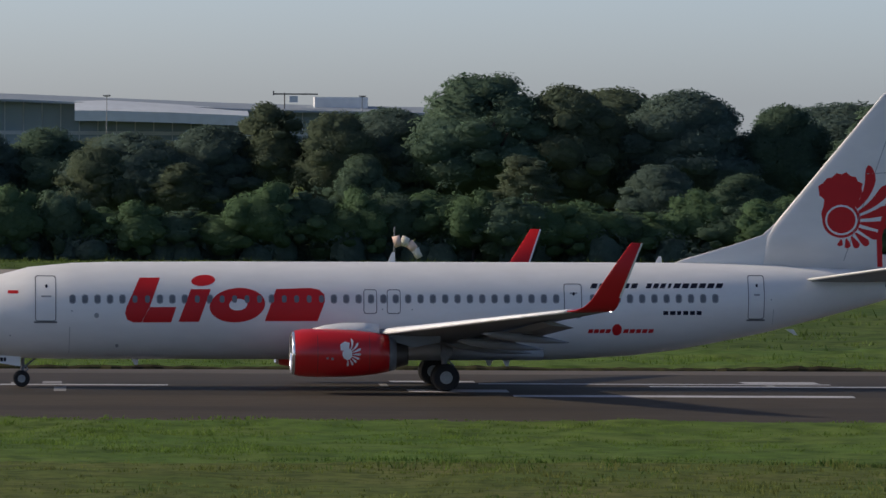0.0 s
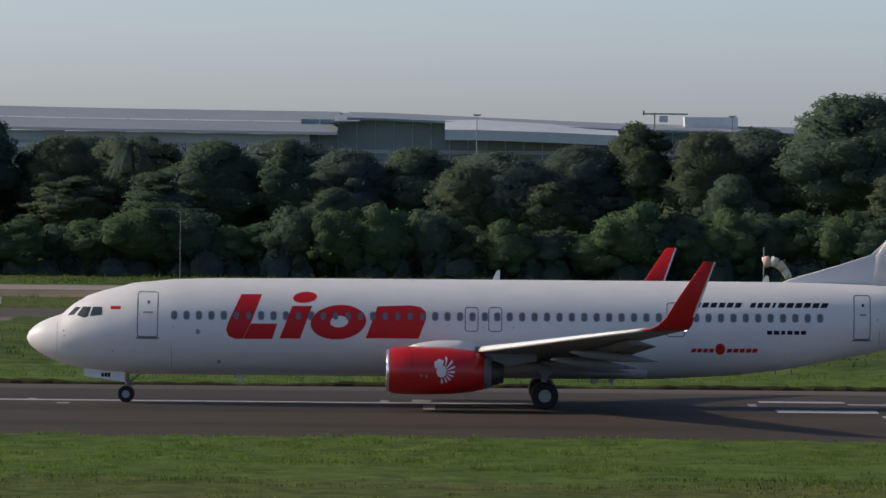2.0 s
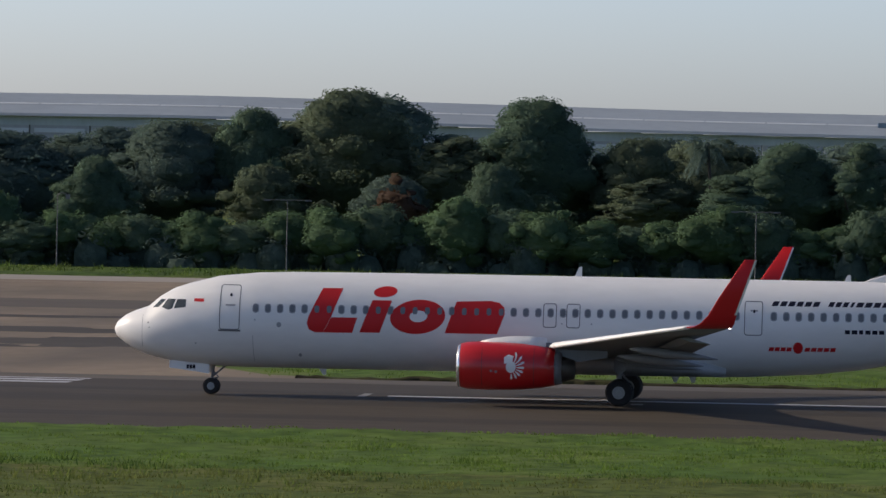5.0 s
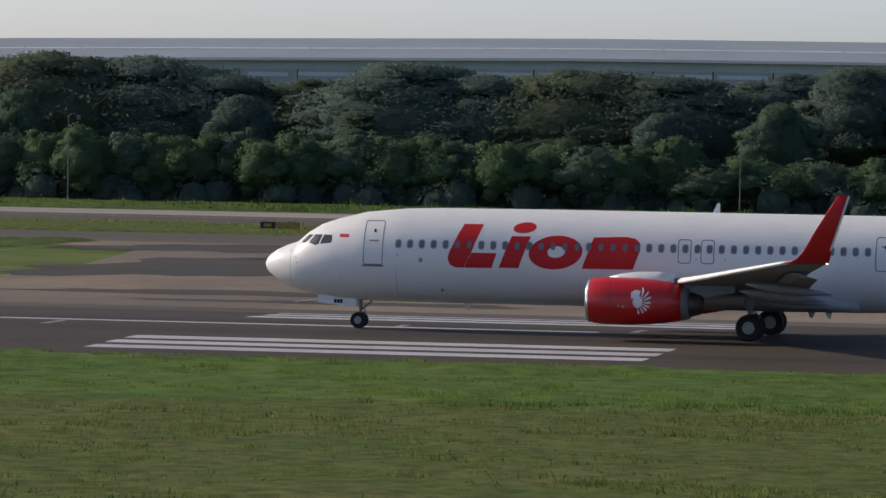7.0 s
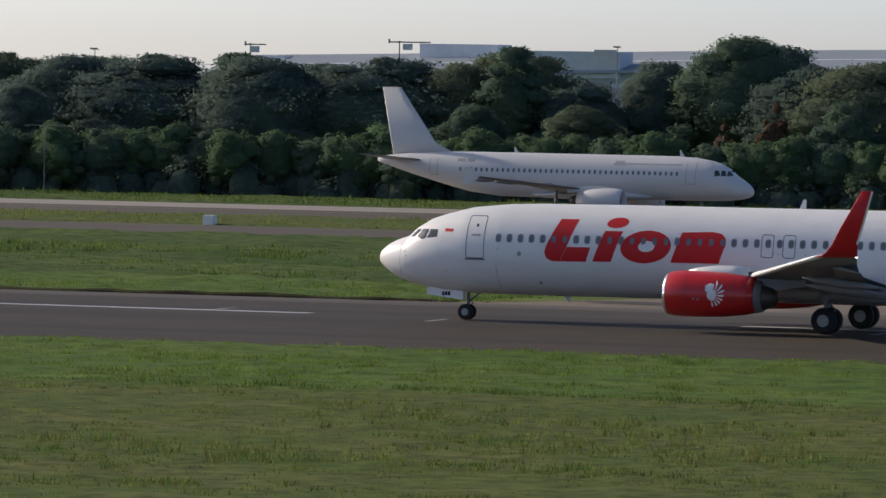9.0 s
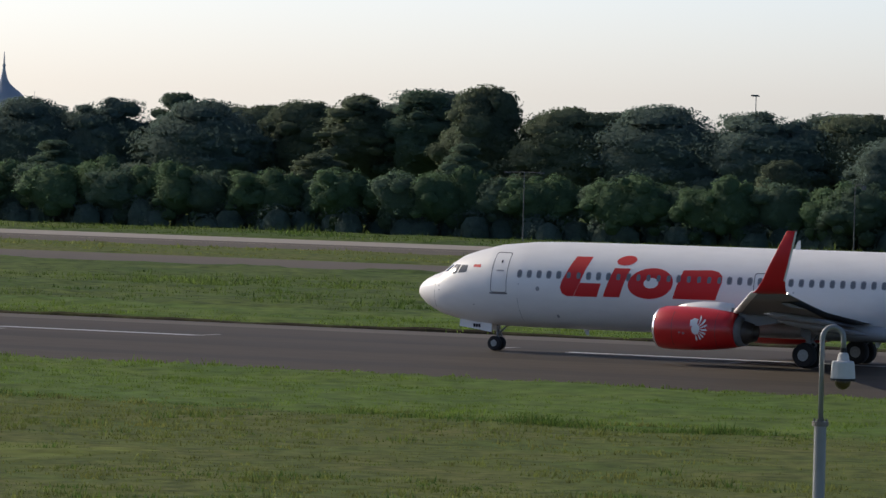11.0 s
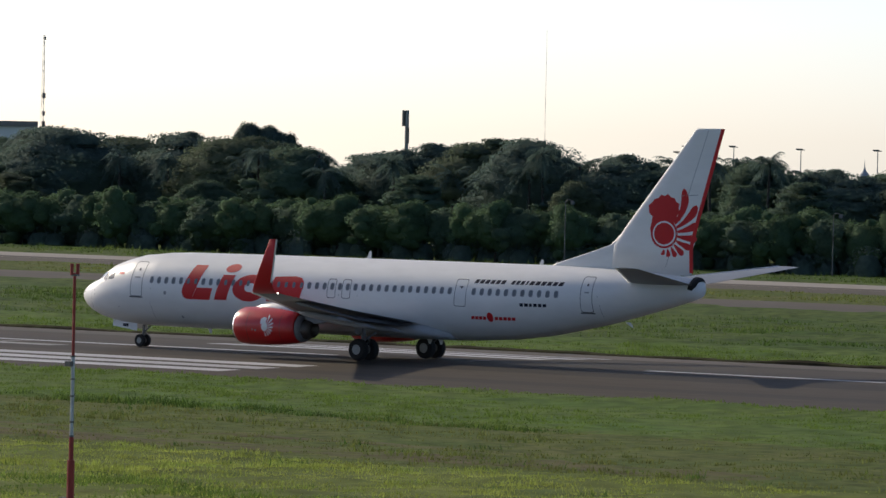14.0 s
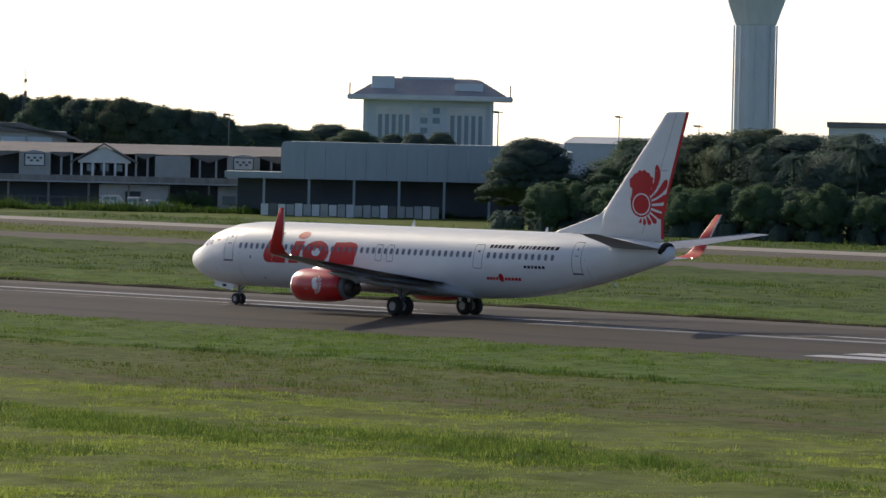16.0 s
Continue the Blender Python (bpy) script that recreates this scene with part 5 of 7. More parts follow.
TREE_WORDS = {"dome": "broad dark green tree with a rounded dense crown", "umbrella": "spreading umbrella-shaped rain tree with flat layers",
              "slim": "tall narrow green tree with an uneven crown", "shrub": "dense green roadside shrub at the foot of the trees", "rusty": "small tree with rusty brown leaves"}


def tree(kind, x, y, w, h, turn, pick):
    crown, tm, w0, h0 = PROTO[kind][pick % len(PROTO[kind])]
    root = thing("shrub" if kind == "shrub" else "tree", TREE_WORDS[kind], "bush" if kind == "shrub" else "tree", "row of shrubs" if kind == "shrub" else "belt of trees")
    root.matrix_basis = pose(x, y, ground_z(y), 0, 0, turn)
    root.scale = (w / w0, w / w0, h / h0)
    shared("crown", crown, root)
    shared("trunk", tm, root)
    return root


def coconut(x, y, h, seed):
    r = random.Random(seed)
    root = thing("palm_tree", "tall coconut palm with drooping fronds", "palm", "belt of trees", at=pose(x, y, ground_z(y), 0, 0, r.uniform(0, 360)))
    bm = bmesh.new()
    lean = r.uniform(-0.9, 0.9)
    add_rod(bm, (0, 0, -0.2), (lean * 0.4, 0, h * 0.5), 0.24, 0.18, 8)
    add_rod(bm, (lean * 0.4, 0, h * 0.5), (lean, 0, h - 1.2), 0.18, 0.13, 8)
    part("trunk", bm, BARK, root)
    bm = bmesh.new()
    for k in range(26):
        a, rise, long = r.uniform(0, 6.283), r.uniform(-0.5, 1.35), r.uniform(2.4, 3.6)
        pts = []
        for j in range(8):
            t = j / 7
            pts.append(Vector((lean + math.cos(a) * long * t * 0.85, math.sin(a) * long * t * 0.85, h - 1.6 + rise * long * t * 0.8 - 2.3 * t * t)))
        across = Vector((-math.sin(a), math.cos(a), 0))
        for j in range(7):
            p, q = pts[j], pts[j + 1]
            wd = 0.75 * (1 - abs(2 * (j + 0.6) / 7 - 1) ** 2) + 0.15
            for sg in (-1, 1):
                for m in range(4):
                    s = p.lerp(q, m * 0.25)
                    e = s + across * sg * wd * r.uniform(0.6, 1.1) + (q - p) * r.uniform(0.5, 1.1) + Vector((0, 0, -0.55 * wd * r.uniform(0.6, 1.5)))
                    f = s + (q - p) * 0.2
                    bm.faces.new([bm.verts.new(s), bm.verts.new(f), bm.verts.new(e)])
    part("fronds", bm, LEAF_DARK, root, "drooping dark green fronds")
    return root


# the belt's skyline: place along the belt, height, width, kind
BELT = []
for row in ("96 15 11 dome", "86 15 11 dome", "78 15 9 slim", "69 14.6 11 dome", "59 16 13 dome", "47 16.6 12 dome", "39 17.5 15 dome", "30 14 11 dome", "24 13.8 9 dome", "18 15.6 7 slim", "12 12.2 10 dome", "4 11.4 11 umbrella", "-4 11.9 10 dome", "-11 11.6 9 dome", "-17 12.9 6 slim", "-24 12.4 11 dome", "-32 12.6 11 umbrella", "-39 12.8 9 dome",
            "-49 16.4 13 dome", "-57 13.4 8 slim", "-68 17.2 14 dome", "-77 15 9 dome", "-85 13.6 11 dome", "-93 12.7 15 umbrella", "-103 12.2 16 umbrella",
            "-112 12.9 17 umbrella", "-121 12.2 14 umbrella", "-130 13.1 18 umbrella", "-141 11.5 13 umbrella", "-149 11.8 14 umbrella", "-157 13.3 17 umbrella", "-167 13.9 17 umbrella", "-175 13.4 12 umbrella",
            "-184 16.5 14 dome", "-193 13.8 9 dome", "-200 11.3 9 umbrella", "-207 15.5 6.5 slim", "-214 13.2 11 umbrella", "-223 13.6 17 umbrella", "-233 13.3 13 umbrella", "-239 14.4 8 slim", "-248 13.6 17 umbrella",
            "-258 13.2 14 umbrella", "-268 13.6 12 umbrella", "-278 13.5 14 umbrella", "-289 13.8 15 umbrella", "-300 13.6 13 umbrella", "-310 16 10 dome", "-321 15.5 9 slim", "-329 15.6 10 slim", "-338 13.8 12 dome",
            "-347 13.2 13 umbrella", "-355 14.6 7 slim", "-363 13.3 11 umbrella", "-371 13 12 umbrella", "-381 11.4 13 umbrella", "-391 11.2 13 umbrella", "-402 11.8 12 dome", "-412 11.5 13 umbrella", "-421 12 12 umbrella",
            "-433 13.2 13 umbrella", "-446 13.4 15 umbrella", "-459 12.6 14 umbrella", "-470 12 13 dome", "-482 13 15 umbrella", "-494 13.3 15 umbrella", "-507 13.4 16 umbrella", "-519 13.6 14 dome", "-531 12.8 15 umbrella", "-543 12.4 14 umbrella",
            "-555 13.2 14 umbrella", "-567 12.6 14 dome", "-579 11.6 13 dome", "-590 11.3 12 dome", "-599 9.6 10 dome"):
    x, h, w, kind = row.split()
    BELT.append((float(x), float(h), float(w), kind))
rb = random.Random(33)
for i, (x, h, w, kind) in enumerate(BELT):
    tall = (1.05 if kind == "umbrella" else 1.0) * lerp_table(-x, (380, 430), (1.0, 1.05))
    tree(kind, x, 600 + rb.uniform(-7, 5), w * (1.62 if kind == "umbrella" else 1.4), h * tall, rb.uniform(0, 360), i)
# behind and between them, a little lower
for i in range(30):
    x = 100 - i * 23.4 + rb.uniform(-3, 3)
    if x < -585:
        break
    top = lerp_table(-x, [-b[0] for b in BELT], [b[1] for b in BELT])
    tree(rb.choice(("dome", "umbrella")), x * 1.05, 632 + rb.uniform(-6, 6), rb.uniform(21, 27), top * 1.0, rb.uniform(0, 360), i)
# low trees in front
for i in range(50):
    x = 92 - i * 13.2 + rb.uniform(-4, 4)
    if x > -110 or rb.random() < 0.5:
        tree(rb.choice(("dome", "dome", "slim")), x * 0.97, 580 + rb.uniform(-5, 4), rb.uniform(8, 12), rb.uniform(8.0, 10.5), rb.uniform(0, 360), i + 1)
# the hedge of shrubs
x = 96.0
i = 0
while x > -556:
    h = rb.uniform(4.6, 7.2) if x > -95 else rb.uniform(6.3, 7.3)
    tree("shrub", x, 557 + rb.uniform(-2.0, 2.0), rb.uniform(7.5, 10), h, rb.uniform(0, 360), i)
    x -= rb.uniform(2.8, 4.6)
    i += 1
tree("rusty", -173, 578, 5.0, 10.0, 40, 0)
tree("rusty", -177, 574, 4.0, 8.0, 140, 0)
tree("rusty", -60, 572, 7.0, 9.0, 200, 0)
tree("rusty", -256, 570, 5.0, 5.5, 10, 0)
# palms
for i in range(46):
    x = -392 - i * 4.1 + rb.uniform(-1.6, 1.6)
    coconut(x, 592 + rb.uniform(-5, 8), rb.uniform(10.6, 13.4), i)
for x, h in ((-428, 14.0), (-396, 13.6), (-404, 13.8), (-31, 13.5)):
    coconut(x, 588, h, int(-x))


# undergrowth that closes the foot of the belt, as one mass of leaves
lumps = []
for k in range(311):
    lx = 100 - k * 2.12
    lumps.append((lx, 556 + 1.5 * math.sin(k * 1.7), -2.6 + 0.5 * math.sin(k * 2.3), 2.4, 1.6, 2.4 + 0.9 * math.sin(k * 0.7) * math.sin(k * 2.9)))
me = leaf_mesh("undergrowth", lumps, 0.2, 5.0, 91, core=0.7)
me.materials.append(LEAF_DARK)
tagged(new("undergrowth", me), "dark tangled undergrowth below the trees", "undergrowth", kind="stuff")


# ---- distance: buildings ----
# Cladding colour lifted so that far walls look pale through haze.
BLUE_GREY = mat("haze_blue_grey_cladding", (0.54, 0.59, 0.63), 0.7, vary=0.2, scale=0.08, vary2=0.15, scale2=0.6)
# Pale blue that puts the distance haze into the wall colour.
HAZE_BLUE = mat("haze_blue_render", (0.66, 0.73, 0.78), 0.75, vary=0.2, scale=0.08, vary2=0.12, scale2=0.6)
DARK_GLASS = mat("tinted_facade_glass", (0.22, 0.30, 0.35), 0.25, vary=0.3, scale=0.1, spec=0.7)
# Near-black base colour that stands in for shade inside open bays.
SHADE = mat("bay_shade_colour", (0.095, 0.108, 0.122), 0.8, vary=0.4, scale=0.2)
# Pale render, brightened likewise in place of haze on far buildings.
PALE = mat("pale_render", (0.78, 0.79, 0.79), 0.8, vary=0.25, scale=0.1, vary2=0.15, scale2=0.7)
STAINED = mat("stained_concrete", (0.40, 0.375, 0.34), 0.85, vary=0.8, scale=0.5, tint=(0.22, 0.205, 0.185), vary2=0.5, scale2=1.6, stretch=(1, 1, 0.25))
TILE = mat("brown_roof_tiles", (0.24, 0.225, 0.215), 0.8, vary=0.35, scale=0.2, vary2=0.25, scale2=1.5)
HANGAR = mat("green_grey_hangar_sheet", (0.42, 0.48, 0.50), 0.7, vary=0.25, scale=0.1, vary2=0.15, scale2=1.2, stretch=(1, 1, 0.2))
DOME = mat("blue_dome_tiles", (0.28, 0.32, 0.37), 0.6, vary=0.3, scale=0.4, tint=(0.30, 0.32, 0.35))
STEEL = mat("galvanised_steel", (0.26, 0.27, 0.28), 0.6, 0.4, vary=0.3, scale=2.0)
RUST_RED = mat("red_mast_paint", (0.34, 0.035, 0.025), 0.6, vary=0.4, scale=3.0)
MAST_WHITE = mat("white_mast_paint", (0.55, 0.55, 0.54), 0.6, vary=0.35, scale=4.0)
ORANGE = mat("windsock_cloth", (0.86, 0.62, 0.50), 0.8, vary=0.3, scale=1.0)


CREAM = mat("faded_cream_cloth", (0.80, 0.74, 0.60), 0.8, vary=0.25, scale=1.0)


def spot(az, dist, el=None):
    """A place by bearing (degrees to the left), distance and, where given, elevation."""
    a = radians(az)
    z = ground_z(dist * math.cos(a)) if el is None else EYE.z + dist * math.tan(radians(el))
    return Vector((-dist * math.sin(a), dist * math.cos(a), z))


def boxpart(name, c, s, material, parent, label="", bevel=0.0):
    bm = bmesh.new()
    add_box(bm, c, s)
    if bevel:
        bmesh.ops.bevel(bm, geom=bm.edges, offset=bevel, segments=2, affect="EDGES")
    return part(name, bm, material, parent, label)


# the long terminal
WALL_GREY = mat("grey_terminal_wall", (0.36, 0.38, 0.40), 0.7, vary=0.25, scale=0.08, vary2=0.15, scale2=0.7)
terminal = thing("terminal_building", "long airport terminal with a curved pale metal roof", "terminal")
TY = 1300.0
ROOF_AZ, ROOF_EL = (-3.22, -1.42, 0.84, 2.98, 3.58, 7.85, 10.95, 16.2, 22.4), (-0.066, -0.039, 0.044, 0.057, 0.062, 0.126, 0.119, 0.044, -0.10)


def roof_z(x):
    az = math.degrees(math.atan2(-x, TY))
    return EYE.z + math.hypot(x, TY) * math.tan(radians(lerp_table(az, ROOF_AZ, ROOF_EL)))


bm = bmesh.new()
rings = []
for i in range(39):
    x = -26.2 - i * 13.2
    z = roof_z(x)
    rings.append([(x, TY, z - 5.0), (x, TY + 0.4, z - 4.4), (x, TY + 14, z - 2.4), (x, TY + 34, z), (x, TY + 40, z - 0.6), (x, TY + 40, z - 5.0)])
loft(bm, rings)
part("main_roof", bm, ROOF, terminal, "curved pale blue-grey metal roof")
for i in range(38):
    x = -32.2 - i * 13.2
    z = roof_z(x)
    bm = bmesh.new()
    loft(bm, [[(x, TY + 13.6, z - 2.40), (x, TY + 14.2, z - 2.15), (x, TY + 14.6, z - 2.30)], [(x - 12.8, TY + 13.6, roof_z(x - 12.8) - 2.40), (x - 12.8, TY + 14.2, roof_z(x - 12.8) - 2.15), (x - 12.8, TY + 14.6, roof_z(x - 12.8) - 2.30)]])
    part("roof_ridge", bm, BLUE_GREY, terminal)
    boxpart("dark_soffit", (x - 6.6, TY + 6, z - 6.0), (13.2, 8, 2.0), HANGAR, terminal)
    boxpart("wall_bay", (x - 6.6, TY + 5, (z - 7 - 3) / 2), (12.9, 6, z - 7 + 3), WALL_GREY, terminal)
    boxpart("window_band", (x - 6.6, TY + 1.9, z - 8.1), (9.0 + 2 * (i % 3), 0.3, 0.9), BLUE_GREY, terminal)
# sloping end of the main roof and the glass hall beside it
bm = bmesh.new()
loft(bm, [[(x, TY - 1, roof_z(x) - 2.4), (x, TY + 40, roof_z(x) - 2.4), (x + s, TY + 40, roof_z(x) - 0.2), (x + s, TY - 1, roof_z(x) - 2.0)] for x, s in ((-28.2, 1.5), (-25.4, 4.0))])
part("gable_end", bm, ROOF, terminal, "pale slanted roof end")
bm = bmesh.new()
rings = []
for i in range(13):
    x = -24.2 + i * 8.2
    z = roof_z(x)
    rings.append([(x, TY + 4, z - 1.7), (x, TY + 4, z - 1.2), (x, TY + 26, z), (x, TY + 40, z - 0.5), (x, TY + 40, z - 1.7)])
loft(bm, rings)
part("hall_roof", bm, ROOF, terminal, "thin pale roof over the glass hall")
for i in range(27):
    x = -34.2 + i * 4.0
    z = roof_z(x) - 1.7
    boxpart("glass_panel", (x + 2, TY + 12, (z - 3) / 2), (3.8, 0.4, z + 3), DARK_GLASS, terminal)
    boxpart("mullion", (x, TY + 11.7, (z - 3) / 2), (0.22, 0.5, z + 3), BLUE_GREY, terminal)
boxpart("floor_band", (25.8, TY + 11.5, roof_z(25.8) - 6.8), (96, 0.8, 0.8), BLUE_GREY, terminal)
bm = bmesh.new()
loft(bm, [[(x, TY - 6, z - 2.2), (x, TY - 6, z), (x, TY + 6, z + 2.0 * k), (x, TY + 10, z - 2.2)] for x, z, k in ((-3.2, 9.2, 1.0), (3.8, 9.2, 1.1), (17.8, 8.9, 0.9), (33.8, 8.3, 0.6))])
part("canopy", bm, BLUE_GREY, terminal, "pale curved entrance canopy")
boxpart("roof_block", (54.3, TY + 20, 11.2), (11.5, 8, 2.4), PALE, terminal)
boxpart("roof_plant", (-473, TY + 30, 10.0), (19, 10, 5.5), PALE, terminal, "pale rooftop plant room")
boxpart("roof_plant", (-437, TY + 6, 8.5), (22, 10, 6.0), BLUE_GREY, terminal, "blue-grey rooftop block")
boxpart("roof_plant", (-521, TY + 30, 8.2), (10, 10, 2.5), PALE, terminal)
boxpart("roof_plant", (-428, TY - 3, 11.2), (4, 4, 1.5), MAST_WHITE, terminal, "bright white rooftop box")


def crane(az, dist, el0, el1, reach):
    c = thing("roof_crane", "dark rooftop maintenance crane with a level boom", "crane", "roof cranes")
    a, b = spot(az, dist, el0), spot(az, dist, el1)
    c.location = a
    h = b.z - a.z
    bm = bmesh.new()
    add_rod(bm, (0, 0, -10), (0, 0, h), 0.14)
    part("post", bm, METAL, c)
    bm = bmesh.new()
    add_box(bm, (reach * 0.25, 0, h - 0.3), (reach, 0.35, 0.3))
    add_box(bm, (-reach * 0.25, 0, h - 0.1), (0.3, 0.4, 1.0))
    part("boom", bm, METAL, c)
    boxpart("cab", (reach * 0.2, 0, h - 1.4), (1.8, 1.5, 1.4), BLUE_GREY, c)


crane(-1.83, 1310, -0.05, 0.065, 9.5)
crane(20.2, 1390, -0.02, 0.062, 10)
crane(21.6, 1390, -0.09, 0.02, 5)


def high_mast(az, dist, el, label="tall steel floodlight mast with a ring of lamps"):
    m = thing("floodlight_mast", label, "light mast", "floodlight masts", at=Matrix.Translation(spot(az, dist)))
    h = spot(az, dist, el).z - m.location.z
    bm = bmesh.new()
    add_rod(bm, (0, 0, 0), (0, 0, h), 0.16, 0.08)
    part("pole", bm, STEEL, m)
    bm = bmesh.new()
    add_box(bm, (0, 0, h), (1.1, 1.1, 0.16))
    for k in range(4):
        add_box(bm, ((k - 1.5) * 0.38, -0.6, h + 0.15), (0.26, 0.24, 0.24))
    part("lamp_ring", bm, METAL, m)


for az, dist, el in ((-0.16, 1150, 0.02), (23.06, 1100, -0.06), (25.0, 1100, 0.045), (-2.56, 1250, 0.03), (34.8, 1150, -0.146), (34.72, 1150, -0.091), (34.28, 1150, -0.082), (33.65, 1150, -0.095),
                     (32.93, 1150, -0.09), (47.7, 1000, -0.05), (45.17, 1000, 0.03), (44.03, 1300, 0.012), (43.28, 1100, -0.06), (18.15, 1200, 0.03)):
    high_mast(az, dist, el)


# mosque
def onion(name, base, r, h, material, parent, label=""):
    bm = bmesh.new()
    prof = ((0.90, 0.0), (0.98, 0.07), (1.0, 0.14), (0.96, 0.22), (0.85, 0.30), (0.66, 0.37), (0.44, 0.43), (0.28, 0.49), (0.18, 0.55), (0.12, 0.62), (0.07, 0.70), (0.05, 0.76), (0.08, 0.78), (0.04, 0.81), (0.012, 1.0))
    loft(bm, [[(base[0] + math.sin(a) * r * q, base[1] + math.cos(a) * r * q, base[2] + z * h) for a in [2 * math.pi * k / 24 for k in range(24)]] for q, z in prof])
    return part(name, bm, material, parent, label, True)


c = spot(32.07, 1500)
mosque = thing("mosque", "mosque with a large blue onion dome and slender turrets", "mosque", at=Matrix.Translation((c.x, c.y, 0)))
z0 = EYE.z + 1500 * math.tan(radians(-0.30))
boxpart("hall", (0, 0, (z0 - 3) / 2), (26, 26, z0 + 3), PALE, mosque)
bm = bmesh.new()
add_rod(bm, (0, 0, z0 - 0.5), (0, 0, z0 + 0.4), 5.4, 5.4, 28)
part("drum", bm, PALE, mosque)
onion("dome", (0, 0, z0 + 0.2), 5.9, 15.4, DOME, mosque, "blue tiled onion dome")
for az, el in ((32.59, -0.088), (32.35, -0.067), (31.78, -0.08), (33.05, -0.178)):
    p = spot(az, 1500, el)
    dx, dy = p.x - c.x, p.y - c.y
    top = p.z + 0.4
    t = new("turret")
    t.parent = mosque
    bm = bmesh.new()
    add_rod(bm, (dx, dy, -3), (dx, dy, top - 5.6), 0.9, 0.9, 12)
    part("shaft", bm, PALE, t)
    onion("cap", (dx, dy, top - 5.8), 1.45, 5.8, DOME, t)

# control tower
c = spot(42.77, 1100)
tower = thing("control_tower", "tall control tower in haze-paled concrete flaring at the top", "tower", at=Matrix.Translation((c.x, c.y, 0)))
zn = EYE.z + 1100 * math.tan(radians(0.905))
# Concrete paled towards blue to stand in for haze in front of the tower.
TOWER_HAZE = mat("haze_paled_tower_concrete", (0.70, 0.74, 0.77), 0.8, vary=0.3, scale=0.12, vary2=0.15, scale2=0.8, stretch=(1, 1, 0.4))
bm = bmesh.new()
loft(bm, [[(math.sin(a) * r, math.cos(a) * r, z) for a in [2 * math.pi * (k + 0.5) / 8 for k in range(8)]] for r, z in ((3.85, -3), (3.85, zn))])
part("shaft", bm, TOWER_HAZE, tower, "octagonal concrete shaft")
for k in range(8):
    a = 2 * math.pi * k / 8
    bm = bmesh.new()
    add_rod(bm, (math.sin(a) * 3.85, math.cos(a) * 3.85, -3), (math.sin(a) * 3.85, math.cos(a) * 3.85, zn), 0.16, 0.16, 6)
    part("rib", bm, TOWER_HAZE, tower)
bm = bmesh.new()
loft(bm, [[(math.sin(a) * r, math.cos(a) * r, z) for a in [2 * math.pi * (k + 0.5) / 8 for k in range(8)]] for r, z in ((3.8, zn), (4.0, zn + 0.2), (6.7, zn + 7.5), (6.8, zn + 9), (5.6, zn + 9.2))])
part("flare", bm, TOWER_HAZE, tower)
bm = bmesh.new()
loft(bm, [[(math.sin(a) * r, math.cos(a) * r, z) for a in [2 * math.pi * (k + 0.5) / 8 for k in range(8)]] for r, z in ((5.0, zn + 9.1), (5.8, zn + 12.6))])
part("cab_glazing", bm, DARK_GLASS, tower)
bm = bmesh.new()
loft(bm, [[(math.sin(a) * r, math.cos(a) * r, z) for a in [2 * math.pi * (k + 0.5) / 8 for k in range(8)]] for r, z in ((6.2, zn + 12.6), (6.2, zn + 13.2), (2.0, zn + 14.4))])
part("cab_roof", bm, PALE, tower)

# the block with the wide eaves
az0, dist = 45.85, 1300.0
c = spot(az0, dist)
office = thing("office_block", "office block in haze-tinted pale blue with a wide eave and hipped roof", "building", at=Matrix.Translation((c.x, c.y, 0)) @ pose(0, 0, 0, 0, 0, az0))
EZ = [EYE.z + dist * math.tan(radians(e)) for e in (-0.6, 0.13, 0.175, 0.19, 0.35)]
boxpart("body", (0.5, 0, (EZ[1] - 3) / 2), (27.5, 18, EZ[1] + 3), HAZE_BLUE, office)
boxpart("eave", (0.8, 0, (EZ[1] + EZ[2]) / 2), (35.0, 26, EZ[2] - EZ[1] + 0.1), PALE, office, "pale projecting eave slab", 0.2)
bm = bmesh.new()
loft(bm, [[(0.8 - w, -d, z), (0.8 + w, -d, z), (0.8 + w, d, z), (0.8 - w, d, z)] for w, d, z in ((16.4, 12, EZ[2]), (15.6, 11.2, EZ[2] + 0.5), (10.6, 6.5, EZ[4] - 0.5), (9, 5, EZ[4] - 0.3))])
# Lighter brown than TILE, to offset the shade on this roof.
part("roof", bm, mat("lifted_brown_roof_sheet", (0.46, 0.42, 0.40), 0.7, vary=0.25, scale=0.2, vary2=0.2, scale2=1.2), office, "brown hipped roof")
for x, w, h, y in ((-9.2, 4.8, 2.7, -8.8), (9.0, 6.0, 1.6, -9.6), (0.3, 11, 0.9, -5.2)):
    boxpart("roof_box", (x, y, EZ[4] - (h / 2 if h != 1.6 else 2.1)), (w, 2, h), HAZE_BLUE, office)
# two tall glazed bays with pale fins, and small windows between them
for x0, x1 in ((-10.4, -3.2), (4.9, 12.3)):
    boxpart("bay_frame", ((x0 + x1) / 2, -9.1, EZ[1] - 6.6), (x1 - x0 + 0.6, 0.4, 10.4), PALE, office, "pale framed window bay")
    n = 5
    for k in range(n):
        x = x0 + (x1 - x0) * (k + 0.5) / n
        boxpart("bay_window", (x, -9.32, EZ[1] - 7.2), (0.85, 0.14, 8.2), DARK_GLASS, office)
for k in range(2):
    for j in range(5):
        boxpart("window", (-0.4 + 2.6 * k, -9.1, EZ[1] - 2.2 - 2.1 * j), (1.5, 0.3, 1.2), DARK_GLASS if (k + j) % 3 else PALE, office)
for x in (-12.9, 13.9):
    boxpart("pilaster", (x, -9.15, EZ[1] / 2 - 1.5), (0.8, 0.6, EZ[1] + 3), PALE, office)
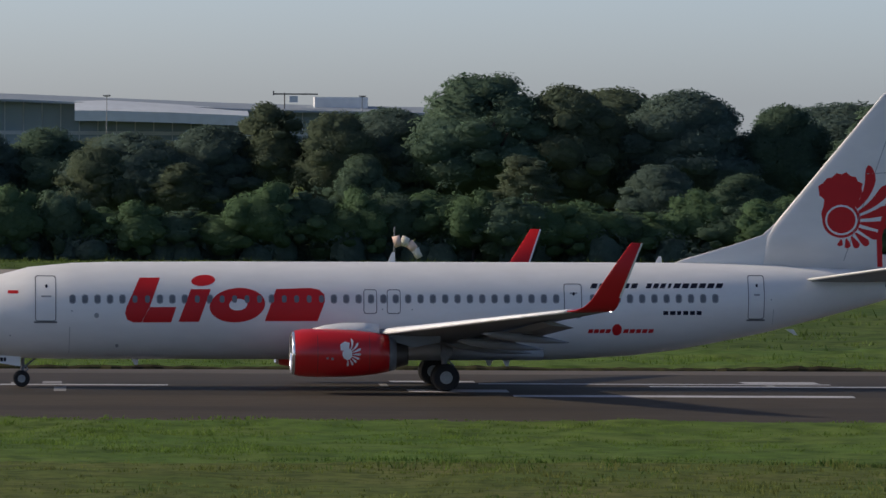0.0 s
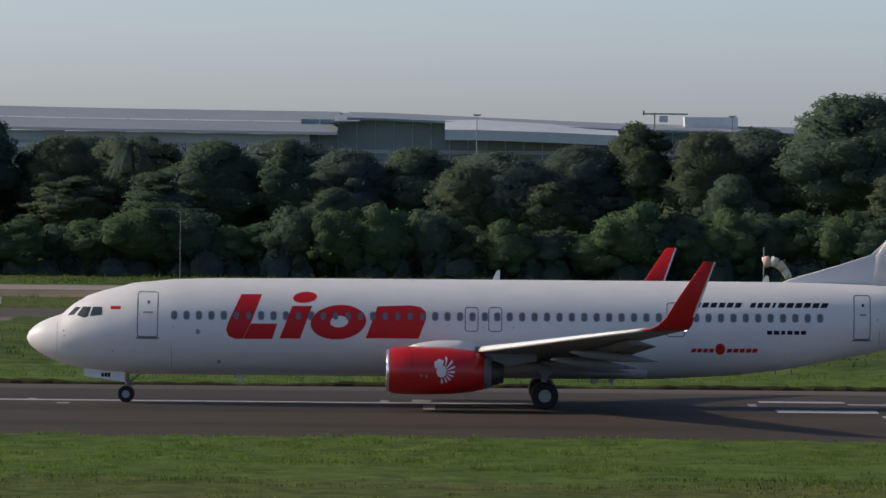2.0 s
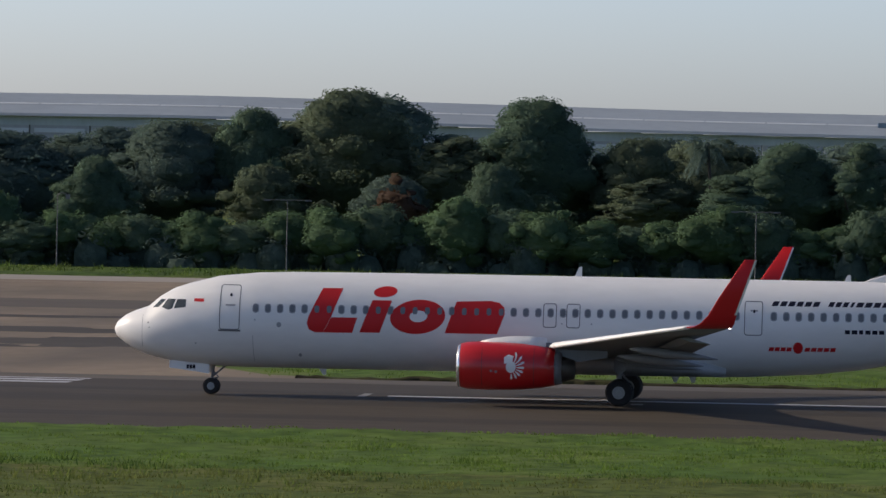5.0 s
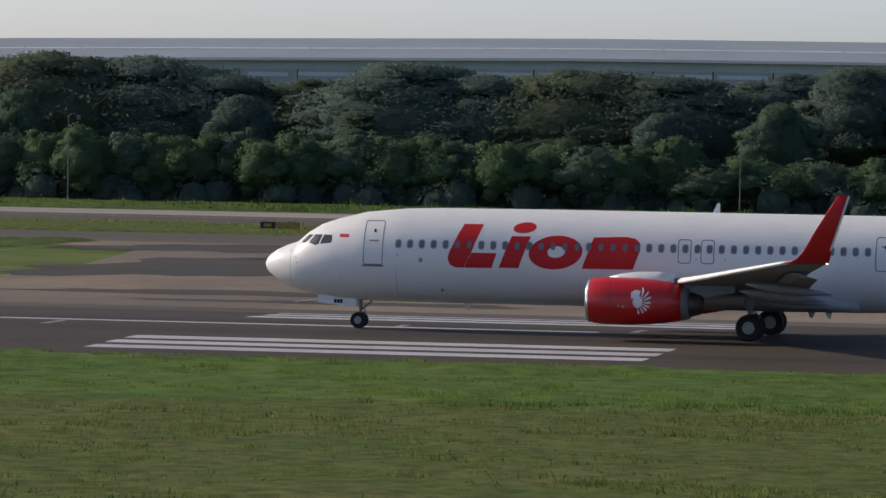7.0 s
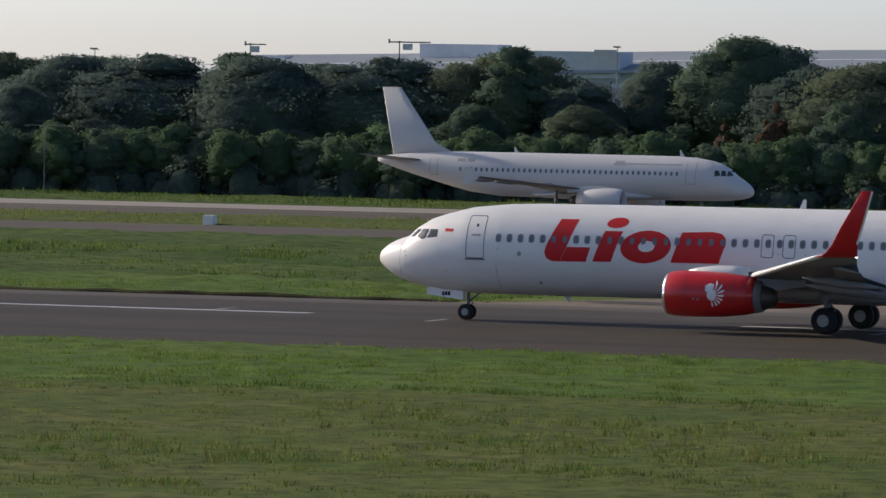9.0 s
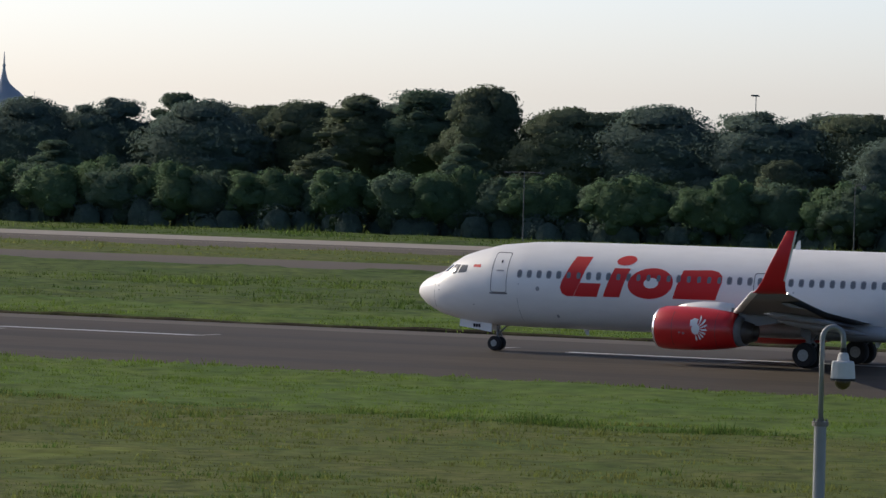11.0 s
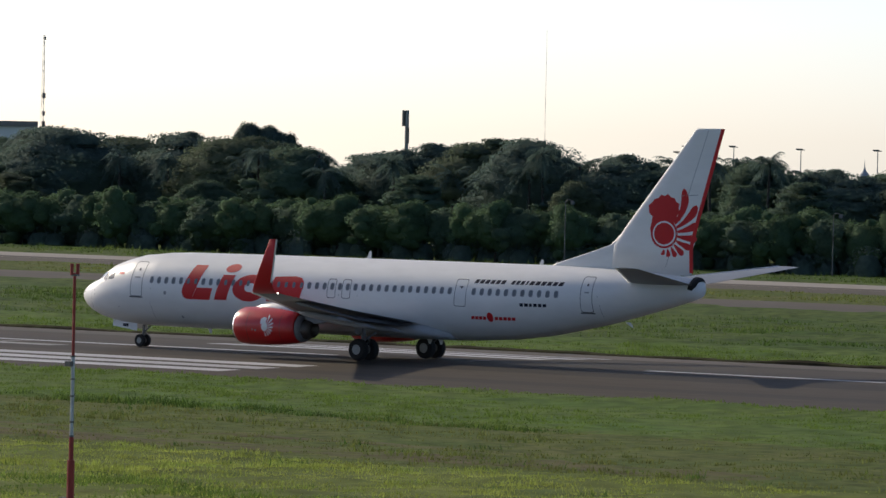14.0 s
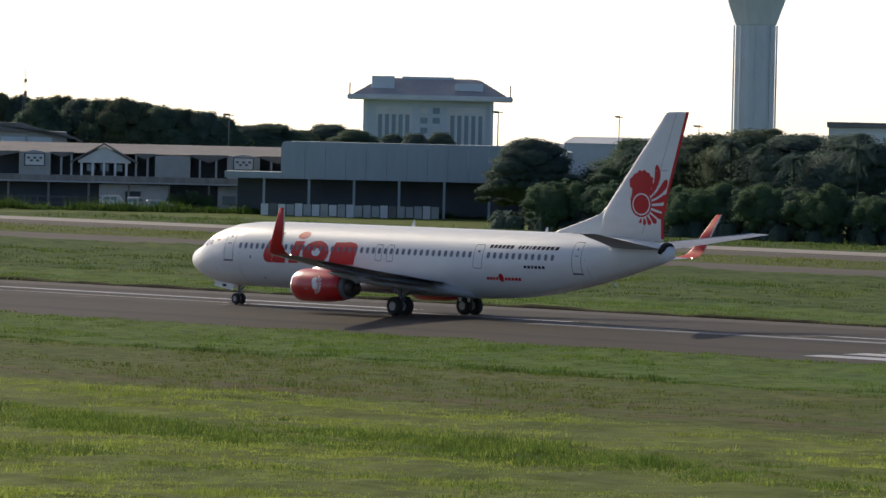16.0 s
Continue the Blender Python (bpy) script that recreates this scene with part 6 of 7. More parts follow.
for q in (-1, 1):
    boxpart("roof_light", (0.8 + q * 17.0, -12, EZ[2] + 1.2), (0.25, 0.25, 2.4), METAL, office)

# hangar with its open lower bay, whose shade is put into the wall colour
az0, dist = 46.1, 864.0
c = spot(az0, dist)
hangar = thing("hangar", "long grey-green hangar with an open ground floor coloured dark as shade", "hangar", at=Matrix.Translation((c.x, c.y, 0)) @ pose(0, 0, 0, 0, 0, az0 - 1))
hz = [EYE.z + dist * math.tan(radians(e)) for e in (-0.283, -0.635)]
for k in range(13):
    x = -14.7 + k * 2.9
    boxpart("cladding_panel", (x, 0, (hz[0] + hz[1]) / 2), (2.86, 0.5, hz[0] - hz[1]), HANGAR, hangar)
boxpart("roof", (3.5, 20, hz[0] - 0.4), (40, 40, 0.5), HANGAR, hangar)
boxpart("side_wall", (24.5, 20, hz[0] / 2 - 1.8), (0.5, 40, hz[0] + 2.2), HANGAR, hangar)
boxpart("side_wall", (-16.4, 20, (hz[0] + hz[1]) / 2 - 0.3), (0.5, 40, hz[0] - hz[1] - 0.6), HANGAR, hangar)
boxpart("lean_to_roof", (-20.6, 4, hz[1] + 0.45), (8.0, 9, 0.9), HANGAR, hangar, "low grey lean-to roof")
boxpart("back_wall", (3.5, 22, 0), (42, 0.5, 8), SHADE, hangar, "interior wall coloured dark as shade")
boxpart("lower_bay", (0, 6, (hz[1] - 3) / 2), (46, 0.5, hz[1] + 3), SHADE, hangar, "recessed sheet coloured as the shade of the bay")
for k in range(7):
    boxpart("column", (-19 + k * 6.4, 0.2, (hz[1] - 3) / 2), (0.35, 0.35, hz[1] + 3), HANGAR, hangar)
fence = thing("boundary_fence", "pale panelled fence with rusty stains in front of the hangar", "fence", at=Matrix.Translation((c.x, c.y - 3, -3.0)) @ pose(0, 0, 0, 0, 0, az0 - 1))
rf = random.Random(4)
for k in range(21):
    boxpart("panel", (-16.4 + k * 1.2, -6, 0.95), (1.05, 0.12, rf.uniform(1.5, 1.9)), rf.choice((PALE, PALE, CONCRETE, TILE)), fence)

# low buildings beside the hangar
az0, dist = 48.6, 900.0
c = spot(az0, dist)
low = thing("cargo_building", "row of low pitched-roof airport buildings with brown roofs", "building", at=Matrix.Translation((c.x, c.y, 0)) @ pose(0, 0, 0, 0, 0, az0 - 1))
lz = [EYE.z + dist * math.tan(radians(e)) for e in (-0.345, -0.435, -0.645, -0.712)]
bm = bmesh.new()
loft(bm, [[(x, -2, lz[1]), (x, 9, lz[0]), (x, 20, lz[1])] for x in (-26, 24)])
part("roof", bm, TILE, low, "long brown pitched roof")
# Upper wall in the shade colour, for the openings under the roof.
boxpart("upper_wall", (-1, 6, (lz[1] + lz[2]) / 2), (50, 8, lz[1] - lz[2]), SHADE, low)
boxpart("balcony", (-1, -1.5, (lz[2] + lz[3]) / 2), (50, 3, lz[2] - lz[3]), STAINED, low, "stained concrete balcony edge")
boxpart("ledge", (-1, -1.7, lz[3] + 0.11), (50.2, 3.6, 0.22), CONCRETE, low, "pale ledge along the balcony")
for k in range(9):
    boxpart("pillar", (-24 + 5.9 * k, -2.6, (lz[3] - 3) / 2), (0.3, 0.3, lz[3] + 3), STAINED, low)
# roof valleys that dip between the bays
for x0, x1, dip in ((-24, -16.6, 0.8), (-12.0, -8.6, 0.7), (0.4, 3.4, 0.75), (8.6, 14.0, 1.1), (18.8, 24, 1.0)):
    bm = bmesh.new()
    loft(bm, [[(x0, y, lz[1] + 0.12), (x1, y, lz[1] + 0.12), (x1, y, lz[1] - 0.16), ((x0 + x1) / 2, y, lz[1] - dip), (x0, y, lz[1] - 0.16)] for y in (-3.0, 1.9)])
    part("roof_valley", bm, TILE, low, "brown roof dipping between two bays")
# Lower wall in the same colour, as shade below the balcony.
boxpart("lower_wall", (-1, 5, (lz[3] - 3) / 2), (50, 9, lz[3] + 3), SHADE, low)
# bays between the dark openings, two of them with notice panels
for x0, x1, top, label in ((-16.6, -12.0, 0.35, "grey bay with a notice panel"), (3.4, 8.6, -0.1, "plain grey bay"), (14.0, 18.8, 0.3, "grey gabled bay with a notice panel")):
    xm = (x0 + x1) / 2
    bm = bmesh.new()
    loft(bm, [[(x0, y, lz[2]), (x1, y, lz[2]), (x1, y, lz[1] - 0.2), (xm, y, lz[1] + top), (x0, y, lz[1] - 0.2)] for y in (-2.6, 4)])
    g = part("bay", bm, CONCRETE, low, label)
    if top > 0:
        boxpart("panel_frame", (xm, -2.75, lz[1] - 1.1), (3.1, 0.3, 1.9), METAL, g)
        boxpart("notice_panel", (xm, -2.95, lz[1] - 1.1), (2.7, 0.2, 1.6), PALE, g)
        for k in range(5):
            boxpart("notice_bar", (xm - 0.9 + 0.45 * k, -3.08, lz[1] - 0.85 - 0.4 * (k % 2)), (0.4, 0.06, 0.3), METAL, g)
for x in (-10.4, -8.9, 0.6, 2.3, 10.0, 12.4, 20.5):
    boxpart("post", (x, -2.4, (lz[1] + lz[2]) / 2), (0.3, 0.3, lz[1] - lz[2]), CONCRETE, low)
# the white gable with its own brown roof edges
bm = bmesh.new()
loft(bm, [[(-7.9, y, lz[2] + 1.9), (-0.2, y, lz[2] + 1.9), (-0.2, y, lz[2] + 2.2), (-4.1, y, lz[0] - 0.3), (-7.9, y, lz[2] + 2.2)] for y in (-3.4, -2.6)])
part("white_gable", bm, PALE, low, "white gable end")
for q in (-1, 1):
    bm = bmesh.new()
    loft(bm, [[(-4.1 + q * 4.9, y, lz[2] + 1.8), (-4.1, y, lz[0] - 0.1), (-4.1, y, lz[0] + 0.15), (-4.1 + q * 5.0, y, lz[2] + 2.05)] for y in (-4.0, 3)])
    part("gable_roof", bm, TILE, low, "brown gable roof slope")
for k in range(5):
    boxpart("gable_post", (-7.4 + 1.65 * k, -3.0, lz[2] + 0.95), (0.35, 0.35, 1.9), PALE, low)
for k in range(3):
    boxpart("gable_window", (-6.0 + 2.0 * k, -2.7, lz[2] + 1.2), (1.2, 0.2, 1.0), DARK_GLASS, low)
for x0, x1 in ((-4.8, 5.6), (12.7, 16.2)):
    boxpart("white_wall", ((x0 + x1) / 2, -0.2, (lz[3] - 3) / 2), (x1 - x0, 0.4, lz[3] + 2.6), PALE, low, "white ground floor wall")
# This doorway is a sheet in the shade colour.
boxpart("doorway", (0.2, -0.5, -1.4), (2.3, 0.3, 1.7), SHADE, low)
boxpart("doorway", (14.4, -0.5, -1.6), (2.0, 0.3, 1.3), DARK_GLASS, low)
yard = thing("yard_fence", "dark post-and-rail fence in front of the low buildings", "fence", at=Matrix.Translation((c.x, c.y, -3.0)) @ pose(0, 0, 0, 0, 0, az0 - 1))
for k in range(13):
    boxpart("post", (-27 + 1.9 * k, -6, 0.9), (0.18, 0.18, 1.8), METAL, yard)
for z in (0.7, 1.5):
    boxpart("rail", (-15.6, -6.1, z), (23, 0.12, 0.12), METAL, yard)
for x, h in ((6.8, 2.6), (9.0, 3.1), (11.2, 2.4)):
    p = Matrix.Translation((c.x, c.y, 0)) @ pose(0, 0, 0, 0, 0, az0 - 1) @ Vector((x, -8, 0))
    tree("shrub", p.x, p.y, 3.6, h, x * 50, 1)


def van(az, top, turn):
    """A small parked van, about 3.9 m long; its roof stands at the given height."""
    p = spot(az, 884)
    h = top - p.z
    v = thing("parked_van", "white van parked behind the weeds by the low buildings", "van", group="parked vans", at=Matrix.Translation(p) @ pose(0, 0, 0, 0, 0, turn))
    bm = bmesh.new()
    side = [(-1.9, 0.35), (1.95, 0.35), (2.0, 0.75), (1.75, 1.0), (1.15, 1.1), (0.65, h - 0.1), (0.4, h), (-1.7, h), (-1.9, h - 0.15)]
    loft(bm, [[(x, y, z) for x, z in side] for y in (-0.8, 0.8)])
    bmesh.ops.bevel(bm, geom=bm.edges, offset=0.04, segments=1, affect="EDGES")
    body = part("body", bm, JET_WHITE, v)
    for y in (-0.81, 0.81):
        for x in (-1.1, -0.1):
            boxpart("side_window", (x, y, h - 0.42), (0.85, 0.04, 0.42), DARK_GLASS, body)
    boxpart("rear_window", (-1.91, 0, h - 0.48), (0.04, 1.25, 0.45), DARK_GLASS, body)
    for x in (-1.2, 1.25):
        for y in (-0.74, 0.74):
            bm = bmesh.new()
            add_rod(bm, (x, y - 0.1, 0.31), (x, y + 0.1, 0.31), 0.31, 0.31, 16)
            part("wheel", bm, RUBBER, v)


for az, top, turn in ((48.755, -0.96, 40), (48.56, -1.13, 125), (48.336, -1.5, 55), (47.169, -1.45, 48)):
    van(az, top, turn)
# grey shed with big panes at the far end
shed = thing("glazed_shed", "grey shed with a low curved roof and large panes", "building", at=Matrix.Translation(spot(50.0, 960)) @ pose(0, 0, 0, 0, 0, 50))
boxpart("wall", (0, 0, 5.4), (26, 8, 10.8), CONCRETE, shed)
bm = bmesh.new()
loft(bm, [[(-13.5, y, 11.5), (-2, y, 12.2), (6, y, 12.0), (15.5, y, 9.4), (15.5, y, 8.9), (12.9, y, 10.5), (-13.5, y, 11.0)] for y in (-5, 5)])
part("roof", bm, TILE, shed)
for k in range(5):
    for j in range(2):
        boxpart("pane", (-8 + 4.2 * k, -4.1, 6.1 + 2.6 * j), (3.8, 0.3, 2.3), HAZE_BLUE, shed)

# plain blocks above the belt
blk = thing("warehouse", "flat-roofed pale blue warehouse above the trees", "building", at=Matrix.Translation(spot(41.45, 1000)) @ pose(0, 0, 0, 0, 0, 41))
bz = EYE.z + 3 + 1000 * math.tan(radians(0.012))
boxpart("wall", (0, 0, bz / 2 - 0.4), (21.2, 10, bz - 0.8), PALE, blk)
boxpart("parapet", (0, -0.2, bz - 0.4), (21.8, 10.8, 0.9), TILE, blk, "dark parapet")
vault = thing("gabled_hall", "hall in haze-paled colours with long sloping roofs beside the office block", "building", at=Matrix.Translation(spot(44.3, 1400)) @ pose(0, 0, 0, 0, 0, 44.3))
for name, a0, a1, e0, e1, hip, face in (("annex", 45.25, 44.98, -0.215, -0.20, 1.5, BLUE_GREY), ("stair_block", 44.95, 44.83, -0.168, -0.168, 0.0, PALE), ("side_hall", 44.80, 44.50, -0.20, -0.127, 2.5, BLUE_GREY),
                                        ("main_hall", 44.54, 43.55, -0.115, -0.055, 2.2, PALE), ("end_hall", 43.50, 43.05, -0.16, -0.145, 0.8, BLUE_GREY)):
    x0, x1 = (1400 * math.tan(radians(44.3 - q)) for q in (a0, a1))
    zw, zr = (EYE.z + 1400 * math.tan(radians(e)) for e in (e0, e1))
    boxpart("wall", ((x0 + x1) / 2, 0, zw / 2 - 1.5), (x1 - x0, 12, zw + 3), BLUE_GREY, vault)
    bm = bmesh.new()
    loft(bm, [[(x0 - 0.3, -6.3, zw), (x1 + 0.3, -6.3, zw), (x1 + 0.3, 6.3, zw), (x0 - 0.3, 6.3, zw)], [(x0 + hip, -1, zr), (x1 - hip * 0.3, -1, zr), (x1 - hip * 0.3, 1, zr), (x0 + hip, 1, zr)]])
    part("sloping_roof", bm, face, vault)


def lattice(name, label, az, dist, el, w, arms):
    m = thing(name, label, "antenna", at=Matrix.Translation(spot(az, dist)))
    h = spot(az, dist, el).z - m.location.z
    bm = bmesh.new()
    for sx, sy in ((-1, -1), (1, -1), (0, 1)):
        add_rod(bm, (sx * w, sy * w, 0), (sx * w * 0.4, sy * w * 0.4, h), 0.035, 0.03, 5)
    n = int(h / 1.6)
    for k in range(n):
        q = w * (1 - 0.6 * k / n)
        add_rod(bm, (-q, -q, k * 1.6), (q, -q, k * 1.6 + 1.4), 0.02, 0.02, 4)
        add_rod(bm, (q, -q, k * 1.6), (0, q, k * 1.6 + 1.4), 0.02, 0.02, 4)
    part("frame", bm, STEEL, m)
    for zk, size in arms:
        boxpart("antenna_panel", (w * 0.9, -w * 0.5, h * zk), (size * 0.5, 0.3, size), METAL, m)


lattice("radio_mast", "slender lattice radio mast", 40.78, 1000, 0.83, 0.32, ((0.66, 0.9), (0.56, 0.7), (0.5, 0.9), (0.42, 0.6), (0.98, 0.5)))
lattice("radio_mast", "short lattice mast on the skyline", 49.62, 1000, 0.352, 0.4, ((0.8, 0.8), (0.9, 0.6)))
m = thing("radio_mast", "thin distant radio mast", "antenna", at=Matrix.Translation(spot(36.06, 1400)))
bm = bmesh.new()
add_rod(bm, (0, 0, 0), (0, 0, spot(36.06, 1400, 0.99).z - m.location.z), 0.05, 0.03, 6)
part("pole", bm, STEEL, m)
m = thing("phone_mast", "thick phone mast with vertical antenna panels", "antenna", at=Matrix.Translation(spot(37.36, 1000)))
h = spot(37.36, 1000, 0.19).z - m.location.z
bm = bmesh.new()
add_rod(bm, (0, 0, 0), (0, 0, h), 0.35, 0.3)
part("pole", bm, STEEL, m)
for k, (dx, dz) in enumerate(((-0.35, -1.2), (0.4, -1.2), (0.5, -4.0))):
    boxpart("antenna_panel", (dx, -0.4, h + dz), (0.45, 0.3, 2.6), STEEL if k == 1 else METAL, m)

# distant trees behind the buildings
rd = random.Random(77)
for k in range(13):
    az = 47.75 + k * 0.19
    p = spot(az, 1010 + rd.uniform(-10, 10))
    tt = tree("dome", p.x, p.y, rd.uniform(11, 15), 14.0 + 2.6 * min(1, k / 5) + rd.uniform(-0.5, 0.5), rd.uniform(0, 360), k)
for k in range(6):
    az = 46.5 + k * 0.26
    p = spot(az, 1230 + rd.uniform(-20, 20))
    tree("dome", p.x, p.y, rd.uniform(17, 23), rd.uniform(10.5, 12.5), rd.uniform(0, 360), k)
for az, dist, h in ((38.85, 900, 15.6), (38.65, 900, 15.2), (38.5, 900, 14.2), (45.95, 905, 12.0), (45.7, 907, 12.2), (46.15, 909, 11.8)):
    p = spot(az, dist)
    tree("dome", p.x, p.y, 9, h, rd.uniform(0, 360), 1)


# ---- small airfield things ----
POLE_GREY = mat("weathered_pole_paint", (0.13, 0.135, 0.14), 0.7, vary=0.3, scale=2.0)


def lamp_pole(az, y, h, arm):
    x = -y * math.tan(radians(az))
    m = thing("lamp_post", "slim grey perimeter lamp post in front of the trees", "lamp post", "perimeter lamp posts", at=pose(x, y, ground_z(y)))
    bm = bmesh.new()
    add_rod(bm, (0, 0, 0), (0, 0, h), 0.06, 0.04, 8)
    part("pole", bm, POLE_GREY, m)
    bm = bmesh.new()
    if arm == "tee":
        add_rod(bm, (-1.7, 0, h + 0.05), (1.7, 0, h + 0.05), 0.04, 0.04, 6)
        for s in (-1, 1):
            add_box(bm, (s * 1.9, 0, h + 0.02), (0.6, 0.25, 0.12))
    else:
        add_rod(bm, (0, 0, h), (0.35, 0, h + 0.25), 0.04, 0.04, 6)
        add_rod(bm, (0.35, 0, h + 0.25), (0.85, 0, h + 0.1), 0.04, 0.04, 6)
        add_box(bm, (0.95, 0, h - 0.1), (0.35, 0.3, 0.4))
    part("arm", bm, POLE_GREY, m)


for az, h, arm in ((7.03, 6.6, "tee"), (9.19, 6.7, "lamp"), (2.62, 6.3, "tee"), (15.51, 8.0, "lamp"), (23.52, 6.6, "tee"), (24.05, 6.6, "lamp"), (27.16, 7.0, "tee"), (33.33, 6.8, "lamp"), (35.85, 7.4, "lamp")):
    lamp_pole(az, 547.0, h, arm)

# guidance signs
SIGN_BLACK = mat("black_sign_face", (0.015, 0.015, 0.016), 0.5)
SIGN_YELLOW = mat("faded_yellow_sign_face", (0.30, 0.22, 0.05), 0.6, vary=0.4, scale=2.0)
for x, y, parts in ((-101.8, 306.5, ((0, 1.6, SIGN_YELLOW), (1.3, 0.7, SIGN_BLACK), (2.5, 1.6, SIGN_YELLOW))), (-100.5, 320, ((0, 0.8, SIGN_BLACK), (1.1, 1.1, SIGN_YELLOW))), (-109.8, 453, ((0, 1.2, SIGN_BLACK), (1.6, 1.8, SIGN_YELLOW)))):
    s = thing("guidance_sign", "low black and yellow taxiway guidance sign on the grass", "sign", "guidance signs", at=pose(x, y, ground_z(y)))
    for dx, w, face in parts:
        boxpart("sign_face", (dx, 0, 0.48), (w, 0.25, 0.5), face, s, bevel=0.03)
        for e in (-0.35, 0.35):
            boxpart("foot", (dx + e * w, 0, 0.12), (0.06, 0.06, 0.26), METAL, s)
        if face is SIGN_BLACK:
            boxpart("sign_bar", (dx, -0.135, 0.48), (w * 0.5, 0.02, 0.24), SIGN_YELLOW, s)

# yellow marker board beyond the runway
board = thing("marker_board", "small bright yellow marker board in the grass", "sign", at=pose(16.0, 299, ground_z(299)))
MARKER_YELLOW = mat("bright_yellow_board", (0.72, 0.62, 0.16), 0.5, vary=0.25, scale=2.0)
boxpart("board_face", (0, 0, 0.58), (1.05, 0.12, 0.36), MARKER_YELLOW, board, bevel=0.02)
for e in (-0.4, 0.4):
    boxpart("foot", (e, 0, 0.13), (0.06, 0.06, 0.5), METAL, board)
boxpart("end_cap", (0.56, 0, 0.58), (0.06, 0.14, 0.36), METAL, board)

# pale boxes in the far grass
for x, y, w, h in ((-34.4, 446, 1.75, 0.55), (-177.0, 439, 0.9, 0.7)):
    bx = thing("cable_box", "pale weathered concrete cable box in the grass", "box", "cable boxes", at=pose(x, y, ground_z(y)))
    boxpart("body", (0, 0, h / 2), (w, 0.8, h), PALE, bx, bevel=0.03)
    boxpart("lid", (0, 0, h + 0.03), (w + 0.08, 0.88, 0.06), PALE, bx, bevel=0.015)

# windsock
p = spot(-2.87, 470, -1.25)
ws = thing("windsock", "pale orange windsock drooping from its pole", "windsock", at=pose(p.x, p.y, ground_z(p.y)))
top = p.z - ground_z(p.y)
bm = bmesh.new()
add_rod(bm, (0, 0, 0), (0, 0, top + 0.5), 0.07, 0.05, 8)
part("pole", bm, STEEL, ws)
bm = bmesh.new()
add_rod(bm, (0.0, 0, top - 2.0), (-0.55, 0, -0.0), 0.05, 0.05, 6)
part("stay", bm, STEEL, ws)
pts = [(-0.05, top - 0.72, 0.44), (0.5, top - 0.55, 0.42), (1.1, top - 0.75, 0.38), (1.6, top - 1.25, 0.33), (1.95, top - 1.9, 0.28)]
for k, ((xa, za, ra), (xb, zb, rb2)) in enumerate(zip(pts, pts[1:])):
    bm = bmesh.new()
    add_rod(bm, (xa, 0, za), (xb, 0, zb), ra, rb2, 14)
    part("cloth_band", bm, ORANGE if k % 2 == 0 else CREAM, ws, smooth=True)

# camera post in the foreground
p = spot(24.32, 66)
post = thing("camera_post", "galvanised post with a swan-neck and white dome camera", "post", at=pose(p.x, p.y, ground_z(p.y)))
top = EYE.z + 66 * math.tan(radians(-3.02)) - ground_z(p.y)
bm = bmesh.new()
add_rod(bm, (0, 0, 0), (0, 0, top), 0.072, 0.066, 16)
part("lower_tube", bm, STEEL, post)
bm = bmesh.new()
add_rod(bm, (0, 0, top - 0.02), (0, 0, top + 0.03), 0.09, 0.09, 16)
for a in range(4):
    add_rod(bm, (0.075 * math.cos(a * 1.57), 0.075 * math.sin(a * 1.57), top), (0.075 * math.cos(a * 1.57), 0.075 * math.sin(a * 1.57), top + 0.06), 0.012, 0.012, 6)
part("flange", bm, METAL, post)
neck = [(0.0, top), (0.0, top + 0.88)] + [(0.115 - 0.115 * math.cos(a), top + 0.93 + 0.13 * math.sin(a)) for a in [math.pi * k / 16 for k in range(17)]] + [(0.23, top + 0.82)]
cs, sn = math.cos(radians(24)), math.sin(radians(24))
bm = bmesh.new()
rings = []
for i, (xa, za) in enumerate(neck):
    (xp, zp), (xn, zn) = neck[max(i - 1, 0)], neck[min(i + 1, len(neck) - 1)]
    d = Vector((xn - xp, 0, zn - zp)).normalized()
    side = Vector((d.z, 0, -d.x))
    ring = [Vector((xa, 0, za)) + 0.028 * (side * math.cos(q) + Vector((0, 1, 0)) * math.sin(q)) for q in [2 * math.pi * k / 12 for k in range(12)]]
    rings.append([(p.x * cs - p.y * sn, p.x * sn + p.y * cs, p.z) for p in ring])
loft(bm, rings)
part("swan_neck", bm, STEEL, post, smooth=True)
bm = bmesh.new()
cx, cy = 0.23 * cs, 0.23 * sn
loft(bm, [[(cx + math.sin(a) * q, cy + math.cos(a) * q, top + z) for a in [2 * math.pi * k / 20 for k in range(20)]] for q, z in ((0.03, 0.79), (0.055, 0.765), (0.068, 0.70), (0.072, 0.695), (0.112, 0.69), (0.122, 0.675), (0.132, 0.56), (0.134, 0.505), (0.12, 0.502))])
cam_body = part("camera_housing", bm, MAST_WHITE, post, "white dome camera housing")
bm = bmesh.new()
add_rod(bm, (cx, cy, top + 0.478), (cx, cy, top + 0.503), 0.137, 0.14, 20)
part("black_rim", bm, RUBBER, cam_body, "black rubber rim")
bm = bmesh.new()
add_rod(bm, (cx, cy, top + 0.78), (cx, cy, top + 0.83), 0.036, 0.036, 14)
part("black_collar", bm, RUBBER, cam_body)
bm = bmesh.new()
bmesh.ops.create_uvsphere(bm, u_segments=18, v_segments=10, radius=0.088, matrix=Matrix.Translation((cx, cy, top + 0.468)))
part("dome_glass", bm, mat("smoked_brown_dome", (0.045, 0.030, 0.015), 0.2, spec=0.6), cam_body, "smoked dome", True)

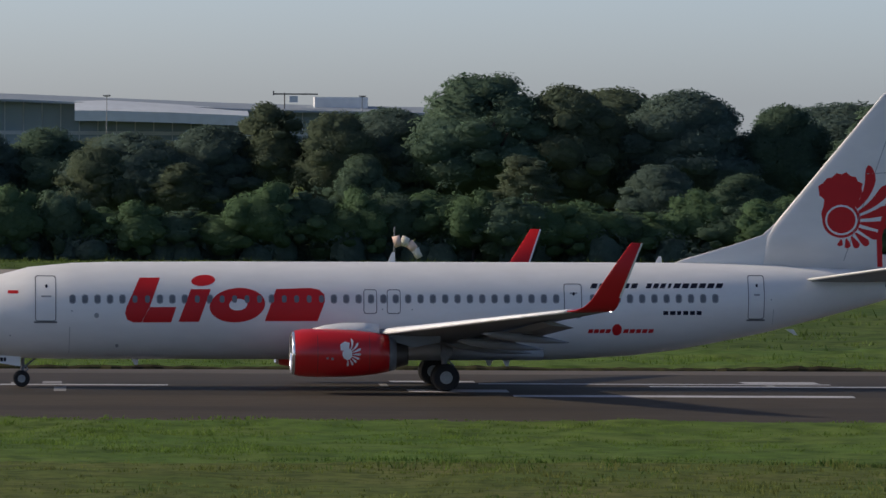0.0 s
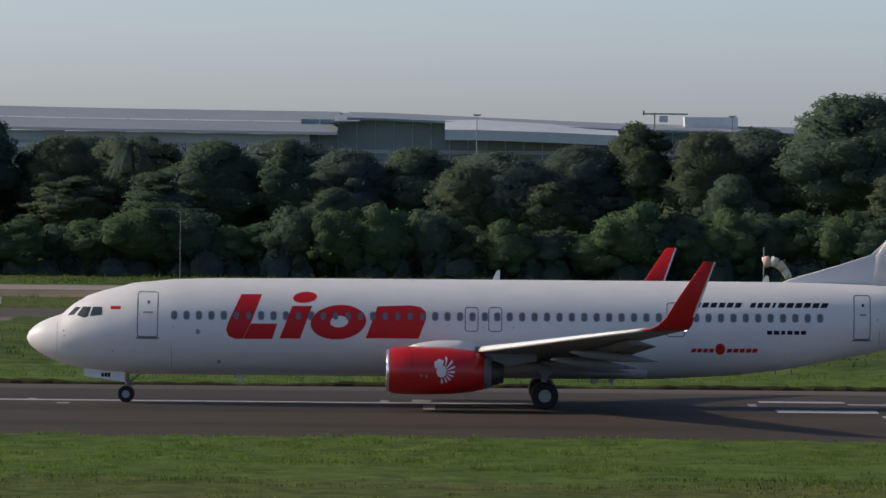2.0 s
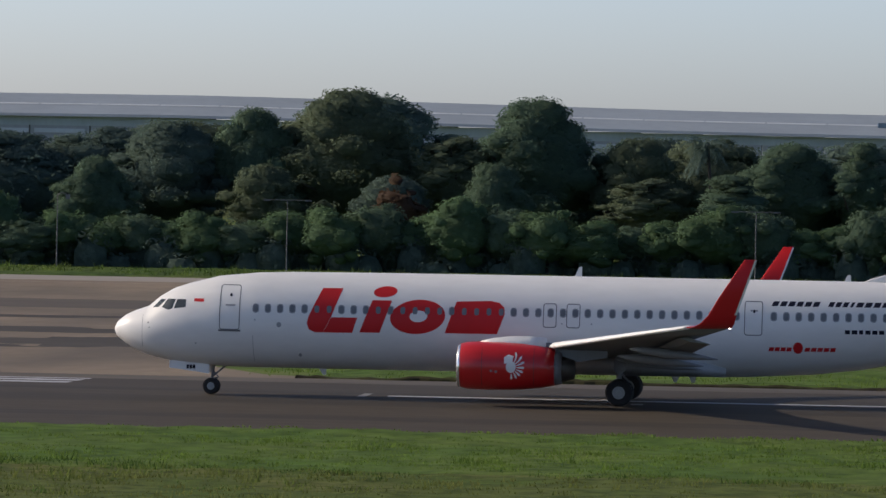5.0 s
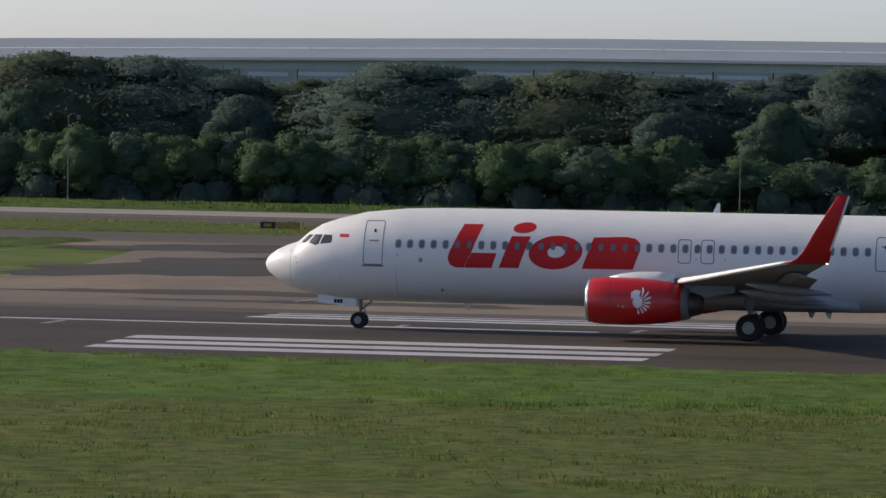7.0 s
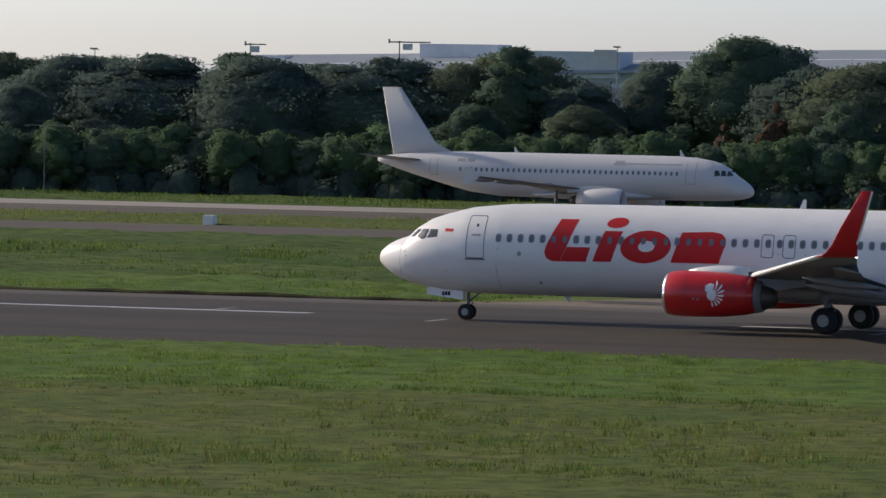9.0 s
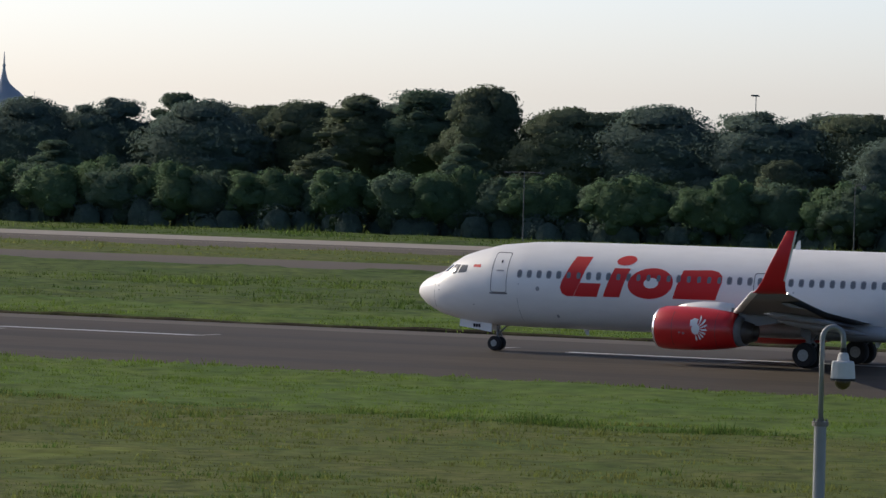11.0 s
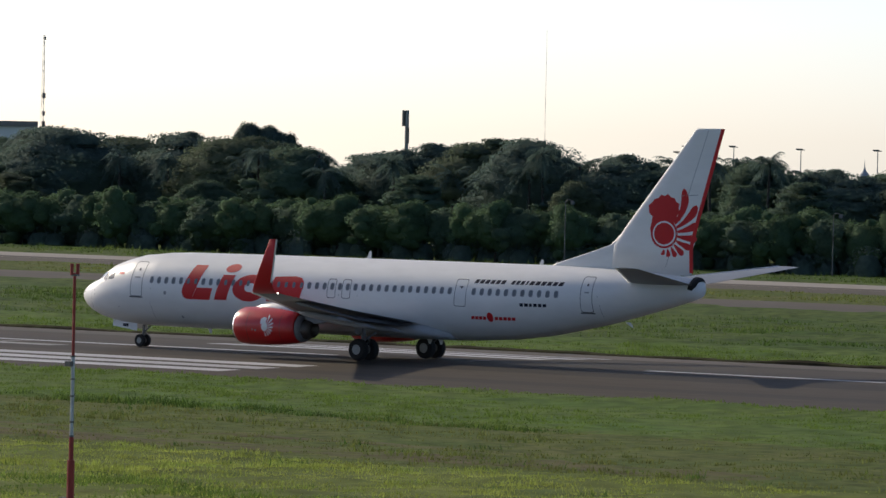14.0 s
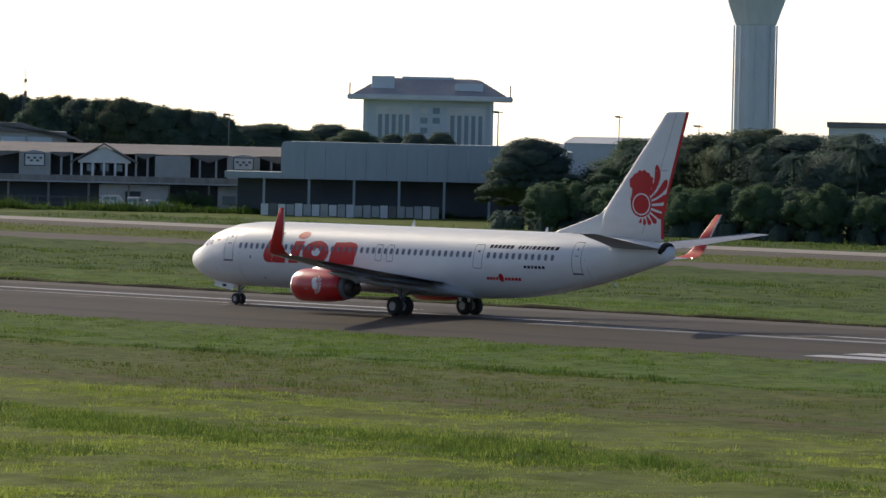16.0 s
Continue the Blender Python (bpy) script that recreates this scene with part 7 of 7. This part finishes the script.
# red and white obstruction mast
p = spot(40.45, 172)
mast = thing("obstruction_mast", "thin red and white striped mast with twin red lamps", "mast", at=pose(p.x, p.y, ground_z(p.y)))
top = EYE.z + 172 * math.tan(radians(-1.40)) - ground_z(p.y)
for k, (a, b, r0, face) in enumerate(((0, 2.9, 0.11, RUST_RED), (2.9, 3.58, 0.07, RUST_RED), (3.58, 5.83, 0.055, MAST_WHITE), (5.83, top, 0.045, RUST_RED))):
    bm = bmesh.new()
    add_rod(bm, (0, 0, a), (0, 0, b), r0, r0, 10)
    part("mast_section", bm, face, mast)
for z in (3.58, 3.98, 4.71, 5.19, 5.83):
    bm = bmesh.new()
    add_rod(bm, (0, 0, z - 0.025), (0, 0, z + 0.025), 0.075, 0.075, 10)
    part("clamp", bm, METAL, mast)
cs, sn = math.cos(radians(40)), math.sin(radians(40))
for s in (-1, 1):
    bm = bmesh.new()
    add_rod(bm, (s * 0.085 * cs, s * 0.085 * sn, top - 0.05), (s * 0.085 * cs, s * 0.085 * sn, top + 0.26), 0.05, 0.05, 10)
    part("red_lamp", bm, RUST_RED, mast, "dark red obstruction lamp")
boxpart("lamp_bracket", (0, 0, top - 0.06), (0.24, 0.1, 0.05), METAL, mast)
boxpart("junction_box", (-0.06, -0.1, 5.62), (0.2, 0.14, 0.14), METAL, mast)
boxpart("control_box", (-0.16, -0.1, 1.6), (0.18, 0.2, 0.5), METAL, mast)


PAST, AT = [q[0] for q in ROLL], [q[1] for q in ROLL]


def motions():
    # it swings the last two degrees into line while it begins to roll, about its main gear
    swing = lambda t: lerp_table(t, (0, 0.5, 1, 1.5, 2, 2.5, 3), (2.0, 1.65, 1.25, 0.75, 0.35, 0.08, 0.0))
    walk(plane, [(t, pose(x + 21, CL, -0.04, 0, 0, swing(t)) @ Matrix.Translation((-21, 0, 0))) for t, x in ROLL])
    # the other airliner taxies the opposite way
    walk(jet, [(t, pose(-159.6 + 8.0 * (t - 8.5), 514.0, ground_z(514.0) + 0.06, 0, 0, 180)) for t in (0, 4, 8, 12, 16)])
    # the wheels turn with the ground speed, up to the fastest turn that can be told apart
    step = 1 / 15
    for ob, (x, y, r) in WHEELS:
        rows, turn = [], 0.0
        for i in range(241):
            t = i * step
            rows.append((t, Matrix.Translation((x, y, r)) @ Euler((0, -turn, 0)).to_matrix().to_4x4()))
            speed = 8.0
            if ob.parent == plane:
                speed = lerp_table(t, PAST, AT) - lerp_table(t + step, PAST, AT)
                speed /= step
            turn += min(19.0, max(0.0, speed) / r) * step
        walk(ob, rows)


motions()
